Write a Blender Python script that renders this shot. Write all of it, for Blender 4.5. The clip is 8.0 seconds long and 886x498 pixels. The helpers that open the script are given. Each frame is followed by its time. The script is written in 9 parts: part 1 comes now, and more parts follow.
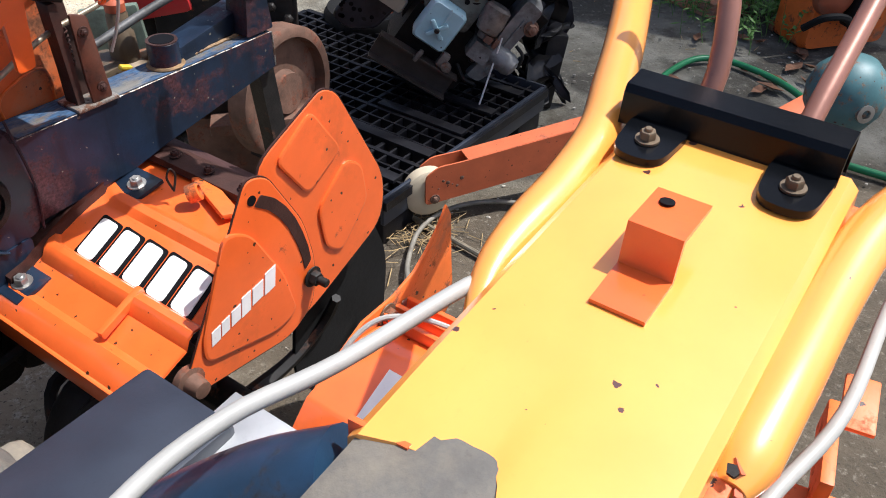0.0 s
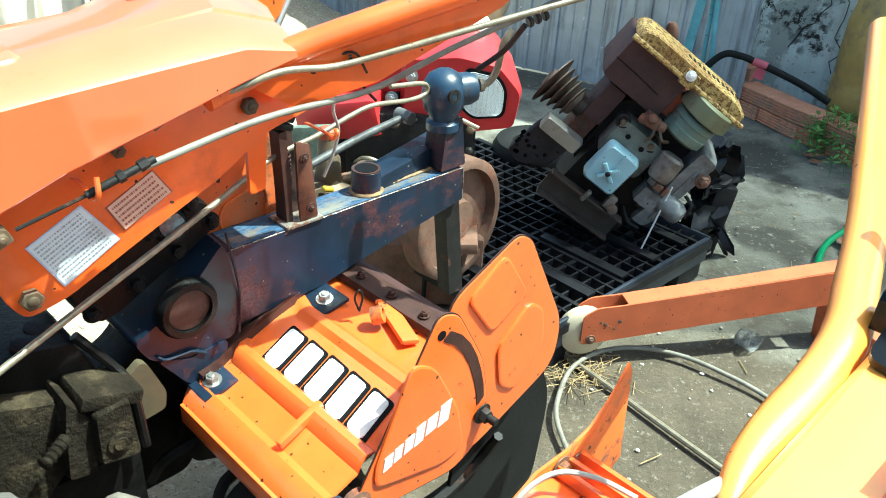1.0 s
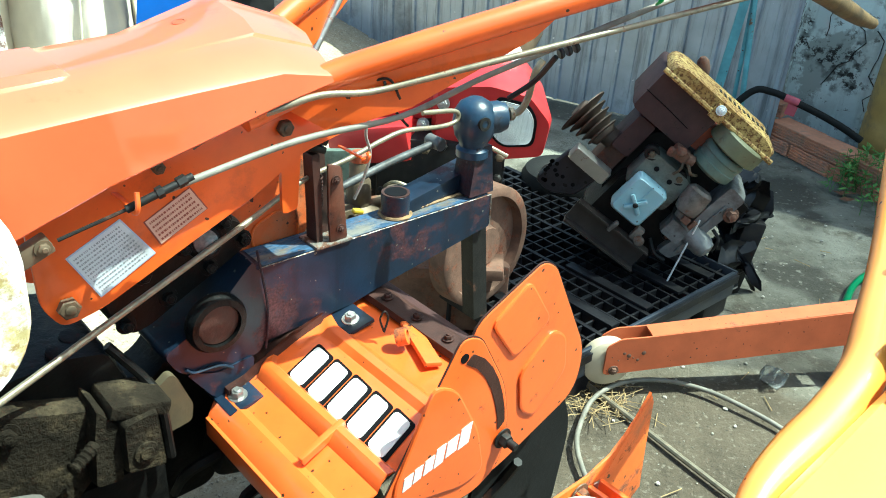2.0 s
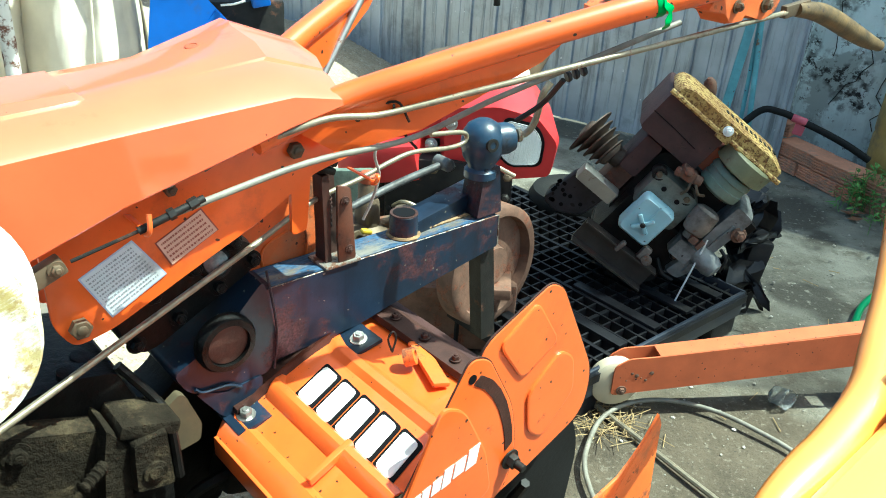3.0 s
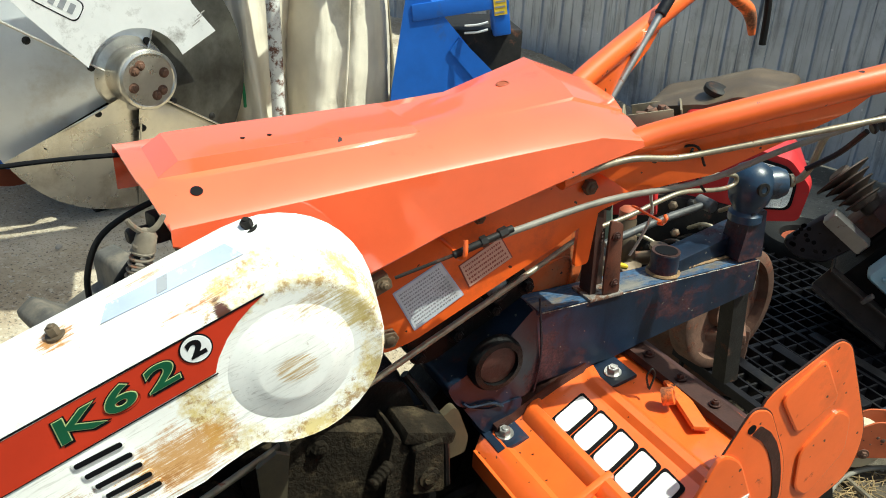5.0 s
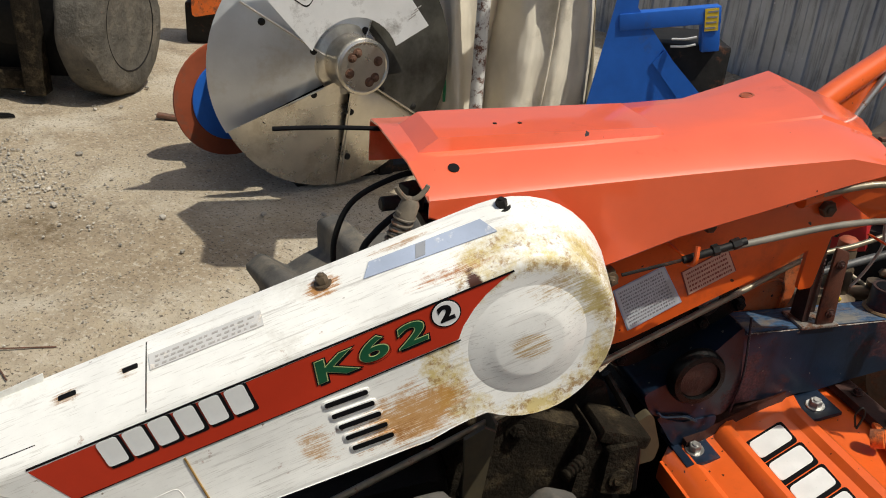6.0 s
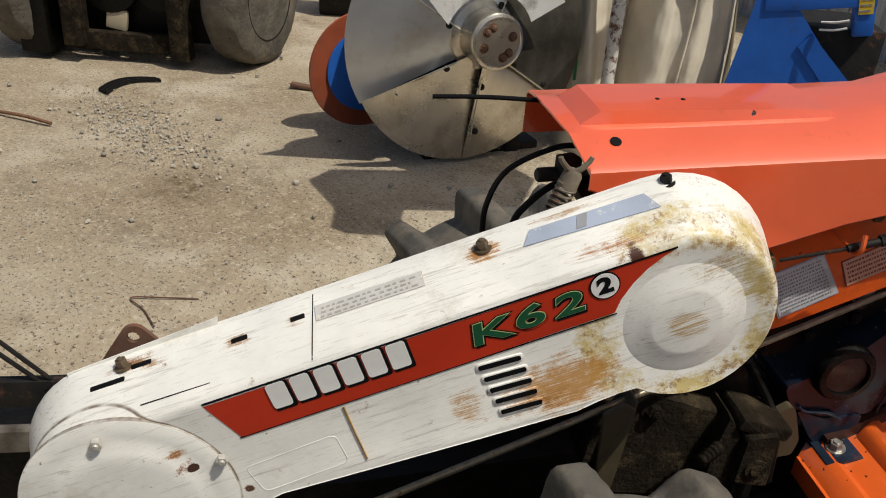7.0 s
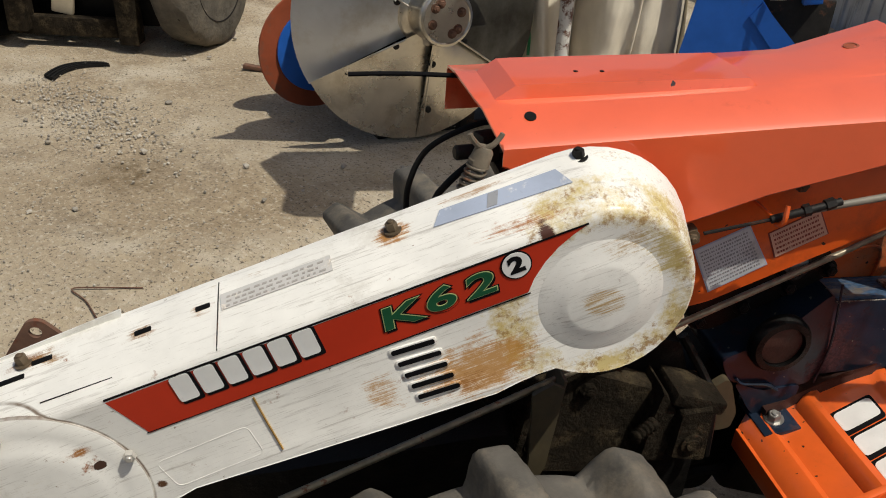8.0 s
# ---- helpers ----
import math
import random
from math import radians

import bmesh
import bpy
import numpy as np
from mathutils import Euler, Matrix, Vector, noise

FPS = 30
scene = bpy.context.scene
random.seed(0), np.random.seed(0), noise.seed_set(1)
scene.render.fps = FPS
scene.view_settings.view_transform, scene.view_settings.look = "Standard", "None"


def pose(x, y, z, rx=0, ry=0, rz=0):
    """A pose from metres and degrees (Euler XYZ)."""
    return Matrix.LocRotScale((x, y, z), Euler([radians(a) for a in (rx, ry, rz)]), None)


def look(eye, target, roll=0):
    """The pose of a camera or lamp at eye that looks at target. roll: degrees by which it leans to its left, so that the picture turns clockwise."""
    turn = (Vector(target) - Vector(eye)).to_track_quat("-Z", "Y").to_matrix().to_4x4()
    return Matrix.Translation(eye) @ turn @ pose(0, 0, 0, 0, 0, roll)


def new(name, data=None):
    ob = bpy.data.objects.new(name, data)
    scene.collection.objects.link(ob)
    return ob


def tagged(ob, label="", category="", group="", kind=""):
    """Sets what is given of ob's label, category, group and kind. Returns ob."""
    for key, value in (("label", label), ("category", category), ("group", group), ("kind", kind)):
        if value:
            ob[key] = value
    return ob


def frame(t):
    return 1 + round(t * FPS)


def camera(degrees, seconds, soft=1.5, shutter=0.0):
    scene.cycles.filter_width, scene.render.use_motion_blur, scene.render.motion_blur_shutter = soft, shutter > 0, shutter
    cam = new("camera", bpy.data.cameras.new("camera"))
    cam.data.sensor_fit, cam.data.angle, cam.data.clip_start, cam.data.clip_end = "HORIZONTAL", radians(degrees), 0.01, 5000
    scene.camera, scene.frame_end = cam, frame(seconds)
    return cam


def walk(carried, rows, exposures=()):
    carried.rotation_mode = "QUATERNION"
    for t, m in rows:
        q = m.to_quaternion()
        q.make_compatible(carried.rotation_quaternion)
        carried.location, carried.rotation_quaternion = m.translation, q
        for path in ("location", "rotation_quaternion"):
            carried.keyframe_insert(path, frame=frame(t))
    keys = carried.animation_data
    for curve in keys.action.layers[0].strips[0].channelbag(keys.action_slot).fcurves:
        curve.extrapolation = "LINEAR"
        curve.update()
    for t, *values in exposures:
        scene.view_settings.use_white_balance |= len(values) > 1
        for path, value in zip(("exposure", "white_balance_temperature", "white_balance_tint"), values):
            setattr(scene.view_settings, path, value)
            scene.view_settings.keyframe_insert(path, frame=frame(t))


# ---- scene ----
cam = camera(57.01, 8.0, soft=1.0)
ROWS = [
    (0.0, 0.0, -0.0, 1.0865, 52.52, -1.54, -0.0),
    (0.5, -0.0385, 0.0011, 1.1035, 55.58, -1.68, 4.95),
    (1.0, -0.0773, -0.0007, 1.1213, 60.25, -2.62, 11.0),
    (1.5, -0.0743, -0.0097, 1.1237, 61.48, -3.23, 12.92),
    (3.0, -0.0746, -0.0203, 1.1335, 63.18, -3.26, 14.05),
    (3.5, -0.0733, -0.0231, 1.1345, 63.38, -3.18, 14.3),
    (4.0, -0.0982, -0.0319, 1.1416, 63.42, -2.75, 16.22),
    (4.5, -0.1391, -0.0473, 1.1572, 63.57, -2.21, 19.77),
    (5.0, -0.1923, -0.09, 1.1566, 63.97, -2.18, 27.17),
    (5.2, -0.2039, -0.1047, 1.1553, 64.23, -2.57, 30.08),
    (6.3, -0.2627, -0.1842, 1.1424, 63.35, -3.86, 42.84),
    (6.5, -0.2705, -0.1961, 1.1413, 63.0, -3.63, 44.83),
    (7.0, -0.2745, -0.2077, 1.1365, 61.91, -3.56, 47.73),
    (7.5, -0.2676, -0.1941, 1.133, 61.1, -3.63, 48.09),
    (8.0, -0.2478, -0.1497, 1.1314, 60.58, -2.92, 45.53),
]
EXPOSURES = [(0.0, 0.50, 5900, 12), (0.7, 1.06, 5900, 0), (1.0, 1.50, 5600, -16), (1.5, 1.36, 5550, -19), (3.8, 1.24, 5700, -17), (4.6, 0.76, 6000, -12), (5.2, 0.18, 6300, -2), (6.3, -0.62, 6600, 8), (8.0, -0.72, 6700, 8)]
walk(cam, [(r[0], pose(*r[1:])) for r in ROWS], EXPOSURES)

# ---- light ----
SUN_TO = Vector((0.52, 0.13, 1.0)).normalized()
world = bpy.data.worlds.new("sky")
scene.world = world
world.use_nodes = True
wn = world.node_tree
sky = wn.nodes.new("ShaderNodeTexSky")
sky.sky_type = 'NISHITA'
sky.sun_disc = False
sky.sun_elevation = math.asin(SUN_TO.z)
sky.sun_rotation = math.atan2(SUN_TO.x, SUN_TO.y)
sky.air_density, sky.dust_density = 1.0, 4.0
wn.links.new(sky.outputs[0], wn.nodes["Background"].inputs[0])
wn.nodes["Background"].inputs[1].default_value = 0.112
sun = new("sun", bpy.data.lights.new("sun", 'SUN'))
sun.data.energy, sun.data.angle, sun.data.color = 5.0, radians(0.55), (1.0, 0.95, 0.86)
sun.matrix_world = look(SUN_TO * 20, (0, 0, 0))


# ---- materials ----
def surface(name, col, rough=0.5, metal=0.0, var=0.25, scale=14.0, rust=0.0, rust_col=(0.10, 0.035, 0.015),
            rust_scale=22.0, dirt=0.0, dirt_col=(0.12, 0.095, 0.07), bump=0.15, fine=260.0, coat=0.0, stretch=None, jitter=0.0, spec=0.5, coat_ior=1.5, coat_rough=0.16, chips=0.0, bump_dist=0.002,
            chip_scale=70.0, chip_col=(0.035, 0.014, 0.008), streak=0.0, streak_col=(0.05, 0.04, 0.035)):
    """Painted, bare or mineral surface: broad tone changes, fine grain, patches of rust and of dirt, small chips and runs of dirt."""
    m = bpy.data.materials.new(name)
    m.use_nodes = True
    t = m.node_tree
    n, k = t.nodes, t.links
    b = n["Principled BSDF"]
    tc = n.new("ShaderNodeTexCoord")
    src = tc.outputs["Object"]
    if stretch:
        mp = n.new("ShaderNodeMapping")
        mp.inputs["Scale"].default_value = stretch
        k.new(src, mp.inputs[0])
        src = mp.outputs[0]

    def nz(sc, det=5.0, ro=0.6):
        q = n.new("ShaderNodeTexNoise")
        q.inputs["Scale"].default_value, q.inputs["Detail"].default_value, q.inputs["Roughness"].default_value = sc, det, ro
        k.new(src, q.inputs["Vector"])
        return q.outputs["Fac"]

    def ramp(fac, lo, hi):
        q = n.new("ShaderNodeMapRange")
        q.inputs[1].default_value, q.inputs[2].default_value = lo, hi
        k.new(fac, q.inputs[0])
        return q.outputs[0]

    def mixc(fac, a, c):
        q = n.new("ShaderNodeMix")
        q.data_type = 'RGBA'
        for sock, v in ((q.inputs[0], fac), (q.inputs[6], a), (q.inputs[7], c)):
            if isinstance(v, bpy.types.NodeSocket):
                k.new(v, sock)
            elif isinstance(v, (tuple, list)):
                sock.default_value = (*v, 1)
            else:
                sock.default_value = v
        return q.outputs[2]

    dark = tuple(c * (1 - var) for c in col)
    light = tuple(min(1.0, c * (1 + var * 0.6)) for c in col)
    broad, grain = nz(scale), nz(fine, 3.0)
    c = mixc(ramp(broad, 0.32, 0.68), dark, light)
    c = mixc(ramp(grain, 0.62, 0.78), c, tuple(v * (1 - var * 0.8) for v in col))
    rg = rough
    if jitter:
        oi = n.new("ShaderNodeObjectInfo")
        hs = n.new("ShaderNodeHueSaturation")
        k.new(c, hs.inputs["Color"])
        k.new(ramp(oi.outputs["Random"], 0.0, 1.0), hs.inputs["Value"])
        mr = hs.inputs["Value"].links[0].from_node
        mr.inputs[3].default_value, mr.inputs[4].default_value = 1 - jitter, 1 + jitter
        c = hs.outputs[0]
    if dirt > 0:
        f = ramp(nz(scale * 0.6, 8.0, 0.7), 0.62 - dirt * 0.45, 0.80 - dirt * 0.35)
        c = mixc(f, c, dirt_col)
    if rust > 0:
        f = ramp(nz(rust_scale, 9.0, 0.72), 0.70 - rust * 0.42, 0.76 - rust * 0.38)
        rc = mixc(ramp(grain, 0.35, 0.65), rust_col, tuple(min(1, v * 2.4) for v in rust_col))
        c = mixc(f, c, rc)
        q = n.new("ShaderNodeMapRange")
        q.inputs[3].default_value, q.inputs[4].default_value = rough, 0.85
        k.new(f, q.inputs[0])
        k.new(q.outputs[0], b.inputs["Roughness"])
        if metal:
            q = n.new("ShaderNodeMapRange")
            q.inputs[3].default_value, q.inputs[4].default_value = metal, 0.0
            k.new(f, q.inputs[0])
            k.new(q.outputs[0], b.inputs["Metallic"])
    else:
        q = n.new("ShaderNodeMapRange")
        q.inputs[3].default_value, q.inputs[4].default_value = max(0.05, rough - 0.1), min(1.0, rough + 0.12)
        k.new(broad, q.inputs[0])
        k.new(q.outputs[0], b.inputs["Roughness"])
        b.inputs["Metallic"].default_value = metal
    if streak:
        run = n.new("ShaderNodeMapping")
        run.inputs["Scale"].default_value = (1.0, 1.0, 0.07)
        k.new(tc.outputs["Object"], run.inputs[0])
        q = n.new("ShaderNodeTexNoise")
        q.inputs["Scale"].default_value, q.inputs["Detail"].default_value, q.inputs["Roughness"].default_value = 26.0, 6.0, 0.7
        k.new(run.outputs[0], q.inputs["Vector"])
        lim = n.new("ShaderNodeMath")
        lim.operation = 'MULTIPLY'
        k.new(ramp(q.outputs["Fac"], 0.50, 0.66), lim.inputs[0])
        lim.inputs[1].default_value = streak
        c = mixc(lim.outputs[0], c, streak_col)
    if chips:
        warp = n.new("ShaderNodeTexNoise")
        warp.inputs["Scale"].default_value, warp.inputs["Detail"].default_value = chip_scale * 2.2, 3.0
        k.new(tc.outputs["Object"], warp.inputs["Vector"])
        mixv = n.new("ShaderNodeVectorMath")
        mixv.operation = 'MULTIPLY_ADD'
        k.new(warp.outputs["Color"], mixv.inputs[0])
        mixv.inputs[1].default_value = (0.55 / chip_scale,) * 3
        k.new(tc.outputs["Object"], mixv.inputs[2])
        vo = n.new("ShaderNodeTexVoronoi")
        vo.inputs["Scale"].default_value = chip_scale
        k.new(mixv.outputs[0], vo.inputs["Vector"])
        sp_ = n.new("ShaderNodeSeparateXYZ")
        k.new(vo.outputs["Color"], sp_.inputs[0])
        size = n.new("ShaderNodeMapRange")
        for i_, v_ in zip((1, 2, 3, 4), (1.0 - chips, 1.0, 0.02, 0.23)):
            size.inputs[i_].default_value = v_
        k.new(sp_.outputs[0], size.inputs[0])
        less = n.new("ShaderNodeMath")
        less.operation = 'LESS_THAN'
        k.new(vo.outputs["Distance"], less.inputs[0])
        k.new(size.outputs[0], less.inputs[1])
        c = mixc(less.outputs[0], c, chip_col)
    k.new(c, b.inputs["Base Color"])
    b.inputs["Specular IOR Level"].default_value = spec
    if coat:
        b.inputs["Coat Weight"].default_value = coat
        b.inputs["Coat Roughness"].default_value = coat_rough
        b.inputs["Coat IOR"].default_value = coat_ior
    if bump:
        bn = n.new("ShaderNodeBump")
        bn.inputs["Strength"].default_value, bn.inputs["Distance"].default_value = bump, bump_dist
        k.new(nz(fine * 0.5, 6.0, 0.65), bn.inputs["Height"])
        k.new(bn.outputs[0], b.inputs["Normal"])
    return m


ORANGE = surface("orange_paint", (0.85, 0.140, 0.022), 0.36, var=0.10, rust=0.12, rust_scale=30, rust_col=(0.20, 0.045, 0.015), bump=0.06, coat=0.9, coat_ior=1.6, coat_rough=0.14, dirt=0.10, dirt_col=(0.55, 0.105, 0.02), chips=0.30, chip_scale=95.0)
ORANGE_WORN = surface("orange_paint_worn", (0.74, 0.15, 0.02), 0.5, var=0.2, rust=0.42, rust_scale=14, rust_col=(0.13, 0.04, 0.016), bump=0.2, dirt=0.15, chips=0.4)
FRAME_PAINT = surface("frame_paint", (0.78, 0.118, 0.014), 0.36, var=0.12, rust=0.14, rust_scale=20, rust_col=(0.12, 0.03, 0.012), bump=0.08, coat=0.6, coat_ior=1.6, coat_rough=0.14, dirt=0.12, dirt_col=(0.40, 0.065, 0.018), chips=0.22, chip_scale=80.0)
HOOD_PAINT = surface("hood_paint", (0.90, 0.142, 0.052), 0.40, var=0.06, spec=0.15, bump=0.012, coat=1.0, coat_ior=2.1, coat_rough=0.06, dirt=0.04, dirt_col=(0.48, 0.06, 0.010), chips=0.012, chip_scale=60.0)
FLAKED = surface("flaking_orange", (0.66, 0.135, 0.026), 0.6, var=0.25, rust=0.38, rust_scale=16, rust_col=(0.12, 0.045, 0.02), bump=0.25, dirt=0.15, dirt_col=(0.5, 0.2, 0.09), chips=0.4)
FADED = surface("faded_orange", (0.50, 0.115, 0.042), 0.55, var=0.16, rust=0.16, rust_scale=20, rust_col=(0.17, 0.05, 0.025), bump=0.12, chips=0.3, chip_scale=110.0)
YELLOWISH = surface("amber_paint", (0.91, 0.35, 0.055), 0.34, var=0.06, bump=0.02, coat=1.0, coat_ior=1.6, coat_rough=0.12, chips=0.10, chip_scale=90.0, chip_col=(0.07, 0.02, 0.015))


def enamel_stains(m):
    """Adds to the belt cover's enamel: brushed scratches, yellowed patina round the hub and rust that ran beside the louvres and along the top edge."""
    t = m.node_tree
    n, k = t.nodes, t.links
    b = n["Principled BSDF"]
    tc = n.new("ShaderNodeTexCoord")

    def mp(loc=(0, 0, 0), rot=(0, 0, 0), sc=(1, 1, 1)):
        q = n.new("ShaderNodeMapping")
        q.vector_type = 'TEXTURE'
        q.inputs["Location"].default_value = loc
        q.inputs["Rotation"].default_value = [radians(a) for a in rot]
        q.inputs["Scale"].default_value = sc
        k.new(tc.outputs["Object"], q.inputs[0])
        return q.outputs[0]

    def nz(vec, sc, det=6.0, ro=0.65):
        q = n.new("ShaderNodeTexNoise")
        q.inputs["Scale"].default_value, q.inputs["Detail"].default_value, q.inputs["Roughness"].default_value = sc, det, ro
        k.new(vec, q.inputs["Vector"])
        return q.outputs["Fac"]

    def mr(v, a0, a1, b0=0.0, b1=1.0):
        q = n.new("ShaderNodeMapRange")
        for i, x in zip((1, 2, 3, 4), (a0, a1, b0, b1)):
            q.inputs[i].default_value = x
        k.new(v, q.inputs[0])
        return q.outputs[0]

    def op(kind, a, c):
        q = n.new("ShaderNodeMath")
        q.operation = kind
        for s_, v in zip(q.inputs, (a, c)):
            if isinstance(v, (int, float)):
                s_.default_value = v
            else:
                k.new(v, s_)
        return q.outputs[0]

    def length(vec):
        q = n.new("ShaderNodeVectorMath")
        q.operation = 'LENGTH'
        k.new(vec, q.inputs[0])
        return q.outputs["Value"]

    def over(c, fac, col):
        q = n.new("ShaderNodeMix")
        q.data_type = 'RGBA'
        k.new(fac, q.inputs[0])
        k.new(c, q.inputs[6])
        q.inputs[7].default_value = (*col, 1)
        return q.outputs[2]
    c = b.inputs["Base Color"].links[0].from_socket
    along = mp(rot=(0, -20.5, 0), sc=(1.0, 0.06, 0.045))
    c = over(c, mr(nz(along, 9.0, 5.0, 0.7), 0.57, 0.68, 0.0, 0.6), (0.42, 0.39, 0.35))
    c = over(c, mr(nz(along, 34.0, 4.0, 0.7), 0.58, 0.66, 0.0, 0.45), (0.40, 0.37, 0.32))
    # patina on the hub's shoulder
    r = length(mp(loc=(0.0, 0.02, 0.745)))
    ring = op('MULTIPLY', mr(r, 0.045, 0.075), mr(r, 0.125, 0.095))
    c = over(c, mr(op('SUBTRACT', nz(tc.outputs["Object"], 30.0, 10.0, 0.78), mr(ring, 0.0, 1.0, 0.30, 0.0)), 0.42, 0.58, 0.0, 0.85), (0.60, 0.46, 0.13))
    c = over(c, mr(op('SUBTRACT', nz(tc.outputs["Object"], 85.0, 8.0, 0.78), mr(ring, 0.0, 1.0, 0.30, 0.0)), 0.50, 0.60, 0.0, 0.85), (0.34, 0.19, 0.05))
    core = mr(length(mp(loc=(0.004, 0.0, 0.742), sc=(1, 1.6, 0.7))), 0.034, 0.016)
    c = over(c, mr(op('SUBTRACT', nz(along, 22.0, 9.0, 0.78), mr(core, 0.0, 1.0, 0.30, 0.0)), 0.45, 0.56, 0.0, 0.9), (0.46, 0.29, 0.08))
    # rust that ran beside the louvres, along the crease and round the label
    for loc, sc, r0, r1, lo, hi, amount, col in (
            ((-0.104, 0.01, 0.672), (1.55, 1.0, 0.95), 0.066, 0.014, 0.37, 0.51, 0.9, (0.50, 0.24, 0.045)),
            ((-0.118, 0.01, 0.655), (1.5, 1.0, 0.6), 0.056, 0.006, 0.47, 0.55, 0.95, (0.30, 0.115, 0.022)),
            ((-0.192, 0.01, 0.650), (0.9, 1.0, 1.1), 0.038, 0.010, 0.44, 0.56, 0.9, (0.50, 0.27, 0.08)),
            ((-0.070, 0.026, 0.812), (4.6, 1.2, 0.7), 0.021, 0.004, 0.46, 0.56, 0.9, (0.42, 0.15, 0.02)),
            ((-0.054, 0.016, 0.805), (0.70, 1.8, 1.2), 0.016, 0.006, 0.30, 0.42, 1.0, (0.075, 0.024, 0.012)),
            ((-0.110, 0.070, 0.820), (5.5, 0.6, 1.0), 0.013, 0.003, 0.40, 0.58, 0.8, (0.40, 0.20, 0.06)),
            ((-0.310, 0.070, 0.740), (8.0, 0.7, 1.0), 0.012, 0.003, 0.44, 0.62, 0.7, (0.36, 0.22, 0.10)),
            ((-0.402, 0.052, 0.700), (1.6, 1.0, 1.0), 0.017, 0.003, 0.42, 0.56, 1.0, (0.33, 0.17, 0.06)),
            ((-0.179, 0.060, 0.787), (1.6, 1.0, 1.0), 0.018, 0.008, 0.38, 0.56, 1.0, (0.42, 0.20, 0.06)),
            ((-0.506, 0.066, 0.664), (2.4, 1.0, 1.0), 0.014, 0.005, 0.38, 0.56, 1.0, (0.28, 0.13, 0.05)),
            ((-0.460, 0.006, 0.608), (2.2, 1.0, 0.6), 0.013, 0.003, 0.40, 0.55, 1.0, (0.34, 0.14, 0.03)),
            ((-0.444, 0.006, 0.592), (1.0, 1.0, 0.8), 0.007, 0.004, 0.20, 0.35, 1.0, (0.06, 0.03, 0.02)),
            ((-0.050, 0.080, 0.832), (3.0, 0.5, 0.8), 0.022, 0.006, 0.38, 0.52, 0.95, (0.30, 0.13, 0.03)),
            ((0.020, 0.012, 0.800), (1.6, 1.2, 0.9), 0.034, 0.006, 0.46, 0.58, 0.8, (0.40, 0.24, 0.05)),
            ((-0.348, 0.055, 0.720), (1.3, 1.0, 0.8), 0.016, 0.004, 0.44, 0.58, 0.8, (0.40, 0.22, 0.08)),
            ((-0.492, 0.060, 0.676), (1.8, 1.0, 1.0), 0.022, 0.005, 0.42, 0.56, 0.9, (0.36, 0.20, 0.07)),
            ((-0.395, 0.008, 0.560), (0.8, 1.0, 0.8), 0.010, 0.004, 0.36, 0.50, 1.0, (0.10, 0.045, 0.02)),
            ((-0.500, 0.006, 0.560), (1.4, 1.0, 1.0), 0.070, 0.010, 0.50, 0.66, 0.5, (0.58, 0.50, 0.30)),
            ((0.060, 0.040, 0.790), (0.9, 1.6, 1.1), 0.060, 0.016, 0.36, 0.58, 0.9, (0.52, 0.40, 0.13)),
            ((0.010, 0.070, 0.842), (1.7, 0.5, 1.0), 0.030, 0.010, 0.42, 0.60, 0.8, (0.46, 0.30, 0.10)),
            ((0.085, 0.020, 0.720), (0.5, 1.0, 1.4), 0.045, 0.010, 0.38, 0.58, 0.8, (0.56, 0.47, 0.22))):
        blot = mr(length(mp(loc=loc, rot=(0, -20, 0), sc=sc)), r0, r1)
        soft = op('ADD', op('MULTIPLY', nz(along, 20.0, 10.0, 0.8), 0.6), op('MULTIPLY', nz(tc.outputs["Object"], 46.0, 10.0, 0.8), 0.4))
        mid = 0.5 * (lo + hi)
        c = over(c, mr(op('SUBTRACT', soft, mr(blot, 0.0, 1.0, 0.70 - mid, 0.0)), mid - 0.050, mid + 0.035, 0.0, amount), col)
    # dirt in the joint round the front plate
    rj = length(mp(loc=(-0.503, 0.012, 0.549)))
    joint = op('MULTIPLY', mr(rj, 0.0992, 0.1000), mr(rj, 0.1022, 0.1008))
    c = over(c, op('MULTIPLY', joint, mr(nz(tc.outputs["Object"], 40.0, 4.0), 0.30, 0.55, 0.25, 0.9)), (0.15, 0.10, 0.06))
    # small dark chips all over
    c = over(c, mr(nz(tc.outputs["Object"], 95.0, 3.0), 0.70, 0.74, 0.0, 0.8), (0.20, 0.13, 0.08))
    k.new(c, b.inputs["Base Color"])


WHITE = surface("white_enamel", (0.89, 0.88, 0.83), 0.42, var=0.10, rust=0.13, rust_col=(0.16, 0.06, 0.02), rust_scale=26, dirt=0.10, dirt_col=(0.50, 0.46, 0.38), bump=0.10, coat=0.15)
enamel_stains(WHITE)
CREAM = surface("pale_plastic", (0.50, 0.43, 0.31), 0.5, var=0.12, dirt=0.2, bump=0.08)
RED_STRIPE = surface("red_decal", (0.50, 0.035, 0.012), 0.4, var=0.12, rust=0.12, rust_scale=40, bump=0.03)
BLACK_INK = surface("black_ink", (0.006, 0.006, 0.007), 0.6, var=0.1, bump=0.0, spec=0.1)
FAINT_PRINT = surface("faint_print", (0.42, 0.40, 0.37), 0.6, var=0.2, bump=0.0)
SPRING_TAN = surface("dusty_spring", (0.17, 0.14, 0.10), 0.6, var=0.35, scale=60, rust=0.25, bump=0.1)
WHITE_INK = surface("white_ink", (0.80, 0.80, 0.78), 0.5, var=0.12, rust=0.12, rust_col=(0.3, 0.2, 0.12), rust_scale=60, bump=0.0)
GREEN_INK = surface("green_ink", (0.008, 0.085, 0.035), 0.45, var=0.1, bump=0.0)
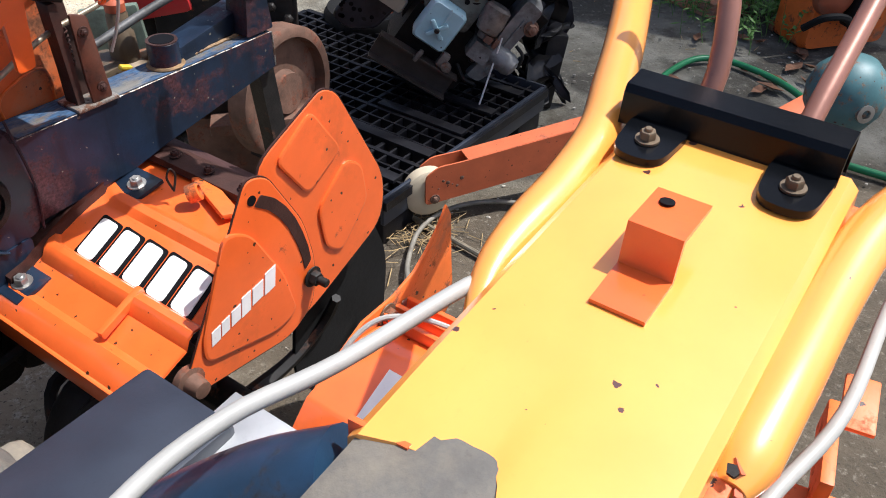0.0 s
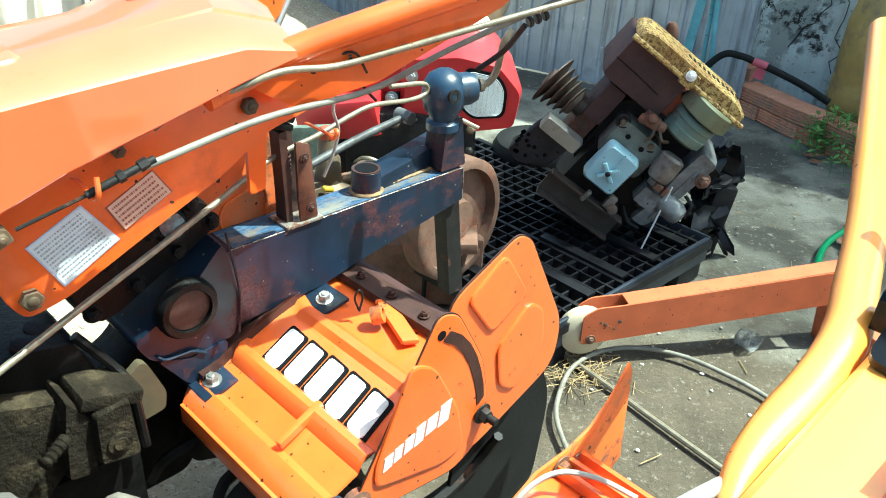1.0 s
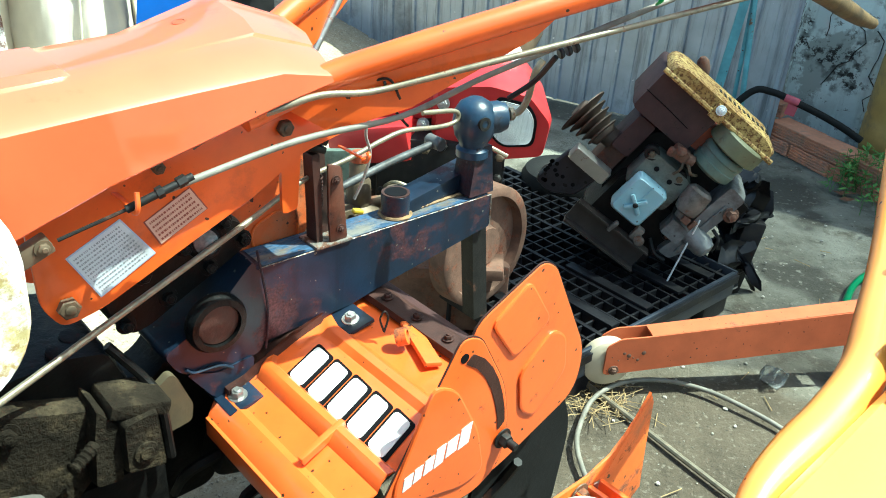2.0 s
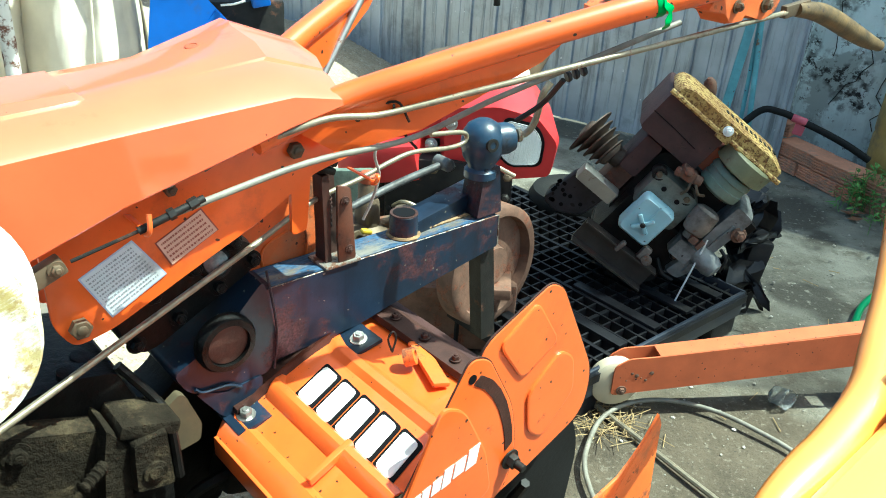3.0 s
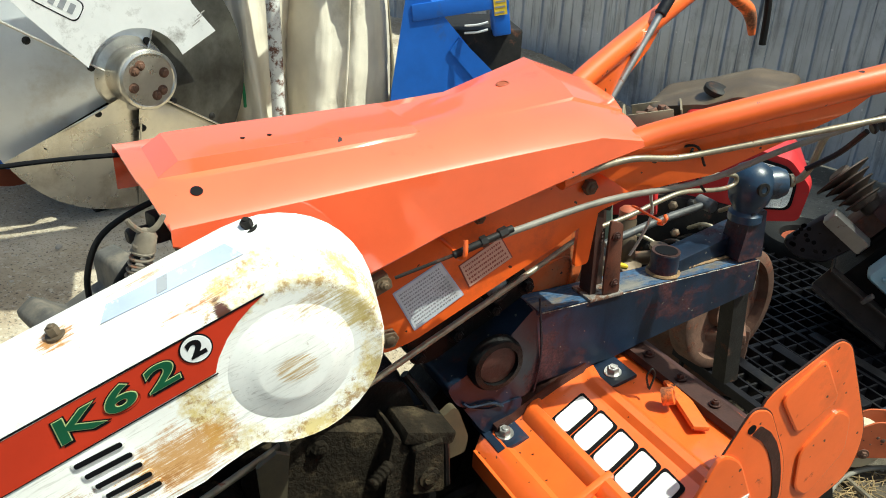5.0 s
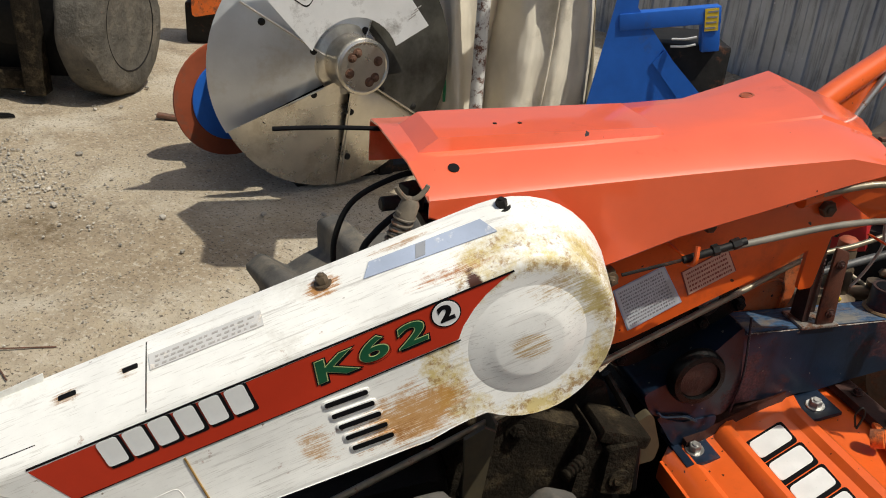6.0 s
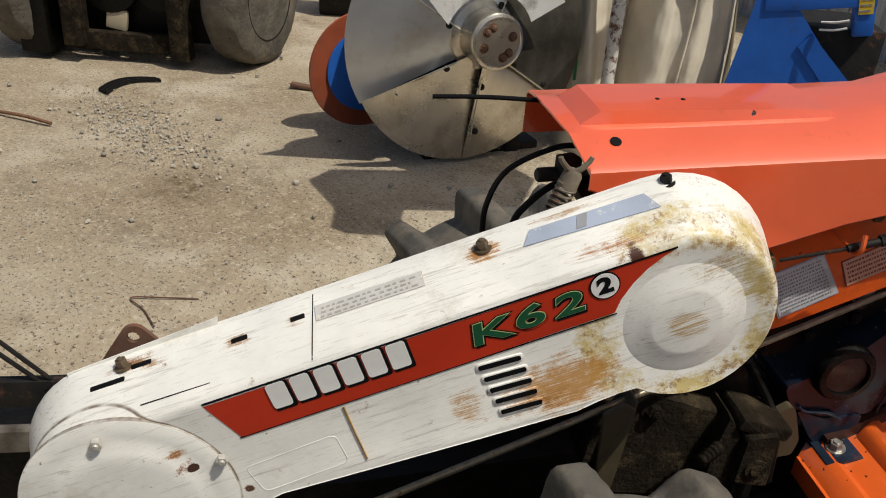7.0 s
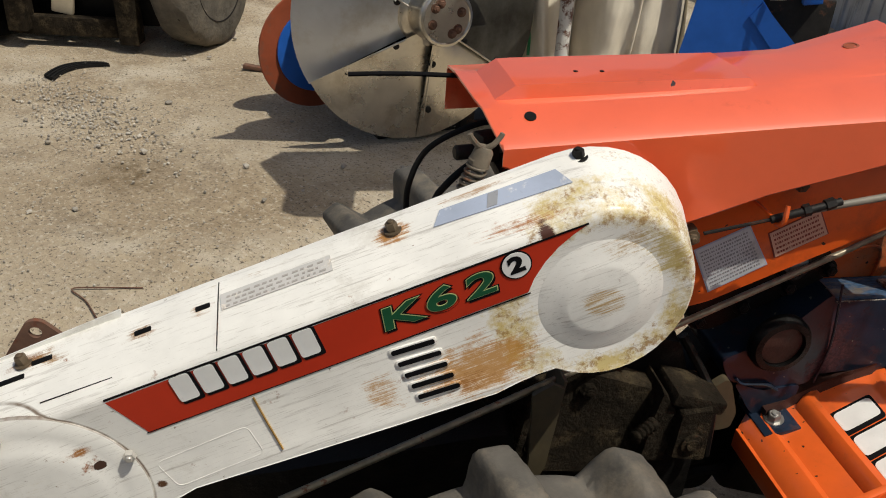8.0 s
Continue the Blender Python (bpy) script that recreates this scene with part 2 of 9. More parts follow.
PRINT_GREY = surface("print_grey", (0.27, 0.28, 0.30), 0.6, var=0.3, bump=0.0)
PRINT_RED = surface("print_red", (0.25, 0.06, 0.04), 0.6, var=0.2, bump=0.0)
LABEL_WHITE = surface("label_white", (0.60, 0.63, 0.66), 0.45, var=0.08, dirt=0.12, bump=0.02)
LABEL_PINK = surface("label_pink", (0.60, 0.36, 0.27), 0.5, var=0.15, rust=0.2, rust_col=(0.4, 0.1, 0.03), bump=0.02)
BLUE_STEEL = surface("dark_blue_paint", (0.0100, 0.020, 0.040), 0.36, var=0.5, scale=9, rust=0.42, rust_col=(0.034, 0.012, 0.014), rust_scale=8, bump=0.12, spec=0.3, coat=0.12, coat_rough=0.2, streak=0.6, streak_col=(0.005, 0.008, 0.015), chips=0.15, chip_scale=120.0, chip_col=(0.13, 0.12, 0.10))
BLUE_BALL = surface("blue_enamel", (0.013, 0.036, 0.072), 0.36, var=0.4, scale=20, rust=0.3, rust_scale=24, rust_col=(0.010, 0.012, 0.018), bump=0.15, coat=0.12, chips=0.3, chip_scale=90.0, chip_col=(0.10, 0.09, 0.075))
GREASE = surface("greasy_iron", (0.0055, 0.0052, 0.005), 0.45, var=0.5, scale=40, dirt=0.16, dirt_col=(0.014, 0.011, 0.008), bump=0.6, bump_dist=0.003, fine=150, spec=0.18)
DUSTY = surface("dusty_casting", (0.024, 0.019, 0.013), 0.95, var=0.5, scale=30, dirt=0.22, dirt_col=(0.095, 0.073, 0.043), bump=1.0, bump_dist=0.007, fine=230, spec=0.1, chips=0.35, chip_scale=130.0, chip_col=(0.015, 0.012, 0.009))
DARK_IRON = surface("dark_iron", (0.013, 0.012, 0.011), 0.6, var=0.45, scale=30, rust=0.30, rust_col=(0.045, 0.021, 0.013), bump=0.4, fine=180, spec=0.3)
RUSTY = surface("rusted_steel", (0.14, 0.074, 0.048), 0.8, var=0.4, scale=24, rust=0.4, rust_col=(0.09, 0.03, 0.015), bump=0.5, fine=180)
PULLEY = surface("brown_pulley_iron", (0.062, 0.042, 0.030), 0.65, metal=0.2, var=0.4, scale=30, rust=0.3, rust_col=(0.05, 0.022, 0.012), bump=0.3)
OILY_BROWN = surface("oily_brown_steel", (0.013, 0.011, 0.0095), 0.5, var=0.5, scale=24, dirt=0.30, dirt_col=(0.005, 0.0045, 0.004), bump=0.4, spec=0.2)
MAROON = surface("oxide_red_steel", (0.055, 0.022, 0.020), 0.65, var=0.4, scale=18, rust=0.32, rust_col=(0.030, 0.016, 0.013), bump=0.35, chips=0.25, chip_col=(0.015, 0.010, 0.009))
ALLOY_PALE = surface("weathered_alloy", (0.20, 0.205, 0.20), 0.55, metal=0.2, var=0.4, scale=26, dirt=0.30, dirt_col=(0.045, 0.036, 0.027), rust=0.16, rust_col=(0.10, 0.05, 0.025), bump=0.4, fine=150, chips=0.25, chip_col=(0.03, 0.024, 0.018))
GREY_BROWN = surface("stained_grey_metal", (0.19, 0.165, 0.14), 0.5, metal=0.2, var=0.4, scale=30, dirt=0.36, dirt_col=(0.04, 0.028, 0.02), rust=0.25, rust_col=(0.08, 0.035, 0.018), bump=0.3)
GREY_GREEN = surface("grey_green_casting", (0.14, 0.15, 0.125), 0.55, var=0.4, scale=26, dirt=0.36, dirt_col=(0.03, 0.025, 0.018), bump=0.4, fine=160)
CHANNEL_BROWN = surface("brown_channel_steel", (0.060, 0.048, 0.040), 0.5, metal=0.2, var=0.35, scale=18, rust=0.3, rust_col=(0.035, 0.02, 0.014), bump=0.2, streak=0.3)
GAUGE_GLASS = surface("cloudy_gauge_glass", (0.16, 0.165, 0.16), 0.12, var=0.6, scale=60, dirt=0.3, dirt_col=(0.03, 0.03, 0.03), bump=0.0, coat=1.0, coat_rough=0.05)
RUST_LEVER = surface("rust_red_lever", (0.085, 0.028, 0.015), 0.5, var=0.4, scale=40, bump=0.3, rust=0.3, rust_col=(0.025, 0.010, 0.007))
RUST_TAN = surface("rusty_weld", (0.26, 0.16, 0.075), 0.7, var=0.4, scale=60, rust=0.35, rust_col=(0.09, 0.04, 0.02), bump=0.4)
RUST_PIN = surface("rusty_pin", (0.042, 0.015, 0.010), 0.6, var=0.4, scale=40, bump=0.4)
WORN_TOP = surface("worn_blue_paint", (0.20, 0.19, 0.165), 0.42, metal=0.3, var=0.35, scale=40, rust=0.60, rust_col=(0.016, 0.040, 0.080), rust_scale=13, dirt=0.26, dirt_col=(0.16, 0.085, 0.04), bump=0.2, stretch=(0.35, 1, 1), chips=0.3, chip_col=(0.10, 0.045, 0.02))
WORN_EDGE = surface("worn_edge", (0.28, 0.26, 0.23), 0.4, metal=0.5, var=0.3, rust=0.55, rust_col=(0.07, 0.035, 0.02), rust_scale=70, bump=0.3)
ZINC = surface("zinc_screw", (0.62, 0.60, 0.55), 0.4, metal=0.4, var=0.25, scale=60, rust=0.15, bump=0.1)
STEEL = surface("bare_steel", (0.42, 0.41, 0.39), 0.38, metal=0.85, var=0.2, rust=0.2, rust_scale=40, bump=0.1)
GALV = surface("galvanised", (0.46, 0.47, 0.47), 0.5, metal=0.6, var=0.2, bump=0.1)
ROD = surface("plated_rod", (0.27, 0.235, 0.165), 0.38, metal=0.4, var=0.35, scale=60, rust=0.28, rust_scale=60, bump=0.1)
CABLE = surface("grey_sheath", (0.36, 0.35, 0.32), 0.5, var=0.15, dirt=0.15, bump=0.1)
CABLE_TAN = surface("weathered_sheath", (0.20, 0.185, 0.15), 0.55, var=0.3, scale=30, dirt=0.2, bump=0.1)
BRASS = surface("dull_bolt", (0.13, 0.095, 0.06), 0.55, metal=0.4, var=0.4, rust=0.3, bump=0.3)
RUBBER = surface("rubber", (0.007, 0.007, 0.007), 0.7, var=0.3, dirt=0.15, dirt_col=(0.028, 0.024, 0.019), bump=0.3, spec=0.25)
TYRE_DUST = surface("dusty_tyre", (0.105, 0.098, 0.086), 0.72, var=0.4, scale=14, dirt=0.34, dirt_col=(0.22, 0.185, 0.135), bump=0.5, fine=150, streak=0.25)
TYRE_GREY = surface("worn_solid_tyre", (0.115, 0.105, 0.088), 0.95, var=0.35, scale=10, dirt=0.3, dirt_col=(0.19, 0.165, 0.13), bump=0.9, bump_dist=0.012, fine=60, chips=0.3, chip_scale=28.0, chip_col=(0.05, 0.045, 0.038), spec=0.2)
BLACK_PLASTIC = surface("black_plastic", (0.009, 0.009, 0.0115), 0.40, var=0.35, dirt=0.18, dirt_col=(0.028, 0.026, 0.023), bump=0.2, spec=0.3)
SHIELD_GREY = surface("dark_grey_shield", (0.035, 0.032, 0.040), 0.45, metal=0.3, var=0.35, scale=22, dirt=0.2, dirt_col=(0.012, 0.010, 0.010), bump=0.2, chips=0.4, chip_scale=45.0, chip_col=(0.006, 0.005, 0.005))
BLACK_PAINT = surface("glossy_black_paint", (0.0025, 0.003, 0.004), 0.22, var=0.3, bump=0.05, spec=0.2)
IRON_GREY = surface("oily_iron", (0.125, 0.125, 0.122), 0.5, metal=0.3, var=0.4, scale=30, dirt=0.3, dirt_col=(0.03, 0.026, 0.022), bump=0.4, fine=160)
SLATE = surface("dark_powder_coat", (0.022, 0.028, 0.042), 0.42, var=0.25, bump=0.1, coat=0.1)
RED_PLASTIC = surface("red_cowl", (0.50, 0.025, 0.028), 0.38, var=0.12, dirt=0.1, bump=0.06, coat=0.2)
CYAN_PAINT = surface("pale_blue_paint", (0.36, 0.55, 0.60), 0.42, var=0.16, rust=0.14, rust_scale=40, rust_col=(0.10, 0.12, 0.12), bump=0.12, chips=0.14, chip_scale=90.0, chip_col=(0.08, 0.08, 0.075))
OLIVE = surface("olive_metal", (0.17, 0.175, 0.095), 0.5, var=0.3, rust=0.3, rust_col=(0.06, 0.04, 0.02), dirt=0.25, dirt_col=(0.05, 0.045, 0.03), bump=0.25)
GREEN_CAST = surface("green_casting", (0.15, 0.20, 0.155), 0.5, var=0.35, dirt=0.32, dirt_col=(0.05, 0.05, 0.038), bump=0.3, streak=0.3)
YELLOW_RUST = surface("yellow_paint_rusting", (0.62, 0.45, 0.15), 0.5, var=0.3, rust=0.52, rust_col=(0.085, 0.038, 0.011), rust_scale=110, dirt=0.42, dirt_col=(0.30, 0.155, 0.035), bump=0.5, chips=0.55, chip_scale=150.0, chip_col=(0.05, 0.03, 0.014))
FENDER_TAN = surface("ochre_fender", (0.080, 0.064, 0.035), 0.6, var=0.3, dirt=0.34, dirt_col=(0.045, 0.038, 0.028), bump=0.2)
TANK_BROWN = surface("brown_tank_paint", (0.11, 0.078, 0.048), 0.4, var=0.3, dirt=0.20, dirt_col=(0.17, 0.135, 0.09), bump=0.1, streak=0.2)
TAN = surface("tan_metal", (0.28, 0.23, 0.15), 0.5, var=0.2, dirt=0.2, bump=0.15)
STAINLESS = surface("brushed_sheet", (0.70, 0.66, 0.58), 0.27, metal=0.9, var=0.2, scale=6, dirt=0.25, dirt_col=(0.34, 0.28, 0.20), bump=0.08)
# copy of the brushed sheet, whitened with the sky's reflection in its colour
SKY_LIT_SHEET = surface("sky_lit_sheet", (0.74, 0.76, 0.77), 0.32, metal=0.45, var=0.12, scale=6, dirt=0.2, dirt_col=(0.50, 0.46, 0.38), bump=0.05)
SHEET_PALE = surface("pale_sheet", (0.80, 0.80, 0.79), 0.45, metal=0.2, var=0.06, dirt=0.08, bump=0.06)
CANVAS = surface("beige_canvas", (0.72, 0.655, 0.53), 0.9, var=0.14, scale=5, dirt=0.20, dirt_col=(0.34, 0.29, 0.205), bump=0.3, fine=400)
BLUE_PAINT = surface("bright_blue_paint", (0.018, 0.13, 0.55), 0.42, var=0.12, dirt=0.12, dirt_col=(0.06, 0.09, 0.2), bump=0.08)
RED_OXIDE = surface("red_oxide_disc", (0.33, 0.075, 0.03), 0.6, var=0.2, dirt=0.15, bump=0.15)
CHIPPED_WHITE = surface("chipped_white_post", (0.72, 0.71, 0.67), 0.6, var=0.1, rust=0.45, rust_col=(0.09, 0.04, 0.025), rust_scale=30, bump=0.4)
WALL_SHEET = surface("weathered_sheet", (0.44, 0.47, 0.52), 0.40, metal=0.35, var=0.20, scale=5, dirt=0.2, dirt_col=(0.14, 0.15, 0.17), bump=0.12, streak=0.75, streak_col=(0.13, 0.135, 0.15), chips=0.08, chip_scale=40.0, chip_col=(0.62, 0.64, 0.66))
PLASTER = surface("peeling_plaster", (0.80, 0.86, 0.83), 0.9, var=0.16, scale=5, dirt=0.20, dirt_col=(0.56, 0.58, 0.54), bump=0.8, fine=120, streak=0.25, streak_col=(0.20, 0.20, 0.18))


def plaster_wear(m):
    """Adds flaked patches of bare grey render, crumbled dark holes and mould to the plaster."""
    n, k = m.node_tree.nodes, m.node_tree.links
    b = n["Principled BSDF"]
    tc = n.new("ShaderNodeTexCoord")
    c = b.inputs["Base Color"].links[0].from_socket

    def noise_step(sc, det, ro, lo, hi):
        q = n.new("ShaderNodeTexNoise")
        q.inputs["Scale"].default_value, q.inputs["Detail"].default_value, q.inputs["Roughness"].default_value = sc, det, ro
        k.new(tc.outputs["Object"], q.inputs["Vector"])
        r = n.new("ShaderNodeMapRange")
        r.inputs[1].default_value, r.inputs[2].default_value = lo, hi
        k.new(q.outputs["Fac"], r.inputs[0])
        return r.outputs[0]

    def both(a, c_):
        q = n.new("ShaderNodeMath")
        q.operation = 'MULTIPLY'
        k.new(a, q.inputs[0])
        k.new(c_, q.inputs[1])
        return q.outputs[0]

    def over(c_, fac, col):
        q = n.new("ShaderNodeMix")
        q.data_type = 'RGBA'
        k.new(fac, q.inputs[0])
        k.new(c_, q.inputs[6])
        q.inputs[7].default_value = (*col, 1)
        return q.outputs[2]
    c = over(c, noise_step(3.4, 8.0, 0.65, 0.53, 0.56), (0.42, 0.44, 0.41))
    c = over(c, noise_step(26.0, 6.0, 0.7, 0.60, 0.64), (0.22, 0.22, 0.20))
    c = over(c, both(noise_step(4.6, 4.0, 0.6, 0.50, 0.58), noise_step(30.0, 6.0, 0.75, 0.47, 0.52)), (0.040, 0.036, 0.032))
    k.new(c, b.inputs["Base Color"])


plaster_wear(PLASTER)
BRICK = surface("clay_block", (0.66, 0.30, 0.18), 0.85, var=0.25, dirt=0.28, dirt_col=(0.25, 0.20, 0.16), bump=0.4, jitter=0.2)
LEAF = surface("weed_leaf", (0.11, 0.24, 0.045), 0.55, var=0.4, scale=40, bump=0.1)
DRY = surface("dry_straw", (0.36, 0.255, 0.12), 0.8, var=0.3, scale=60, bump=0.1)
DEAD_LEAF = surface("dead_leaf", (0.20, 0.095, 0.05), 0.8, var=0.4, scale=60, bump=0.2)
HOSE_GREEN = surface("green_hose", (0.02, 0.20, 0.075), 0.4, var=0.2, bump=0.05)
PEBBLE = surface("pebble", (0.40, 0.37, 0.32), 0.95, var=0.3, scale=40, dirt=0.3, dirt_col=(0.29, 0.255, 0.20), bump=0.2, spec=0.2)
_n, _k = PEBBLE.node_tree.nodes, PEBBLE.node_tree.links
_hs, _geo, _mr = _n.new("ShaderNodeHueSaturation"), _n.new("ShaderNodeNewGeometry"), _n.new("ShaderNodeMapRange")
_mr.inputs[3].default_value, _mr.inputs[4].default_value = 0.75, 1.4
_k.new(_geo.outputs["Random Per Island"], _mr.inputs[0])
_k.new(_mr.outputs[0], _hs.inputs["Value"])
_k.new(_n["Principled BSDF"].inputs["Base Color"].links[0].from_socket, _hs.inputs["Color"])
_k.new(_hs.outputs[0], _n["Principled BSDF"].inputs["Base Color"])
MUSTARD = surface("mustard_drum", (0.40, 0.27, 0.08), 0.5, var=0.2, dirt=0.25, bump=0.1)
COPPER = surface("copper_brown_tube", (0.30, 0.14, 0.10), 0.35, metal=0.3, var=0.2, rust=0.15, bump=0.1)
TEAL = surface("teal_paint", (0.16, 0.38, 0.44), 0.45, var=0.3, rust=0.24, rust_scale=20, rust_col=(0.10, 0.055, 0.03), bump=0.15, chips=0.3)
TEAL_DULL = surface("dull_teal_paint", (0.055, 0.14, 0.15), 0.5, var=0.3, rust=0.40, rust_scale=20, rust_col=(0.10, 0.055, 0.03), bump=0.15, chips=0.3)
STICKER_YELLOW = surface("yellow_sticker", (0.72, 0.50, 0.04), 0.45, var=0.1, bump=0.0)
GRIP_BROWN = surface("worn_grip", (0.15, 0.095, 0.038), 0.45, var=0.5, scale=30, dirt=0.36, dirt_col=(0.03, 0.022, 0.012), bump=0.3, chips=0.3)
GREEN_TAPE = surface("green_tape", (0.01, 0.30, 0.05), 0.35, var=0.1, bump=0.0)
CHROME = surface("lamp_reflector", (0.94, 0.94, 0.93), 0.45, metal=0.25, var=0.05, bump=0.0)
PINK_TAG = surface("pink_tape", (0.5, 0.09, 0.13), 0.5, bump=0.0)


def glass(name, tint=(0.95, 0.97, 0.96), rough=0.05):
    m = bpy.data.materials.new(name)
    m.use_nodes = True
    b = m.node_tree.nodes["Principled BSDF"]
    b.inputs["Base Color"].default_value = (*tint, 1)
    b.inputs["Roughness"].default_value = rough
    b.inputs["Transmission Weight"].default_value = 0.92
    b.inputs["IOR"].default_value = 1.4
    return m


def added_shade_material():
    """Dark half-clear surface of the added overhead sheet: part of the light passes through."""
    m = bpy.data.materials.new("added_shade")
    m.use_nodes = True
    n, k = m.node_tree.nodes, m.node_tree.links
    b = n["Principled BSDF"]
    b.inputs["Base Color"].default_value = (0.03, 0.04, 0.035, 1)
    b.inputs["Roughness"].default_value = 0.8
    clear, mixed = n.new("ShaderNodeBsdfTransparent"), n.new("ShaderNodeMixShader")
    mixed.inputs[0].default_value = 0.57
    k.new(b.outputs[0], mixed.inputs[1])
    k.new(clear.outputs[0], mixed.inputs[2])
    k.new(mixed.outputs[0], n["Material Output"].inputs["Surface"])
    return m


ADDED_SHADE = added_shade_material()
GLASS = glass("clear_lens", rough=0.12)


STAIN = (-2.237, 0.697, 0.19)


def ground_material():
    m = bpy.data.materials.new("yard_ground")
    m.use_nodes = True
    t = m.node_tree
    n, k = t.nodes, t.links
    b = n["Principled BSDF"]
    geo = n.new("ShaderNodeNewGeometry")

    def nz(sc, det=6.0, ro=0.6):
        q = n.new("ShaderNodeTexNoise")
        q.inputs["Scale"].default_value, q.inputs["Detail"].default_value, q.inputs["Roughness"].default_value = sc, det, ro
        k.new(geo.outputs["Position"], q.inputs["Vector"])
        return q.outputs["Fac"]

    def ramp(fac, lo, hi):
        q = n.new("ShaderNodeMapRange")
        q.inputs[1].default_value, q.inputs[2].default_value = lo, hi
        k.new(fac, q.inputs[0])
        return q.outputs[0]

    def mixc(fac, a, c):
        q = n.new("ShaderNodeMix")
        q.data_type = 'RGBA'
        k.new(fac, q.inputs[0])
        for sock, v in ((q.inputs[6], a), (q.inputs[7], c)):
            if isinstance(v, tuple):
                sock.default_value = (*v, 1)
            else:
                k.new(v, sock)
        return q.outputs[2]

    c = mixc(ramp(nz(1.3, 7), 0.35, 0.65), (0.31, 0.24, 0.155), (0.47, 0.40, 0.295))
    c = mixc(ramp(nz(2.6, 6, 0.6), 0.50, 0.64), c, (0.53, 0.47, 0.37))
    c = mixc(ramp(nz(5.0, 9, 0.7), 0.52, 0.72), c, (0.235, 0.185, 0.125))
    c = mixc(ramp(nz(16.0, 6, 0.7), 0.50, 0.68), c, (0.45, 0.37, 0.255))
    c = mixc(ramp(nz(70.0, 5, 0.7), 0.54, 0.66), c, (0.55, 0.49, 0.39))
    c = mixc(ramp(nz(120.0, 4, 0.7), 0.57, 0.64), c, (0.10, 0.08, 0.06))
    spot = n.new("ShaderNodeVectorMath")
    spot.operation = 'DISTANCE'
    k.new(geo.outputs["Position"], spot.inputs[0])
    spot.inputs[1].default_value = STAIN
    inside = n.new("ShaderNodeMath")
    inside.operation = 'MULTIPLY'
    k.new(ramp(spot.outputs["Value"], 0.16, 0.03), inside.inputs[0])
    k.new(ramp(nz(22.0, 7, 0.75), 0.36, 0.60), inside.inputs[1])
    c = mixc(inside.outputs[0], c, (0.15, 0.105, 0.055))
    sx = n.new("ShaderNodeSeparateXYZ")
    k.new(geo.outputs["Position"], sx.inputs[0])
    # damp grey concrete towards the wall side of the yard
    edge = n.new("ShaderNodeMath")
    edge.operation = 'ADD'
    k.new(sx.outputs[0], edge.inputs[0])
    wob = n.new("ShaderNodeMath")
    wob.operation = 'MULTIPLY'
    wob.inputs[1].default_value = 0.9
    k.new(nz(2.0, 4), wob.inputs[0])
    k.new(wob.outputs[0], edge.inputs[1])
    wet = mixc(ramp(nz(3.2, 6, 0.6), 0.36, 0.62), (0.135, 0.125, 0.097), (0.26, 0.25, 0.205))
    wet = mixc(ramp(nz(1.9, 5, 0.5), 0.50, 0.56), wet, (0.068, 0.062, 0.048))
    wet = mixc(ramp(nz(7.0, 8, 0.7), 0.54, 0.66), wet, (0.095, 0.082, 0.060))
    wet = mixc(ramp(nz(55.0, 5), 0.58, 0.70), wet, (0.27, 0.25, 0.20))
    wet = mixc(ramp(nz(110.0, 4), 0.62, 0.70), wet, (0.055, 0.048, 0.038))
    # trodden brown earth where the machines stand
    earth = mixc(ramp(nz(6.0, 8, 0.7), 0.35, 0.65), (0.056, 0.043, 0.027), (0.110, 0.087, 0.058))
    earth = mixc(ramp(nz(75.0, 5, 0.7), 0.56, 0.68), earth, (0.19, 0.165, 0.125))
    earth = mixc(ramp(nz(130.0, 4, 0.7), 0.60, 0.68), earth, (0.04, 0.034, 0.026))
    nearer = n.new("ShaderNodeMath")
    nearer.operation = 'ADD'
    k.new(sx.outputs[1], nearer.inputs[0])
    k.new(wob.outputs[0], nearer.inputs[1])
    wet = mixc(ramp(nearer.outputs[0], 2.25, 2.05), wet, earth)
    c = mixc(ramp(edge.outputs[0], -0.5, 0.1), c, wet)
    k.new(c, b.inputs["Base Color"])
    b.inputs["Roughness"].default_value = 0.92
    bn = n.new("ShaderNodeBump")
    bn.inputs["Strength"].default_value, bn.inputs["Distance"].default_value = 1.0, 0.008
    k.new(nz(60.0, 8, 0.7), bn.inputs["Height"])
    k.new(bn.outputs[0], b.inputs["Normal"])
    return m


GROUND = ground_material()


# ---- mesh helpers ----
def fillet(poly, r, n=4):
    """Rounds the corners of a closed 2D outline."""
    out = []
    for i, p in enumerate(poly):
        p, a, c = Vector(p[:2]), Vector(poly[i - 1][:2]), Vector(poly[(i + 1) % len(poly)][:2])
        d1, d2 = (a - p), (c - p)
        cut = min(r, d1.length * 0.45, d2.length * 0.45)
        s, e = p + d1.normalized() * cut, p + d2.normalized() * cut
        for j in range(n + 1):
            u = j / n
            out.append(tuple(s * (1 - u) ** 2 + p * 2 * u * (1 - u) + e * u * u))
    return out


def xz(y0, y1):
    return (lambda p, s: Vector((p[0], y0 + (y1 - y0) * s, p[1])))


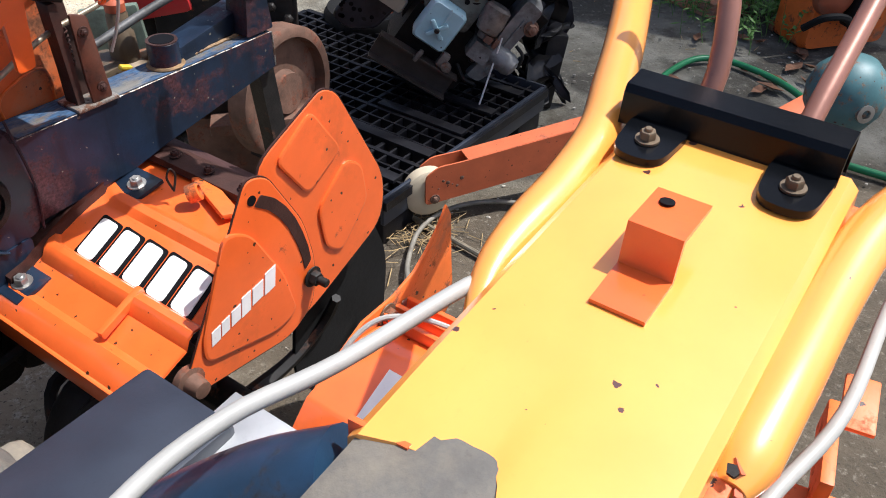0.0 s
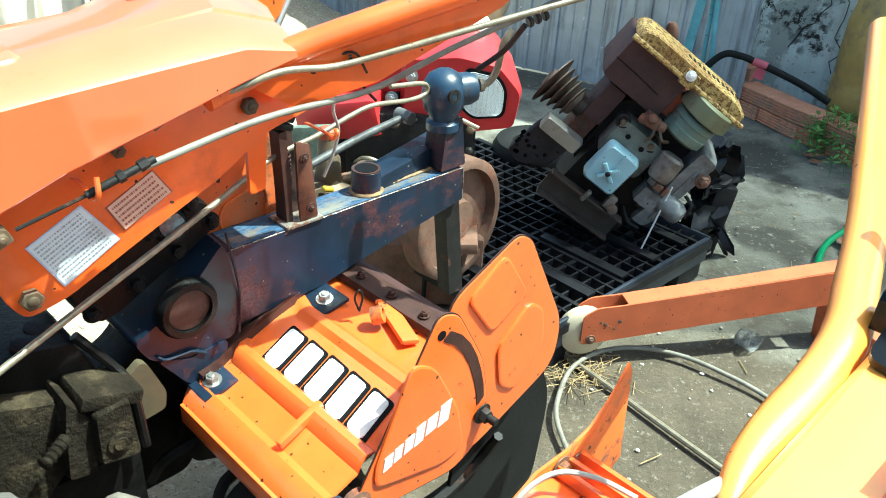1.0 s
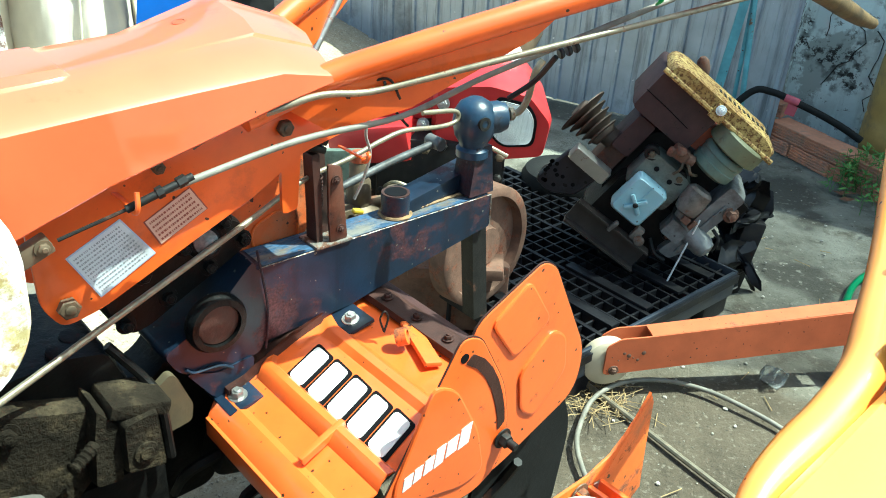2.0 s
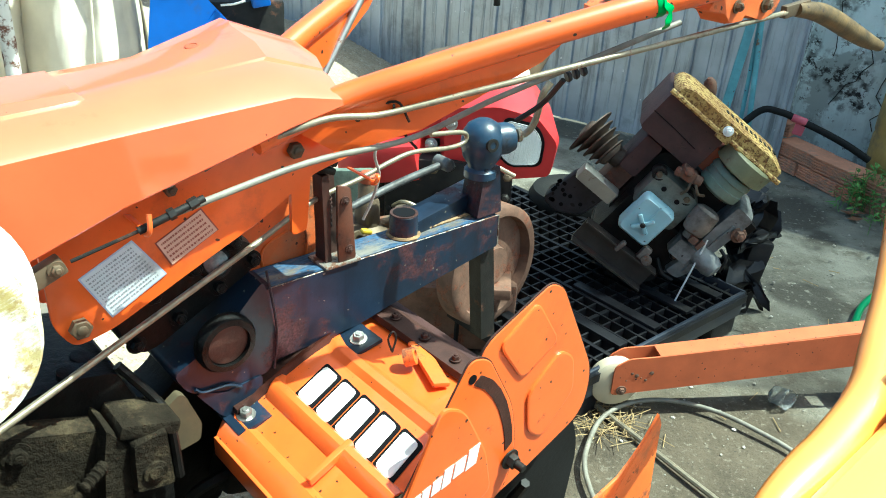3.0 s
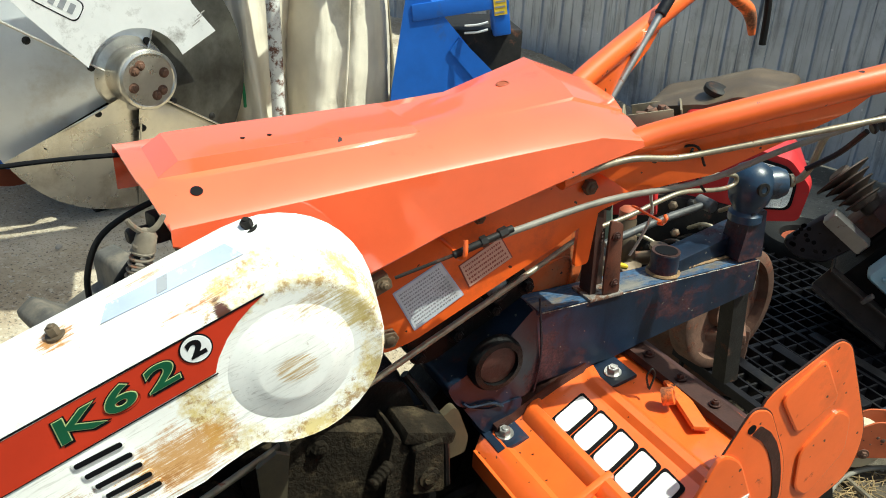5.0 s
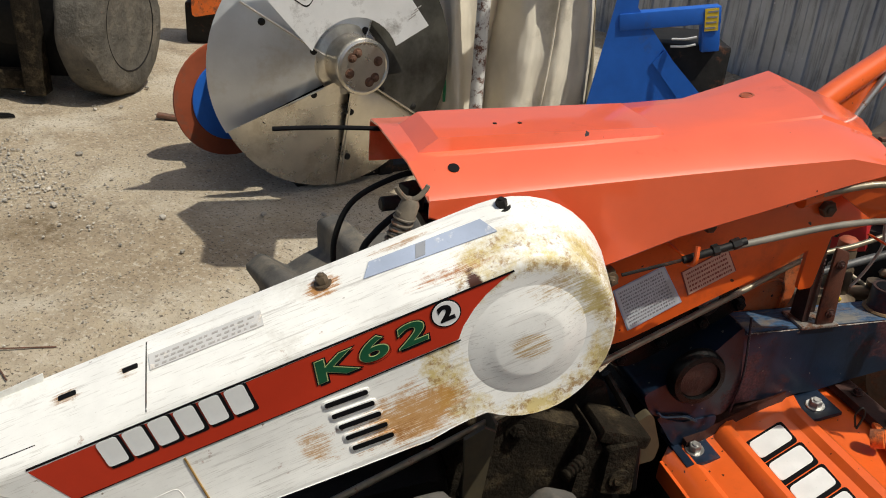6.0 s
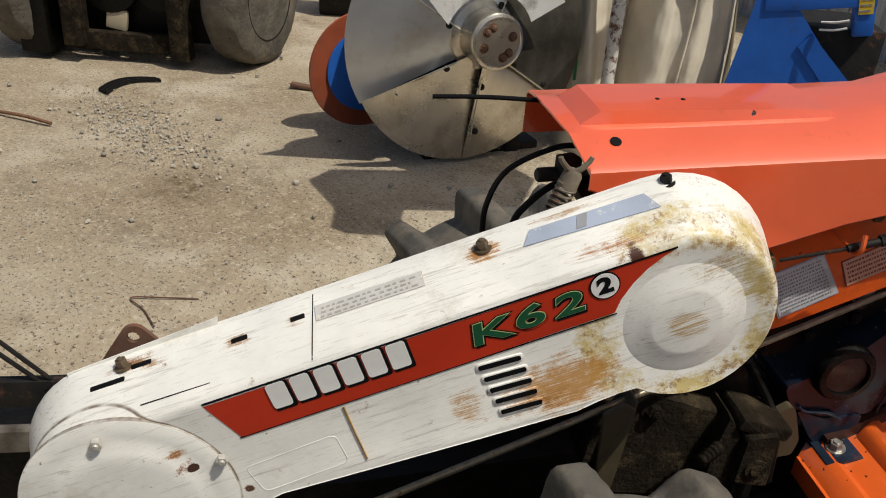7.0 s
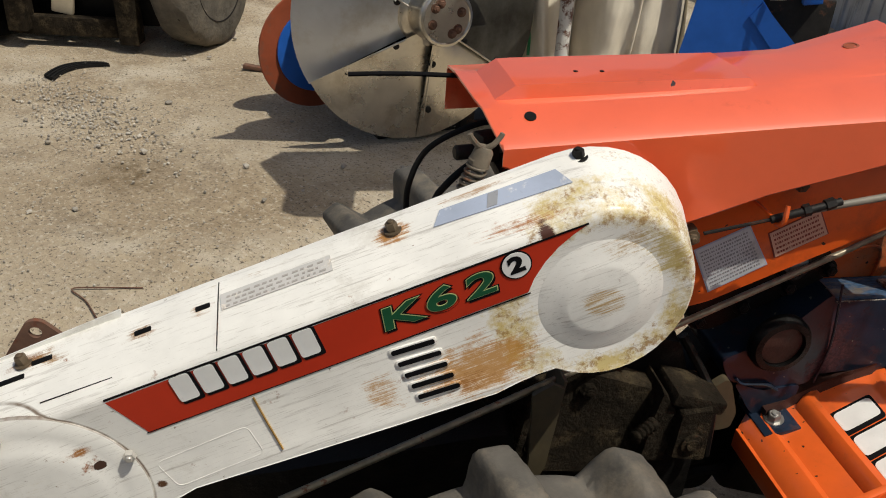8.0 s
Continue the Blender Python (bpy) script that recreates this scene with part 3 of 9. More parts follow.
def prism(bm, poly, place, rim=0.0):
    """A closed outline given thickness; place(p, s) sets a point of it at depth s from 0 to 1. rim: edge rounding, as a share of depth with an inset in metres."""
    cx = sum(p[0] for p in poly) / len(poly)
    cy = sum(p[1] for p in poly) / len(poly)

    def inset(p):
        d = Vector((cx - p[0], cy - p[1]))
        q = Vector(p) + d.normalized() * min(rim, d.length * 0.5)
        return tuple(q)
    rings = []
    if rim:
        rings.append([bm.verts.new(place(inset(p), 0.0)) for p in poly])
        rings.append([bm.verts.new(place(p, 0.18)) for p in poly])
    else:
        rings.append([bm.verts.new(place(p, 0.0)) for p in poly])
    rings.append([bm.verts.new(place(p, 1.0)) for p in poly])
    for a, c in zip(rings, rings[1:]):
        for i in range(len(poly)):
            j = (i + 1) % len(poly)
            bm.faces.new((a[i], a[j], c[j], c[i]))
    bm.faces.new(list(reversed(rings[0])))
    bm.faces.new(rings[-1])
    return bm


def basis(axis):
    z = Vector(axis).normalized()
    return z.to_track_quat('Z', 'Y').to_matrix()


def lathe(bm, base, axis, profile, seg=24):
    """Turned body: profile rows of (radius, height along the axis from base)."""
    r3, base = basis(axis), Vector(base)
    rings = []
    for r, h in profile:
        if r < 1e-5:
            rings.append([bm.verts.new(base + r3 @ Vector((0, 0, h)))])
        else:
            rings.append([bm.verts.new(base + r3 @ Vector((r * math.cos(2 * math.pi * i / seg), r * math.sin(2 * math.pi * i / seg), h))) for i in range(seg)])
    for a, c in zip(rings, rings[1:]):
        for i in range(seg):
            j = (i + 1) % seg
            if len(a) == 1 and len(c) > 1:
                bm.faces.new((a[0], c[i], c[j]))
            elif len(c) == 1 and len(a) > 1:
                bm.faces.new((a[i], c[0], a[j]))
            elif len(a) > 1:
                bm.faces.new((a[i], c[i], c[j], a[j]))
    for ring, flip in ((rings[0], False), (rings[-1], True)):
        if len(ring) > 1:
            bm.faces.new(list(reversed(ring)) if flip else ring)
    return bm


def rod(bm, p0, p1, r, r1=None, seg=14, edge=0.0):
    p0, p1 = Vector(p0), Vector(p1)
    h = (p1 - p0).length
    r1 = r if r1 is None else r1
    prof = [(r, 0), (r1, h)] if not edge else [(r - edge, 0), (r, edge), (r1, h - edge), (r1 - edge, h)]
    return lathe(bm, p0, p1 - p0, prof, seg)


def smooth_path(pts, n=6):
    pts = [Vector(p) for p in pts]
    if len(pts) < 3:
        return pts
    out = []
    q = [pts[0] * 2 - pts[1]] + pts + [pts[-1] * 2 - pts[-2]]
    for i in range(1, len(q) - 2):
        for j in range(n):
            u = j / n
            a, b, c, d = q[i - 1], q[i], q[i + 1], q[i + 2]
            out.append(0.5 * ((2 * b) + (c - a) * u + (2 * a - 5 * b + 4 * c - d) * u * u + (3 * b - a - 3 * c + d) * u ** 3))
    return out + [pts[-1]]


def pipe(bm, pts, r, seg=10, n=6, round_path=True):
    """A tube swept along a path."""
    path = smooth_path(pts, n) if round_path else [Vector(p) for p in pts]
    rings, up = [], None
    for i, p in enumerate(path):
        d = (path[min(i + 1, len(path) - 1)] - path[max(i - 1, 0)]).normalized()
        if up is None:
            up = d.orthogonal().normalized()
        up = (up - d * up.dot(d)).normalized()
        s = d.cross(up)
        rr = r(i / (len(path) - 1)) if callable(r) else r
        rings.append([bm.verts.new(p + (up * math.cos(2 * math.pi * j / seg) + s * math.sin(2 * math.pi * j / seg)) * rr) for j in range(seg)])
    for a, c in zip(rings, rings[1:]):
        for j in range(seg):
            q = (j + 1) % seg
            bm.faces.new((a[j], a[q], c[q], c[j]))
    bm.faces.new(list(reversed(rings[0])))
    bm.faces.new(rings[-1])
    return bm


def box(bm, c, size, rot=(0, 0, 0), bevel=0.003, taper=1.0):
    m = pose(*c, *rot)
    sx, sy, sz = (s / 2 for s in size)
    b = min(bevel, sx * 0.8, sy * 0.8, sz * 0.8)
    out = bmesh.ops.create_cube(bm, size=1.0)
    for v in out["verts"]:
        k = taper if v.co.z > 0 else 1.0
        v.co = Vector((v.co.x * 2 * sx * k, v.co.y * 2 * sy * k, v.co.z * 2 * sz))
    es = list({e for v in out["verts"] for e in v.link_edges})
    if b > 0:
        res = bmesh.ops.bevel(bm, geom=es, offset=b, segments=2, affect='EDGES', profile=0.6)
        vs = list({v for f in res["faces"] for v in f.verts} | {v for v in out["verts"] if v.is_valid})
    else:
        vs = out["verts"]
    for v in vs:
        v.co = m @ v.co
    return bm


def hexbolt(bm, p, axis, r=0.007, h=0.006, washer=True):
    """Hexagon head with a washer under it."""
    p, axis = Vector(p), Vector(axis).normalized()
    if washer:
        lathe(bm, p, axis, [(r * 1.45, 0), (r * 1.5, 0.0008), (r * 1.45, 0.0018)], 18)
    lathe(bm, p + axis * 0.0016, axis, [(r, 0), (r, h * 0.85), (r * 0.86, h)], 6)
    lathe(bm, p + axis * (0.0016 + h), axis, [(r * 0.5, -0.0005), (r * 0.5, 0.0012), (r * 0.4, 0.002)], 10)
    return bm


def new_bm():
    return bmesh.new()


def mesh_of(name, bm, mat, smooth=40):
    bmesh.ops.recalc_face_normals(bm, faces=bm.faces[:])
    me = bpy.data.meshes.new(name)
    bm.to_mesh(me)
    bm.free()
    me.materials.append(mat)
    if smooth:
        me.polygons.foreach_set("use_smooth", [True] * len(me.polygons))
        me.set_sharp_from_angle(angle=radians(smooth))
    return me


def part(name, bm, mat, parent, label="", smooth=40):
    """One mesh under a thing or under one of its parts."""
    ob = new(name, mesh_of(name, bm, mat, smooth))
    ob.parent = parent
    if label:
        tagged(ob, label)
    return ob


def thing(name, label, category, m=None, group="", kind=""):
    ob = new(name)
    ob.empty_display_size = 0.05
    if m is not None:
        ob.matrix_world = m
    return tagged(ob, label, category, group, kind)


def solo(name, bm, mat, label, category="", group="", kind="", m=None, smooth=40):
    ob = new(name, mesh_of(name, bm, mat, smooth))
    if m is not None:
        ob.matrix_world = m
    return tagged(ob, label, category, group, kind)


def frame_of(origin, xdir, z=(0, 0, 1)):
    """A pose with its x axis along xdir (level) and z up."""
    x = Vector((*xdir[:2], 0)).normalized()
    y = Vector((0, 0, 1)).cross(x)
    m = Matrix.Identity(4)
    m.col[0][:3], m.col[1][:3], m.col[2][:3], m.col[3][:3] = x, y, (0, 0, 1), origin
    return m


AXIS = (0.574, 0.819)
TILLER = frame_of((-0.567, 0.389, 0), AXIS)
# ---- setting ----
WALL_DIR = (0.945, -0.327)
WALL = frame_of((-0.327, 3.677, 0), WALL_DIR)


def ground_height(x, y):
    """The yard rises gently towards the fan machine and the forklift."""
    u = min(1.0, max(0.0, (-x - 0.95) / 0.85))
    return 0.19 * u * u * (3 - 2 * u)


def build_ground():
    bm = new_bm()
    n = 110
    grid = {}
    for i in range(n + 1):
        for j in range(n + 1):
            u, v = i / n * 2 - 1, j / n * 2 - 1
            x = -1.5 + (u * 4 if abs(u) < 0.8 else math.copysign(3.2 + (abs(u) - 0.8) ** 2 * 6000, u))
            y = 1.5 + (v * 4 if abs(v) < 0.8 else math.copysign(3.2 + (abs(v) - 0.8) ** 2 * 6000, v))
            z = noise.noise((x * 0.9, y * 0.9, 0)) * 0.008 + noise.noise((x * 5, y * 5, 3)) * 0.0035 - 0.006
            grid[i, j] = bm.verts.new((x, y, (z if abs(u) < 0.82 and abs(v) < 0.82 else -0.006) + ground_height(x, y)))
    for i in range(n):
        for j in range(n):
            bm.faces.new((grid[i, j], grid[i + 1, j], grid[i + 1, j + 1], grid[i, j + 1]))
    return solo("ground", bm, GROUND, "dusty concrete and gravel yard with damp stains", "ground", kind="structure")


ground = build_ground()


def build_sheet_wall():
    """Corrugated steel sheets, lapped, each its own mesh under the wall; local x runs along the wall."""
    wall = thing("wall_back", "weathered blue-grey corrugated steel sheet wall", "wall", WALL, kind="structure")
    pitch, h = 0.134, 1.35
    x = -3.5
    k = 0
    while x < 0.86:
        cols = min(6, int((0.86 - x) / pitch) + 1)
        w = pitch * cols
        bm = new_bm()
        rows = []
        for zi in range(9):
            z = h * zi / 8
            row = []
            for c in range(cols):
                for f, d in ((0.0, 0.0), (0.38, 0.0), (0.40, -0.003), (0.42, 0.0), (0.78, 0.0), (0.81, -0.013), (0.91, -0.013), (0.94, 0.0)):
                    dent = noise.noise((x + (c + f) * pitch * 1.6, z * 3.4, k)) * 0.009
                    row.append((x + (c + f) * pitch, d + dent + 0.003 * (k % 2), z))
            row.append((x + w + 0.006, 0.003 * (k % 2), z))
            rows.append(row)
        front = [[bm.verts.new(p) for p in r] for r in rows]
        back = [[bm.verts.new((p[0], p[1] + 0.0015, p[2])) for p in r] for r in rows]
        for a in (front, back):
            for r0, r1 in zip(a, a[1:]):
                for i in range(len(r0) - 1):
                    bm.faces.new((r0[i], r0[i + 1], r1[i + 1], r1[i]))
        part("sheet", bm, WALL_SHEET, wall, smooth=25)
        x += w
        k += 1
    bm = new_bm()
    box(bm, (-1.4, 0.04, 0.65), (4.6, 0.05, 0.06))
    box(bm, (-1.4, 0.04, 1.29), (4.6, 0.05, 0.06))
    part("rail", bm, GALV, wall)
    return wall


build_sheet_wall()


def build_plaster_wall():
    wall = thing("wall_plaster", "peeling grey plastered masonry wall with dark stains and cracks", "wall", WALL, kind="structure")
    bm = new_bm()
    nx, nz_ = 60, 76
    pts = [[bm.verts.new((0.86 + 2.35 * i / nx, 0.26 + noise.noise((i * 0.3, j * 0.3, 0)) * 0.006 - (0.006 if noise.noise((i * 0.16, j * 0.22, 7)) > 0.18 else 0.0), 3.0 * j / nz_)) for j in range(nz_ + 1)] for i in range(nx + 1)]
    for i in range(nx):
        for j in range(nz_):
            bm.faces.new((pts[i][j], pts[i + 1][j], pts[i + 1][j + 1], pts[i][j + 1]))
    part("plaster", bm, PLASTER, wall)
    bm = new_bm()
    box(bm, (2.035, 0.35, 1.50), (2.35, 0.14, 3.0), bevel=0.0)
    box(bm, (0.88, 0.16, 1.50), (0.04, 0.30, 3.0), bevel=0.0)
    part("masonry", bm, PLASTER, wall)
    # half-clear sheet added above the view, to dim the sun in this corner
    bm = new_bm()
    inv = WALL.inverted()
    prism(bm, [(1.12, 2.00), (2.40, 2.18), (3.90, 1.70), (4.40, 3.20), (1.45, 4.20)], lambda p, s: inv @ Vector((p[0], p[1], 3.002 + 0.006 * s)))
    part("added_shade", bm, ADDED_SHADE, wall, "unseen half-clear sheet added to dim the sun over the corner")
    # hairline cracks, standing a little proud of the plaster as dark filled lines
    rng = random.Random(5)
    for x0, z0 in ((1.25, 0.85), (1.45, 0.7), (1.72, 0.9), (1.1, 0.55), (1.62, 0.6), (1.02, 0.72), (1.34, 0.62), (1.18, 0.48)):
        bm = new_bm()
        p = Vector((x0, 0.250, z0))
        path = [p.copy()]
        for s in range(9):
            p = p + Vector((rng.uniform(-0.035, 0.035), 0, -rng.uniform(0.02, 0.05)))
            path.append(p.copy())
        pipe(bm, path, 0.0022, 4, round_path=False)
        part("crack", bm, DARK_IRON, wall)
    return wall


build_plaster_wall()


BRICK_LINE = frame_of((0.50, 3.47, 0), (0.588, -0.809))


def build_bricks():
    """Hollow clay blocks laid loose in a row at the wall's foot."""
    row = thing("brick_kerb", "low row of ribbed terracotta hollow bricks along the wall", "brick row", BRICK_LINE, kind="structure")
    rng = random.Random(3)
    L, H, D = 0.205, 0.056, 0.10

    def brick_mesh():
        bm = new_bm()
        poly = []
        for i in range(5):
            z0 = H * i / 5
            poly += [(0.0, z0 + 0.001), (0.0, z0 + H / 5 - 0.0055), (0.006, z0 + H / 5 - 0.004), (0.006, z0 + H / 5)]
        outline = [(-q[0] - D / 2 + 0.004, q[1]) for q in poly]
        outline += [(-a, b) for a, b in reversed(outline)]
        prism(bm, outline, lambda p, s: Vector((L * (s - 0.5), p[0], p[1])))
        return mesh_of("brick", bm, BRICK, 0)
    me = brick_mesh()
    for c in range(2):
        for i in range(4 - c):
            ob = new("brick", me)
            ob.parent = row
            ob.matrix_local = pose(0.10 + i * 0.212 + c * 0.07 + rng.uniform(-0.006, 0.006), 0.05 - rng.uniform(0, 0.012), c * 0.059 - 0.004, 0, 0, rng.uniform(-3, 3))
    for x, y, z, r in ((-0.03, 0.04, 0.115, 24),):
        ob = new("brick", me)
        ob.parent = row
        ob.matrix_local = pose(x, y, z, 0, 0, r)
    return row


build_bricks()
# ---- the orange walk-behind tiller with the white belt cover ----
# local x runs from its nose to its handles, y away from its belt side, z up
tiller = thing("power_tiller", "orange walk-behind power tiller with white belt cover and rear rotary", "power tiller", TILLER)


def build_hood():
    """Pressed sheet hood: rows of (x, [(y, z)...]) from the belt side over the top to the far side."""
    def section(x, zb, zc, zr, top, far_z, xs=None, ybot=0.104):
        y = [ybot, 0.105, 0.110, 0.152, 0.1695, 0.172, 0.205, 0.262, 0.268, 0.274, 0.300, 0.305, 0.306]
        z = [zb, zc - 0.004, zc, zr, zr + 0.001, top, top + 0.001, top, zr + 0.001, zr, far_z, far_z - 0.004, far_z - 0.05]
        xs = xs or [x] * 13
        return [Vector((a, b, c)) for a, b, c in zip(xs, y, z)]

    nose = [-0.074, -0.074, -0.076, -0.086, -0.088, -0.089, -0.091, -0.093, -0.093, -0.093, -0.094, -0.094, -0.094]
    rows = [
        section(-0.08, 0.832, 0.849, 0.869, 0.8705, 0.866, nose),
        section(-0.074, 0.830, 0.850, 0.8695, 0.8707, 0.8665),
        section(-0.070, 0.829, 0.8503, 0.8697, 0.8712, 0.8667),
        section(-0.050, 0.821, 0.8514, 0.8708, 0.8848, 0.868),
        section(-0.036, 0.815, 0.8525, 0.8715, 0.8858, 0.868),
        section(0.02, 0.790, 0.856, 0.874, 0.8876, 0.870),
        section(0.10, 0.757, 0.861, 0.878, 0.8896, 0.874),
        section(0.195, 0.790, 0.867, 0.883, 0.8922, 0.879),
        section(0.203, 0.793, 0.8675, 0.8835, 0.885, 0.8795),
        section(0.300, 0.817, 0.873, 0.891, 0.893, 0.886),
    ]
    tail = [0.40, 0.40, 0.40, 0.40, 0.40, 0.405, 0.41, 0.412, 0.413, 0.414, 0.416, 0.416, 0.416]
    a = section(0.41, 0.843, 0.878, 0.897, 0.900, 0.921, tail)
    for i, zz in zip(range(3, 10), (0.897, 0.900, 0.903, 0.912, 0.918, 0.919, 0.921)):
        a[i].z = zz
    rows.append(a)
    end_x = [0.463, 0.464, 0.466, 0.476, 0.478, 0.480, 0.492, 0.502, 0.504, 0.506, 0.513, 0.514, 0.515]
    e = section(0.47, 0.856, 0.866, 0.880, 0.884, 0.886, end_x)
    for i, zz in zip(range(3, 10), (0.876, 0.878, 0.880, 0.886, 0.889, 0.889, 0.889)):
        e[i].z = zz
    rows.append(e)
    bm = new_bm()
    outer = [[bm.verts.new(p) for p in r] for r in rows]
    mid = Vector((0, 0.205, 0.80))
    inner = []
    for r in rows:
        inner.append([bm.verts.new(p + Vector((0, (mid.y - p.y) * 0.018, -0.0022))) for p in r])
    for g in (outer, inner):
        for r0, r1 in zip(g, g[1:]):
            for i in range(len(r0) - 1):
                bm.faces.new((r0[i], r0[i + 1], r1[i + 1], r1[i]))
    for i in range(len(rows) - 1):
        for c in (0, len(rows[0]) - 1):
            bm.faces.new((outer[i][c], outer[i + 1][c], inner[i + 1][c], inner[i][c]))
    for r in (0, len(rows) - 1):
        for i in range(len(rows[0]) - 1):
            bm.faces.new((outer[r][i], outer[r][i + 1], inner[r][i + 1], inner[r][i]))
    hood = part("hood", bm, HOOD_PAINT, tiller, "glossy red-orange pressed steel hood", smooth=22)
    for p, d, r in (((-0.042, 0.139, 0.8655), (0, -0.45, 0.9), 0.0058), ((0.0205, 0.205, 0.8884), (0, 0, 1), 0.0024), ((0.0477, 0.203, 0.8891), (0, 0, 1), 0.0024)):
        bm = new_bm()
        lathe(bm, p, d, [(r, 0), (r, 0.0008)], 18)
        part("bolt_hole", bm, BLACK_INK, hood)
    bm = new_bm()
    lathe(bm, (0.352, 0.245, 0.9045), (-0.2, -0.1, 1), [(0.0085, 0), (0.0085, 0.0012), (0.006, 0.0016), (0.0055, 0.0008)], 20)
    part("filler_rim", bm, RED_OXIDE, hood)
    return hood


build_hood()
bm = new_bm()
pipe(bm, [(0.10, 0.265, 0.855), (-0.10, 0.277, 0.862), (-0.16, 0.281, 0.8625), (-0.205, 0.284, 0.861)], 0.0027, 8)
part("nose_rod", bm, BLACK_INK, tiller, "thin black rod sticking out under the hood's nose")


def build_belt_cover():
    c1, c2 = Vector((-0.507, 0.552)), Vector((0.005, 0.743))
    r1, r2 = 0.080, 0.086

    def outline(grow):
        """Front circle, straight flanks, neck and hub circle; grown towards the top for the rear edge."""
        d = (c2 - c1).normalized()
        up = Vector((-d.y, d.x))

        def ring(c, r, w):
            q = Vector((math.cos(w), math.sin(w)))
            return c + q * (r + grow * (0.15 + 0.85 * max(0.0, 0.5 + 0.5 * q.dot(up)) ** 0.7))
        w0 = math.atan2(up.y, up.x)
        pts = [ring(c1, r1, w0 + math.pi * i / 24) for i in range(25)]
        k = grow * 0.15
        pts += [Vector((-0.365, 0.551 - k)), Vector((-0.187, 0.607 - k)), Vector((-0.085, 0.640 - k)), Vector((-0.066, 0.651 - k)), Vector((-0.047, 0.660 - k))]
        pts += [ring(c2, r2, -2.0 + (w0 + 2.0) * i / 26) for i in range(27)]
        top0, top1 = ring(c2, r2, w0), ring(c1, r1, w0)
        pts += [top0.lerp(top1, i / 8) for i in range(1, 8)]
        return pts
    bm = new_bm()
    rings = [(0.0092, -0.012), (0.0085, -0.006), (0.0100, -0.001), (0.0140, 0.003), (0.045, 0.017), (0.070, 0.028), (0.076, 0.0295), (0.082, 0.0295)]
    loops = [[bm.verts.new((p.x, y, p.y)) for p in outline(g)] for y, g in rings]
    for a, c in zip(loops, loops[1:]):
        for i in range(len(a)):
            j = (i + 1) % len(a)
            bm.faces.new((a[i], a[j], c[j], c[i]))
    bm.faces.new(loops[0])
    bm.faces.new(list(reversed(loops[-1])))
    cover = part("belt_cover", bm, WHITE, tiller, "scratched white enamel belt cover with rust stains", smooth=35)
    # domed hub over the rear pulley
    bm = new_bm()
    lathe(bm, (0.002, 0.012, 0.744), (0, -1, 0), [(0.060, 0.0022), (0.057, 0.0032), (0.052, 0.0040), (0.038, 0.0080), (0.0345, 0.0090), (0.032, 0.0094), (0.0, 0.0098)], 56)
    part("hub_dome", bm, WHITE, cover, "round white boss stained with rust")
    # round plate over the front pulley
    bm = new_bm()
    lathe(bm, (-0.503, 0.012, 0.549), (0, -1, 0), [(0.100, 0.0), (0.0998, 0.0042), (0.0988, 0.0048), (0.082, 0.0050), (0.074, 0.0058), (0.066, 0.0085), (0.060, 0.0098), (0.050, 0.0102), (0.0, 0.0100)], 72)
    plate = part("round_plate", bm, WHITE, cover)
    for x, z in ((-0.524, 0.627), (-0.417, 0.603), (-0.595, 0.53)):
        bm = new_bm()
        hexbolt(bm, (x, 0.0068, z), (0, -1, 0), 0.0058, 0.0060, washer=False)
        part("plate_screw", bm, ZINC, plate)
    # red stripe
    bm = new_bm()
    stripe = [(-0.432, 0.661), (-0.398, 0.623), (-0.066, 0.7525), (-0.0625, 0.766), (-0.054, 0.783), (-0.044, 0.797), (-0.032, 0.809), (-0.020, 0.8185)]
    prism(bm, stripe, xz(0.0086, 0.0094))
    st = part("stripe", bm, RED_STRIPE, cover, "dark red decal stripe with black edge")
    bm = new_bm()
    d = Vector((0.412, 0.157)).normalized()
    box(bm, (-0.226, 0.0086, 0.7405), (0.44, 0.0014, 0.0015), (0, -math.degrees(math.atan2(d.y, d.x)), 0), 0)
    box(bm, (-0.232, 0.0086, 0.6875), (0.36, 0.0010, 0.0007), (0, -math.degrees(math.atan2(d.y, d.x)), 0), 0)
    part("stripe_edge", bm, BLACK_INK, st)
    tilt = math.degrees(math.atan2(0.157, 0.412))

    def lettering(text, x, z, size, mat, y, name, extrude=0.00025, wide=1.0, shear=0.0, bold=0.0):
        cu = bpy.data.curves.new(name, 'FONT')
        cu.body, cu.size, cu.extrude, cu.offset, cu.shear = text, size, extrude, bold, shear
        cu.align_x, cu.align_y = 'CENTER', 'CENTER'
        tmp = new("tmp_text", cu)
        me = bpy.data.meshes.new_from_object(tmp.evaluated_get(bpy.context.evaluated_depsgraph_get()))
        bpy.data.objects.remove(tmp)
        me.materials.clear()
        me.materials.append(mat)
        ob = new(name, me)
        ob.parent = st
        ob.matrix_local = pose(x, y, z, 0, -tilt, 0) @ pose(0, 0, 0, 90, 0, 0) @ Matrix.Diagonal((wide, 1, 1, 1))
        return ob
    bpy.context.view_layer.update()
    for ch, x, z in (("K", -0.1795, 0.7345), ("6", -0.1450, 0.7490), ("2", -0.1105, 0.7615)):
        lettering(ch, x + 0.0022, z - 0.0024, 0.0315, BLACK_INK, 0.0083, "figure_shadow", wide=1.80, shear=0.10, bold=0.0010)
        lettering(ch, x, z, 0.0315, BLACK_INK, 0.0081, "figure_edge", wide=1.80, shear=0.10, bold=0.0018)
        lettering(ch, x, z, 0.0315, LIME_INK, 0.0078, "figure_outline", wide=1.80, shear=0.10, bold=0.0011)
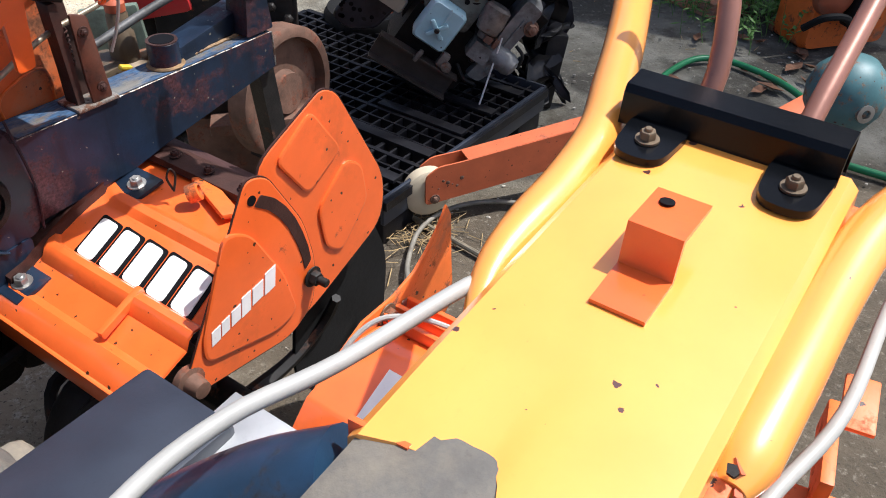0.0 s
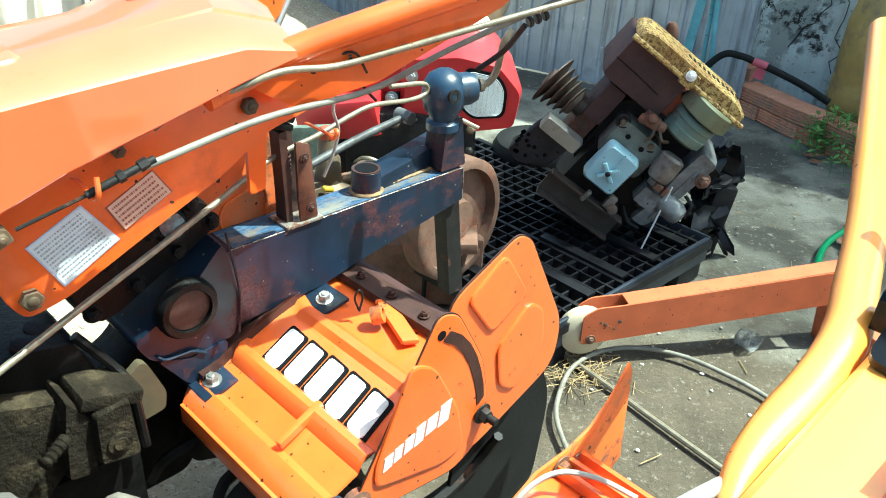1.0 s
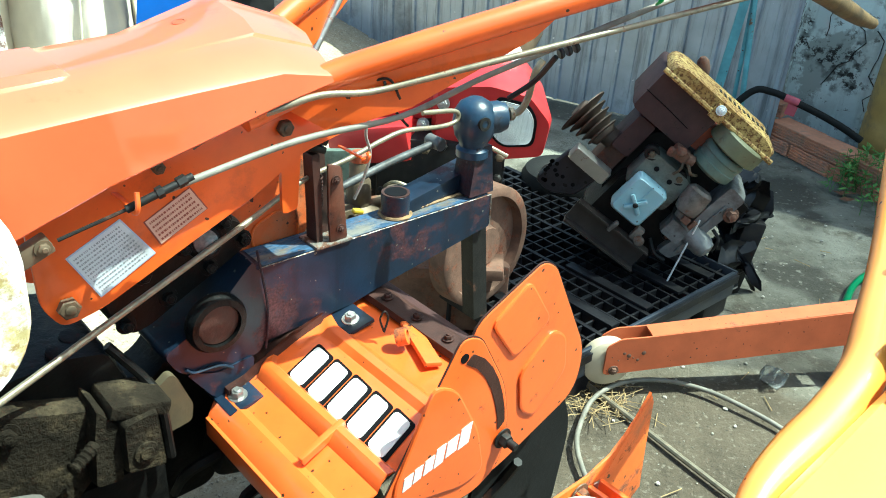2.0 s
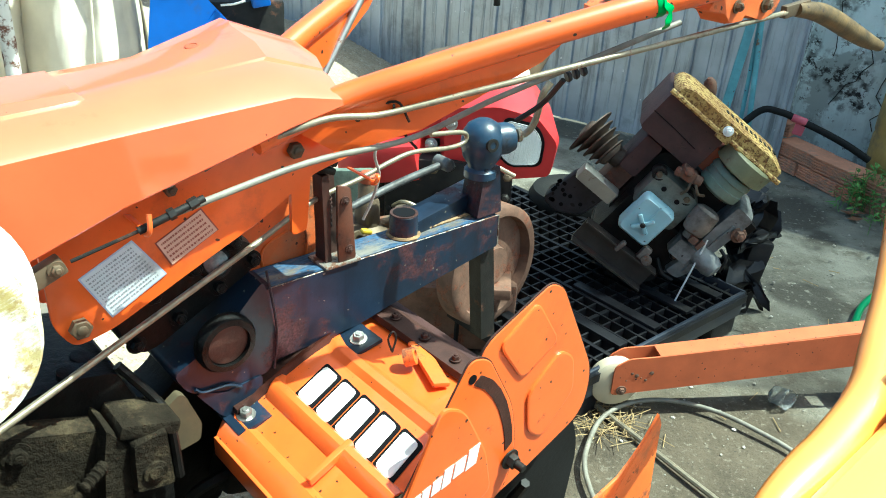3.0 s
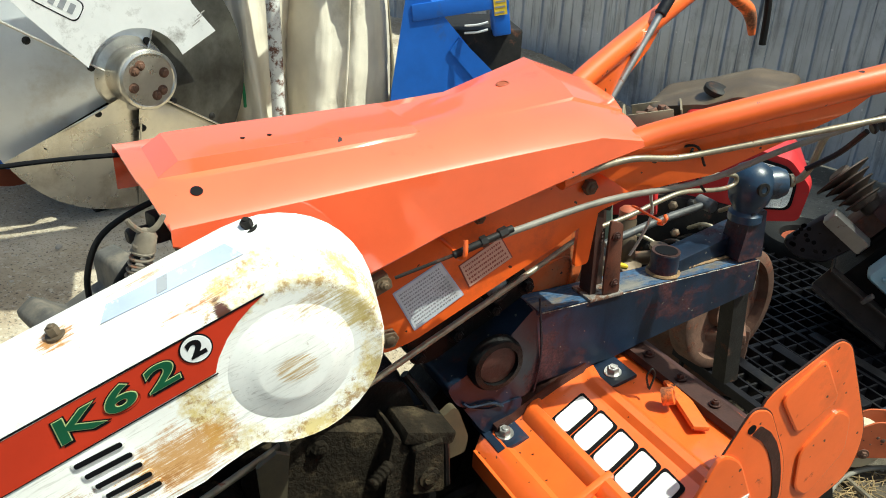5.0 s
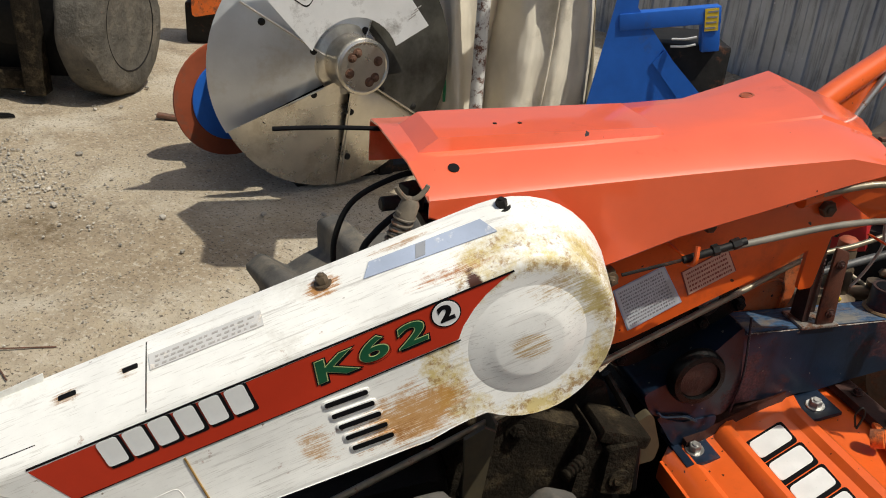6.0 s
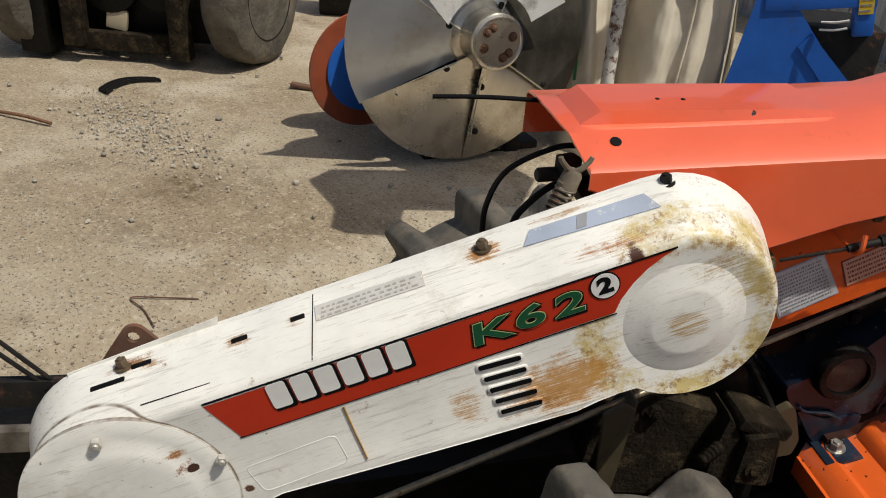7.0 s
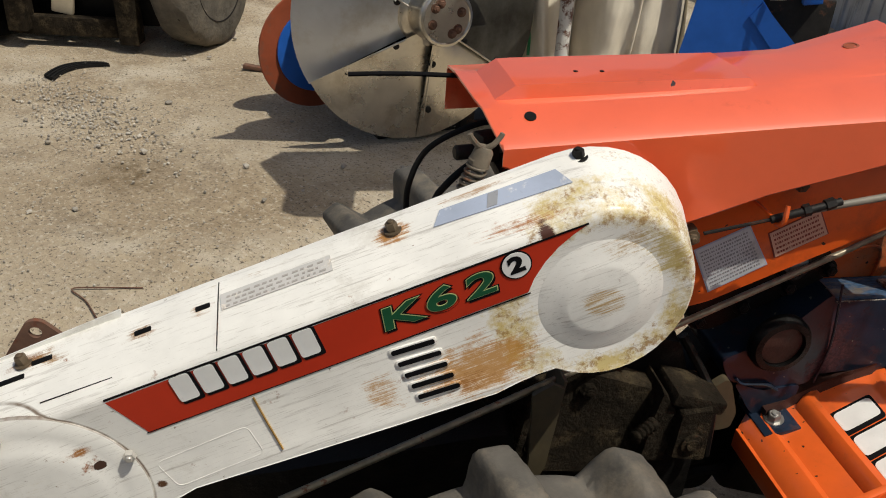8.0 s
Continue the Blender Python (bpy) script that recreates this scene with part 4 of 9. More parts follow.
        lettering(ch, x, z, 0.0315, GREEN_INK, 0.0075, "figure", wide=1.80, shear=0.10, bold=0.0006)
    bm = new_bm()
    lathe(bm, (-0.080, 0.0084, 0.781), (0, -1, 0), [(0.0140, 0), (0.0140, 0.0006)], 32)
    part("roundel_edge", bm, BLACK_INK, st)
    bm = new_bm()
    lathe(bm, (-0.080, 0.0080, 0.781), (0, -1, 0), [(0.0127, 0), (0.0127, 0.0006)], 32)
    part("roundel", bm, WHITE_INK, st)
    lettering("2", -0.080, 0.781, 0.0215, BLACK_INK, 0.0072, "figure", wide=1.25, bold=0.0010)
    # maker's mark: six plain white blocks on black drop edges
    for i in range(6):
        u = -0.3670 + i * 0.0210
        z = 0.6680 + (u + 0.369) * 0.381
        at = pose(u + 0.003, 0.0, z + 0.003, 0, -tilt, 0)
        bm = new_bm()
        prism(bm, fillet([(-0.0082, -0.0172), (0.0118, -0.0172), (0.0118, 0.0138), (-0.0082, 0.0138)], 0.002, 2), xz(0.0080, 0.0086))
        b = part("mark_backing", bm, BLACK_INK, st)
        b.matrix_local = at
        bm = new_bm()
        prism(bm, fillet([(-0.0092, -0.0138), (0.0088, -0.0138), (0.0092, 0.0138), (-0.0088, 0.0138)], 0.0035, 3), xz(0.0074, 0.0079))
        part("mark_block", bm, WHITE_INK, b)
    # louvre slots
    for i in range(5):
        bm = new_bm()
        x, z = -0.1665 + i * 0.0065, 0.7005 - i * 0.0128
        pts = fillet([(-0.020, -0.0026), (0.020, -0.0026), (0.020, 0.0026), (-0.020, 0.0026)], 0.0025, 4)
        w = radians(17)
        pts = [(x + a * math.cos(w) - b * math.sin(w), z + a * math.sin(w) + b * math.cos(w)) for a, b in pts]
        prism(bm, pts, xz(0.0072, 0.011))
        slot = part("louvre_slot", bm, BLACK_INK, cover)
        bm = new_bm()
        lip = [(x + a * math.cos(w) - b * math.sin(w), z + a * math.sin(w) + b * math.cos(w)) for a, b in fillet([(-0.0222, -0.0048), (0.0222, -0.0048), (0.0222, 0.0044), (-0.0222, 0.0044)], 0.0042, 4)]
        prism(bm, lip, xz(0.0077, 0.0112), rim=0.0016)
        part("slot_lip", bm, WHITE, slot)
    # pressed frame and seam in the flank
    bm = new_bm()
    w = radians(20)
    pts = fillet([(-0.3980, 0.5860), (-0.3150, 0.6225), (-0.3010, 0.5890), (-0.3800, 0.5550)], 0.007, 4)
    pipe(bm, [(a, 0.0093, b) for a, b in pts + pts[:1]], 0.0005, 6, round_path=False)
    part("pressed_bead", bm, WHITE, cover)
    # slots, bolts and labels on the sloping top
    def top_point(x, y):
        """Height of the sloping top at x and y."""
        grow = rings[-1][1]
        for (y0, g0), (y1, g1) in zip(rings[1:], rings[2:]):
            if y0 <= y <= y1:
                grow = g0 + (g1 - g0) * (y - y0) / (y1 - y0)
                break
        d = (c2 - c1).normalized()
        up = Vector((-d.y, d.x))
        a, b = c1 + up * (r1 + grow), c2 + up * (r2 + grow)
        if x < a.x:
            return c1.y + math.sqrt(max(0.0, (r1 + grow) ** 2 - (x - c1.x) ** 2))
        if x > b.x:
            return c2.y + math.sqrt(max(0.0, (r2 + grow) ** 2 - (x - c2.x) ** 2))
        return a.y + (b.y - a.y) * (x - a.x) / (b.x - a.x)
    bm = new_bm()
    pipe(bm, [(-0.3345, y, top_point(-0.3345, y) + 0.0002) for y in (0.074, 0.060, 0.045, 0.030, 0.018, 0.0120)], 0.0006, 6, round_path=False)
    part("seam", bm, DARK_IRON, cover)
    bm = new_bm()
    pipe(bm, [(-0.307, 0.0086, 0.655), (-0.296, 0.0086, 0.624), (-0.284, 0.0086, 0.592)], 0.0010, 6, round_path=False)
    part("seam", bm, RUST_RUN, cover)
    for x, y, ln in ((-0.348, 0.0555, 0.014), (-0.401, 0.054, 0.016), (-0.492, 0.062, 0.020), (-0.522, 0.0535, 0.034)):
        bm = new_bm()
        z = top_point(x, y)
        box(bm, (x, y, z - 0.0006), (ln, 0.0052, 0.0030), (25, -21, 0), 0.0022)
        part("adjusting_slot", bm, GREASE, cover)
    bm = new_bm()
    box(bm, (-0.456, 0.022, top_point(-0.456, 0.022) + 0.0004), (0.066, 0.0009, 0.0009), (25, -20, 0), 0)
    part("scored_line", bm, DARK_IRON, cover)
    for x, y, mat in ((-0.014, 0.070, DARK_IRON), (-0.180, 0.062, BRASS), (-0.509, 0.066, BRASS)):
        bm = new_bm()
        z = top_point(x, y) if x < -0.05 else 0.8525
        hexbolt(bm, (x, y, z - 0.001), (-0.3, -0.12, 1), 0.0056, 0.008)
        part("cover_bolt", bm, mat, cover)

    def decal(corners, lift):
        bm = new_bm()
        prism(bm, corners, lambda p, s: Vector((p[0], p[1], top_point(p[0], p[1]) + lift - 0.0006 * s)))
        return bm
    lab = part("top_label", decal([(-0.146, 0.049), (-0.139, 0.063), (-0.038, 0.061), (-0.027, 0.043)], 0.0016), BLUE_GREY, cover, "worn blue-grey label")
    part("label_patch", decal([(-0.100, 0.048), (-0.097, 0.061), (-0.088, 0.061), (-0.091, 0.048)], 0.0021), PRINT_GREY, lab)
    lab = part("top_label", decal([(-0.331, 0.045), (-0.333, 0.060), (-0.236, 0.059), (-0.234, 0.044)], 0.0014), PAPER, cover, "faded paper label with unreadable print")
    rng = random.Random(4)
    bm = new_bm()
    for r in range(3):
        u = -0.327
        while u < -0.245:
            w = rng.uniform(0.002, 0.006)
            y = 0.0560 - r * 0.0042
            prism(bm, [(u, y), (u + w, y), (u + w, y - 0.0016), (u, y - 0.0016)], lambda p, s: Vector((p[0], p[1], top_point(p[0], p[1]) + 0.0019 - 0.0004 * s)))
            u += w + rng.uniform(0.0015, 0.004)
    tagged(part("print", bm, FAINT_PRINT, lab), kind="stuff")
    bm = new_bm()
    prism(bm, [(-0.562, 0.634), (-0.423, 0.694), (-0.423, 0.709), (-0.565, 0.648)], xz(0.078, 0.080))
    part("lip", bm, WHITE, cover)
    # lifting tab behind the front pulley
    bm = new_bm()
    edge = fillet([(-0.500, 0.687), (-0.513, 0.686), (-0.556, 0.620), (-0.470, 0.650), (-0.484, 0.669)], 0.007, 3)
    eye = [(-0.5065 + 0.0060 * math.cos(w), 0.6735 + 0.0060 * math.sin(w)) for w in (math.pi / 2 - 2 * math.pi * i / 20 for i in range(20))]
    first = min(range(len(edge)), key=lambda i: (edge[i][0] - eye[0][0]) ** 2 + (edge[i][1] - eye[0][1]) ** 2)
    edge = edge[first:] + edge[:first]
    a0, b0 = Vector(edge[0]), Vector(eye[0])
    off = Vector((0.00002, 0.0))
    prism(bm, edge + [tuple(a0 + off), tuple(b0 + off)] + eye[1:] + [tuple(b0 - off)], xz(0.100, 0.105))
    part("lug_plate", bm, RUSTY, tiller, "rust-brown steel lug with a round hole")
    # dark angle-iron frame before the engine, past the cover's front end
    bm = new_bm()
    box(bm, (-0.700, 0.127, 0.592), (0.250, 0.012, 0.032), (0, 0, 0), 0.002)
    beam = part("front_beam", bm, DARK_IRON, tiller, "dark angle-iron front beam")
    for x in (-0.603, -0.596, -0.583):
        bm = new_bm()
        lathe(bm, (x, 0.1212, 0.597), (0, -1, 0), [(0.0022, 0), (0.0022, 0.0006)], 10)
        part("bolt_hole", bm, BLACK_INK, beam)
    bm = new_bm()
    box(bm, (-0.690, 0.127, 0.531), (0.270, 0.014, 0.028), (0, 0, 0), 0.002)
    part("lower_beam", bm, GREY_BROWN, tiller, "dusty lower front beam")
    bm = new_bm()
    box(bm, (-0.690, 0.112, 0.635), (0.050, 0.018, 0.085), (0, -4, 0), 0.003)
    part("beam_bracket", bm, GREASE, beam)
    for x0, x1, z1 in ((-0.597, -0.650, 0.676), (-0.610, -0.660, 0.668)):
        bm = new_bm()
        rod(bm, (x0, 0.125, 0.606), (x1, 0.118, z1), 0.0024, seg=8)
        part("stay_wire", bm, DARK_IRON, beam)
    # black filler added to darken the gap between the two beams
    bm = new_bm()
    box(bm, (-0.700, 0.190, 0.400), (0.220, 0.060, 0.230), (0, 0, 0), 0.01)
    part("bed_nose", bm, GREASE, tiller, "black block added behind the front beams")


RUST_RUN = surface("rust_run", (0.42, 0.24, 0.06), 0.8, var=0.4, scale=60, bump=0.2)
LIME_INK = surface("lime_ink", (0.45, 0.50, 0.22), 0.45, var=0.1, bump=0.0)
BLUE_GREY = surface("faded_blue_label", (0.40, 0.46, 0.58), 0.45, var=0.15, rust=0.3, rust_col=(0.5, 0.5, 0.5), bump=0.0)
PAPER = surface("faded_paper_label", (0.60, 0.59, 0.57), 0.6, var=0.12, rust=0.35, rust_col=(0.42, 0.38, 0.33), rust_scale=30, bump=0.0)
build_belt_cover()
def build_frame():
    """Side plate, handle tubes and webs."""
    bm = new_bm()
    poly = fillet([(0.132, 0.655), (0.150, 0.625), (0.192, 0.634), (0.300, 0.682), (0.378, 0.716), (0.452, 0.760), (0.56, 0.785), (0.60, 0.80), (0.47, 0.855), (0.30, 0.83), (0.13, 0.765)], 0.012, 4)
    prism(bm, poly, xz(0.150, 0.156), rim=0.0015)
    plate = part("side_plate", bm, FRAME_PAINT, tiller, "orange side plate with maintenance labels")
    bm = new_bm()
    prism(bm, [(x, z) for x, z in poly], xz(0.258, 0.264))
    part("side_plate", bm, FRAME_PAINT, tiller)
    # white instruction label
    def label(corners, mat, edge, ink, rows, name, text):
        bm = new_bm()
        prism(bm, corners, xz(0.1487, 0.1495))
        lab = part(name, bm, edge, plate, text)
        cx = sum(p[0] for p in corners) / 4
        cz = sum(p[1] for p in corners) / 4
        bm = new_bm()
        prism(bm, [(cx + (p[0] - cx) * 0.95, cz + (p[1] - cz) * 0.95) for p in corners], xz(0.1481, 0.1487))
        part("face", bm, mat, lab)
        rng = random.Random(len(name) + rows)
        a, b, c, d = [Vector((cx + (p[0] - cx) * 0.86, cz + (p[1] - cz) * 0.86)) for p in corners]
        bm = new_bm()
        for r in range(rows):
            v = (r + 0.5) / rows
            s, e = a.lerp(d, v), b.lerp(c, v)
            u = 0.0
            while u < 0.97:
                w = rng.uniform(0.012, 0.05)
                p0, p1 = s.lerp(e, u), s.lerp(e, min(0.99, u + w))
                hgt = (d - a) / rows * 0.20
                prism(bm, [tuple(p0 - hgt), tuple(p1 - hgt), tuple(p1 + hgt), tuple(p0 + hgt)], xz(0.1477, 0.1482))
                u += w + rng.uniform(0.012, 0.03)
        part("print", bm, ink, lab)
    label([(0.163, 0.705), (0.223, 0.734), (0.257, 0.683), (0.192, 0.649)], LABEL_WHITE, BLUE_GREY, PRINT_GREY, 11, "instruction_label", "white label with dense grey print")
    label([(0.247, 0.723), (0.303, 0.751), (0.322, 0.720), (0.263, 0.691)], LABEL_PINK, PRINT_RED, PRINT_RED, 5, "warning_label", "worn pinkish label with dark red print")
    for x, z, r in ((0.157, 0.650, 0.013), (0.423, 0.797, 0.011), (0.268, 0.783, 0.008)):
        bm = new_bm()
        hexbolt(bm, (x, 0.150, z), (0, -1, 0), r * 0.92, 0.009, washer=False)
        part("frame_bolt", bm, BRASS, plate)
    # rust-edged slit and clip tabs on the plate
    bm = new_bm()
    box(bm, (0.335, 0.149, 0.806), (0.055, 0.002, 0.006), (0, -24, 0), 0.001)
    part("slit", bm, RUSTY, plate)
    for x, z, s in ((0.222, 0.763, 1), (0.505, 0.755, -1)):
        bm = new_bm()
        box(bm, (x, 0.128, z), (0.008, 0.050, 0.0025), (0, 20, 0), 0.001)
        pipe(bm, [(x, 0.104, z - 0.004), (x, 0.097, z - 0.001), (x + 0.001, 0.094, z + 0.006), (x + 0.003, 0.098, z + 0.014 + 0.006 * s)], 0.0028, 8)
        part("cable_clip", bm, FRAME_PAINT, plate)
    # handle tubes
    for s, nm in ((1, "near"), (-1, "far")):
        yc = 0.205
        def Y(y):
            return y if s == 1 else 2 * yc - y
        path = [(0.36, Y(0.128), 0.825), (0.46, Y(0.122), 0.855), (0.56, Y(0.080), 0.888), (0.70, Y(0.020), 0.930), (0.83, Y(-0.036), 0.966), (0.98, Y(-0.10), 1.000), (1.10, Y(-0.145), 1.02)]
        bm = new_bm()
        pipe(bm, path, 0.0165, 16, 5)
        tube = part("handle_tube", bm, FRAME_PAINT, tiller, "orange steel handle tube")
        bm = new_bm()
        web = [(0.40, 0.835), (0.47, 0.790), (0.56, 0.815), (0.70, 0.895), (0.735, 0.930), (0.70, 0.930), (0.56, 0.888), (0.46, 0.855)]
        def place(p, d, f=path):
            x = p[0]
            for q0, q1 in zip(f, f[1:]):
                if q0[0] <= x <= q1[0]:
                    y = q0[1] + (q1[1] - q0[1]) * (x - q0[0]) / (q1[0] - q0[0])
                    break
            else:
                y = f[0][1]
            return Vector((x, y + (d - 0.5) * 0.005 + (0.006 if s == 1 else -0.006), p[1]))
        prism(bm, web, place)
        part("web", bm, FRAME_PAINT, tube)
        if s == 1:
            bm = new_bm()
            d = (Vector(path[4]) - Vector(path[3])).normalized()
            p = Vector((0.824, -0.034, 0.964))
            lathe(bm, p, d, [(0.0170, 0), (0.0174, 0.002), (0.0174, 0.010), (0.0170, 0.012)], 16)
            strip = [(0.836, -0.052, 0.936), (0.832, -0.056, 0.944), (0.834, -0.057, 0.956), (0.828, -0.054, 0.968), (0.826, -0.046, 0.985), (0.830, -0.040, 1.01), (0.826, -0.036, 1.05), (0.832, -0.034, 1.10)]
            left, right = [], []
            for i, q in enumerate(smooth_path(strip, 4)):
                w = 0.0058 + 0.0022 * math.sin(i * 1.3)
                left.append((q.x - w, q.y, q.z))
                right.append((q.x + w, q.y + 0.002 * math.cos(i * 0.9), q.z + 0.001))
            va = [[bm.verts.new((a, b + off, c)) for a, b, c in row] for off in (0.0, 0.0007) for row in (left, right)]
            for i in range(len(left) - 1):
                for r0, r1 in ((0, 1), (1, 3), (3, 2), (2, 0)):
                    bm.faces.new((va[r0][i], va[r1][i], va[r1][i + 1], va[r0][i + 1]))
            part("tape", bm, GREEN_TAPE, tube, "crumpled strip of green tape")
            # bolted plate with an upright strap behind the tube
            bm = new_bm()
            box(bm, (0.815, 0.008, 0.961), (0.060, 0.062, 0.005), (0, -14, -24), 0.0015)
            box(bm, (0.792, 0.024, 0.951), (0.022, 0.030, 0.014), (0, -14, -24), 0.002)
            plate_b = part("lever_bracket", bm, FLAKED, tube, "flaking orange bracket plate")
            bm = new_bm()
            pipe(bm, [(0.832, 0.020, 0.964), (0.848, 0.026, 0.982), (0.858, 0.030, 1.010), (0.862, 0.032, 1.08)], 0.010, 4)
            part("strap", bm, FLAKED, plate_b)
            bm = new_bm()
            hexbolt(bm, (0.8085, 0.0135, 0.964), (-0.2, 0, 1), 0.0085, 0.011)
            part("bracket_bolt", bm, BRASS, plate_b)
            # lever casting under the tube's bend
            bm = new_bm()
            prism(bm, fillet([(0.905, 0.955), (0.947, 0.947), (0.957, 0.939), (0.963, 0.932), (0.997, 0.931), (1.000, 0.938), (1.055, 0.929), (1.086, 0.940), (1.097, 0.962), (1.110, 1.000), (0.940, 0.992)], 0.004, 2), xz(-0.062, -0.020), rim=0.004)
            cast = part("lever_casting", bm, FLAKED, tube, "chipped orange lever casting")
            for x, z, r in ((1.050, 0.953, 0.008), (0.975, 0.955, 0.006)):
                bm = new_bm()
                hexbolt(bm, (x, -0.0625, z), (0, -1, 0), r, 0.007)
                part("casting_bolt", bm, BRASS, cast)
        else:
            bm = new_bm()
            box(bm, (1.01, 0.535, 0.975), (0.10, 0.045, 0.05), (0, -14, 20), 0.006)
            part("lever_bracket", bm, ORANGE_WORN, tube)
            bm = new_bm()
            pipe(bm, [(1.00, 0.54, 0.955), (1.046, 0.55, 0.930), (1.080, 0.55, 0.912), (1.098, 0.55, 0.890), (1.108, 0.55, 0.860)], lambda u: 0.007 + 0.006 * math.sin(math.pi * u), 10)
            part("brake_lever", bm, FLAKED, tube, "curved rust-orange hand lever")
            bm = new_bm()
            pipe(bm, [(1.128, 0.55, 1.02), (1.133, 0.551, 0.95), (1.138, 0.549, 0.90), (1.143, 0.55, 0.838)], 0.0068, 8)
            part("strap", bm, RUBBER, tube, "hanging black rubber strap")
    # stay rod with black sleeve under the far tube
    bm = new_bm()
    rod(bm, (0.575, 0.335, 0.800), (0.700, 0.365, 0.955), 0.0055, edge=0.001)
    st = part("stay_rod", bm, STEEL, tiller, "bright steel stay rod")
    bm = new_bm()
    rod(bm, (0.695, 0.364, 0.949), (0.735, 0.373, 0.998), 0.009, edge=0.002)
    part("sleeve", bm, BLACK_PLASTIC, st)
    bm = new_bm()
    box(bm, (0.515, 0.205, 0.79), (0.10, 0.10, 0.006), (0, -30, 0), 0.001)
    part("cross_plate", bm, FLAKED, tiller)
    bm = new_bm()
    prism(bm, fillet([(0.420, 0.770), (0.450, 0.780), (0.441, 0.686), (0.420, 0.684)], 0.005, 3), xz(0.152, 0.158))
    part("drop_tab", bm, FRAME_PAINT, tiller, "narrow orange tab hanging from the side plate")
    bm = new_bm()
    prism(bm, fillet([(0.39, 0.67), (0.46, 0.715), (0.552, 0.705), (0.546, 0.58), (0.52, 0.54), (0.42, 0.545)], 0.012, 3), xz(0.290, 0.295), rim=0.001)
    ip = part("inner_plate", bm, FLAKED, tiller, "rust-specked inner orange plate")
    bm = new_bm()
    pipe(bm, [(0.452, 0.2885, 0.565), (0.450, 0.2885, 0.590), (0.465, 0.2885, 0.606), (0.510, 0.2885, 0.618), (0.524, 0.2885, 0.604), (0.524, 0.2885, 0.56)], 0.0022, 6)
    part("pressed_bead", bm, ORANGE_WORN, ip)


build_frame()


def build_controls():
    """Shift and clutch rods, cables and the clevis."""
    bm = new_bm()
    pipe(bm, [(-0.293, 0.050, 0.483), (-0.056, 0.111, 0.536), (0.180, 0.173, 0.589), (0.417, 0.234, 0.642)], 0.0042, 10)
    pipe(bm, [(0.417, 0.234, 0.642), (0.512, 0.250, 0.672), (0.589, 0.250, 0.687), (0.65, 0.250, 0.703), (0.693, 0.250, 0.709), (0.762, 0.250, 0.702), (0.795, 0.250, 0.706), (0.790, 0.250, 0.722), (0.725, 0.252, 0.730)], 0.0038, 10)
    part("shift_rod", bm, ROD, tiller, "dull plated shift rod with a hooked end")
    bm = new_bm()
    pipe(bm, [(0.25, 0.100, 0.776), (0.41, 0.100, 0.798), (0.557, 0.095, 0.802), (0.66, 0.06, 0.845), (0.79, 0.00, 0.900), (0.90, -0.03, 0.935)], 0.0040, 10)
    c = part("clutch_cable", bm, CABLE_TAN, tiller, "dull grey sheathed clutch cable")
    bm = new_bm()
    pipe(bm, [(0.150, 0.115, 0.745), (0.215, 0.105, 0.764)], 0.0020, 8)
    part("inner_wire", bm, DARK_IRON, c)
    bm = new_bm()
    pipe(bm, [(0.215, 0.105, 0.764), (0.250, 0.100, 0.776), (0.285, 0.100, 0.785)], 0.0044, 10)
    lathe(bm, (0.246, 0.101, 0.775), (0.94, -0.1, 0.3), [(0.0065, 0), (0.0065, 0.007)], 6)
    lathe(bm, (0.268, 0.100, 0.781), (0.94, 0, 0.3), [(0.0062, 0), (0.0062, 0.010)], 6)
    part("adjuster", bm, DARK_IRON, c, "blackened threaded cable adjuster")
    bm = new_bm()
    box(bm, (0.118, 0.118, 0.735), (0.055, 0.014, 0.020), (0, -22, 0), 0.003)
    hexbolt(bm, (0.135, 0.111, 0.743), (0, -1, 0), 0.006, 0.004)
    part("clevis", bm, BRASS, c)
    bm = new_bm()
    pipe(bm, [(0.38, 0.115, 0.83), (0.44, 0.100, 0.845), (0.50, 0.090, 0.842), (0.56, 0.07, 0.852), (0.72, 0.00, 0.890), (0.90, -0.05, 0.920), (1.12, -0.06, 0.935)], 0.0040, 10)
    t = part("throttle_rod", bm, ROD, tiller, "long plated throttle rod")
    bm = new_bm()
    box(bm, (1.15, -0.058, 0.938), (0.07, 0.010, 0.018), (0, -4, 0), 0.002)
    part("rod_fork", bm, BRASS, t)
    bm = new_bm()
    pipe(bm, [(1.15, -0.059, 0.937), (1.21, -0.06, 0.930), (1.27, -0.06, 0.915), (1.35, -0.06, 0.889), (1.43, -0.06, 0.864), (1.49, -0.06, 0.848)], lambda u: 0.010 + 0.006 * math.sin(math.pi * min(1, u * 1.05)) ** 0.8, 14)
    part("hand_grip", bm, GRIP_BROWN, t, "worn brown-gold hand grip")
    bm = new_bm()
    for k in range(3):
        u = 0.735 + k * 0.009
        lathe(bm, (u, 0.012 - k * 0.004, 0.874 + k * 0.0035), (0.9, -0.35, 0.3), [(0.006, 0), (0.0075, 0.002), (0.006, 0.006)], 12)
    pipe(bm, [(0.74, 0.02, 0.868), (0.74, 0.05, 0.83), (0.725, 0.08, 0.80)], 0.0038, 8)
    part("cable_tie", bm, BLACK_PLASTIC, t)
    bm = new_bm()
    pipe(bm, [(0.52, 0.085, 0.852), (0.53, 0.095, 0.84), (0.545, 0.10, 0.815), (0.555, 0.098, 0.80), (0.57, 0.10, 0.785)], 0.0018, 6)
    pipe(bm, [(0.50, 0.12, 0.835), (0.525, 0.088, 0.855), (0.54, 0.08, 0.83)], 0.0016, 6)
    part("wire", bm, DARK_IRON, tiller)
    bm = new_bm()
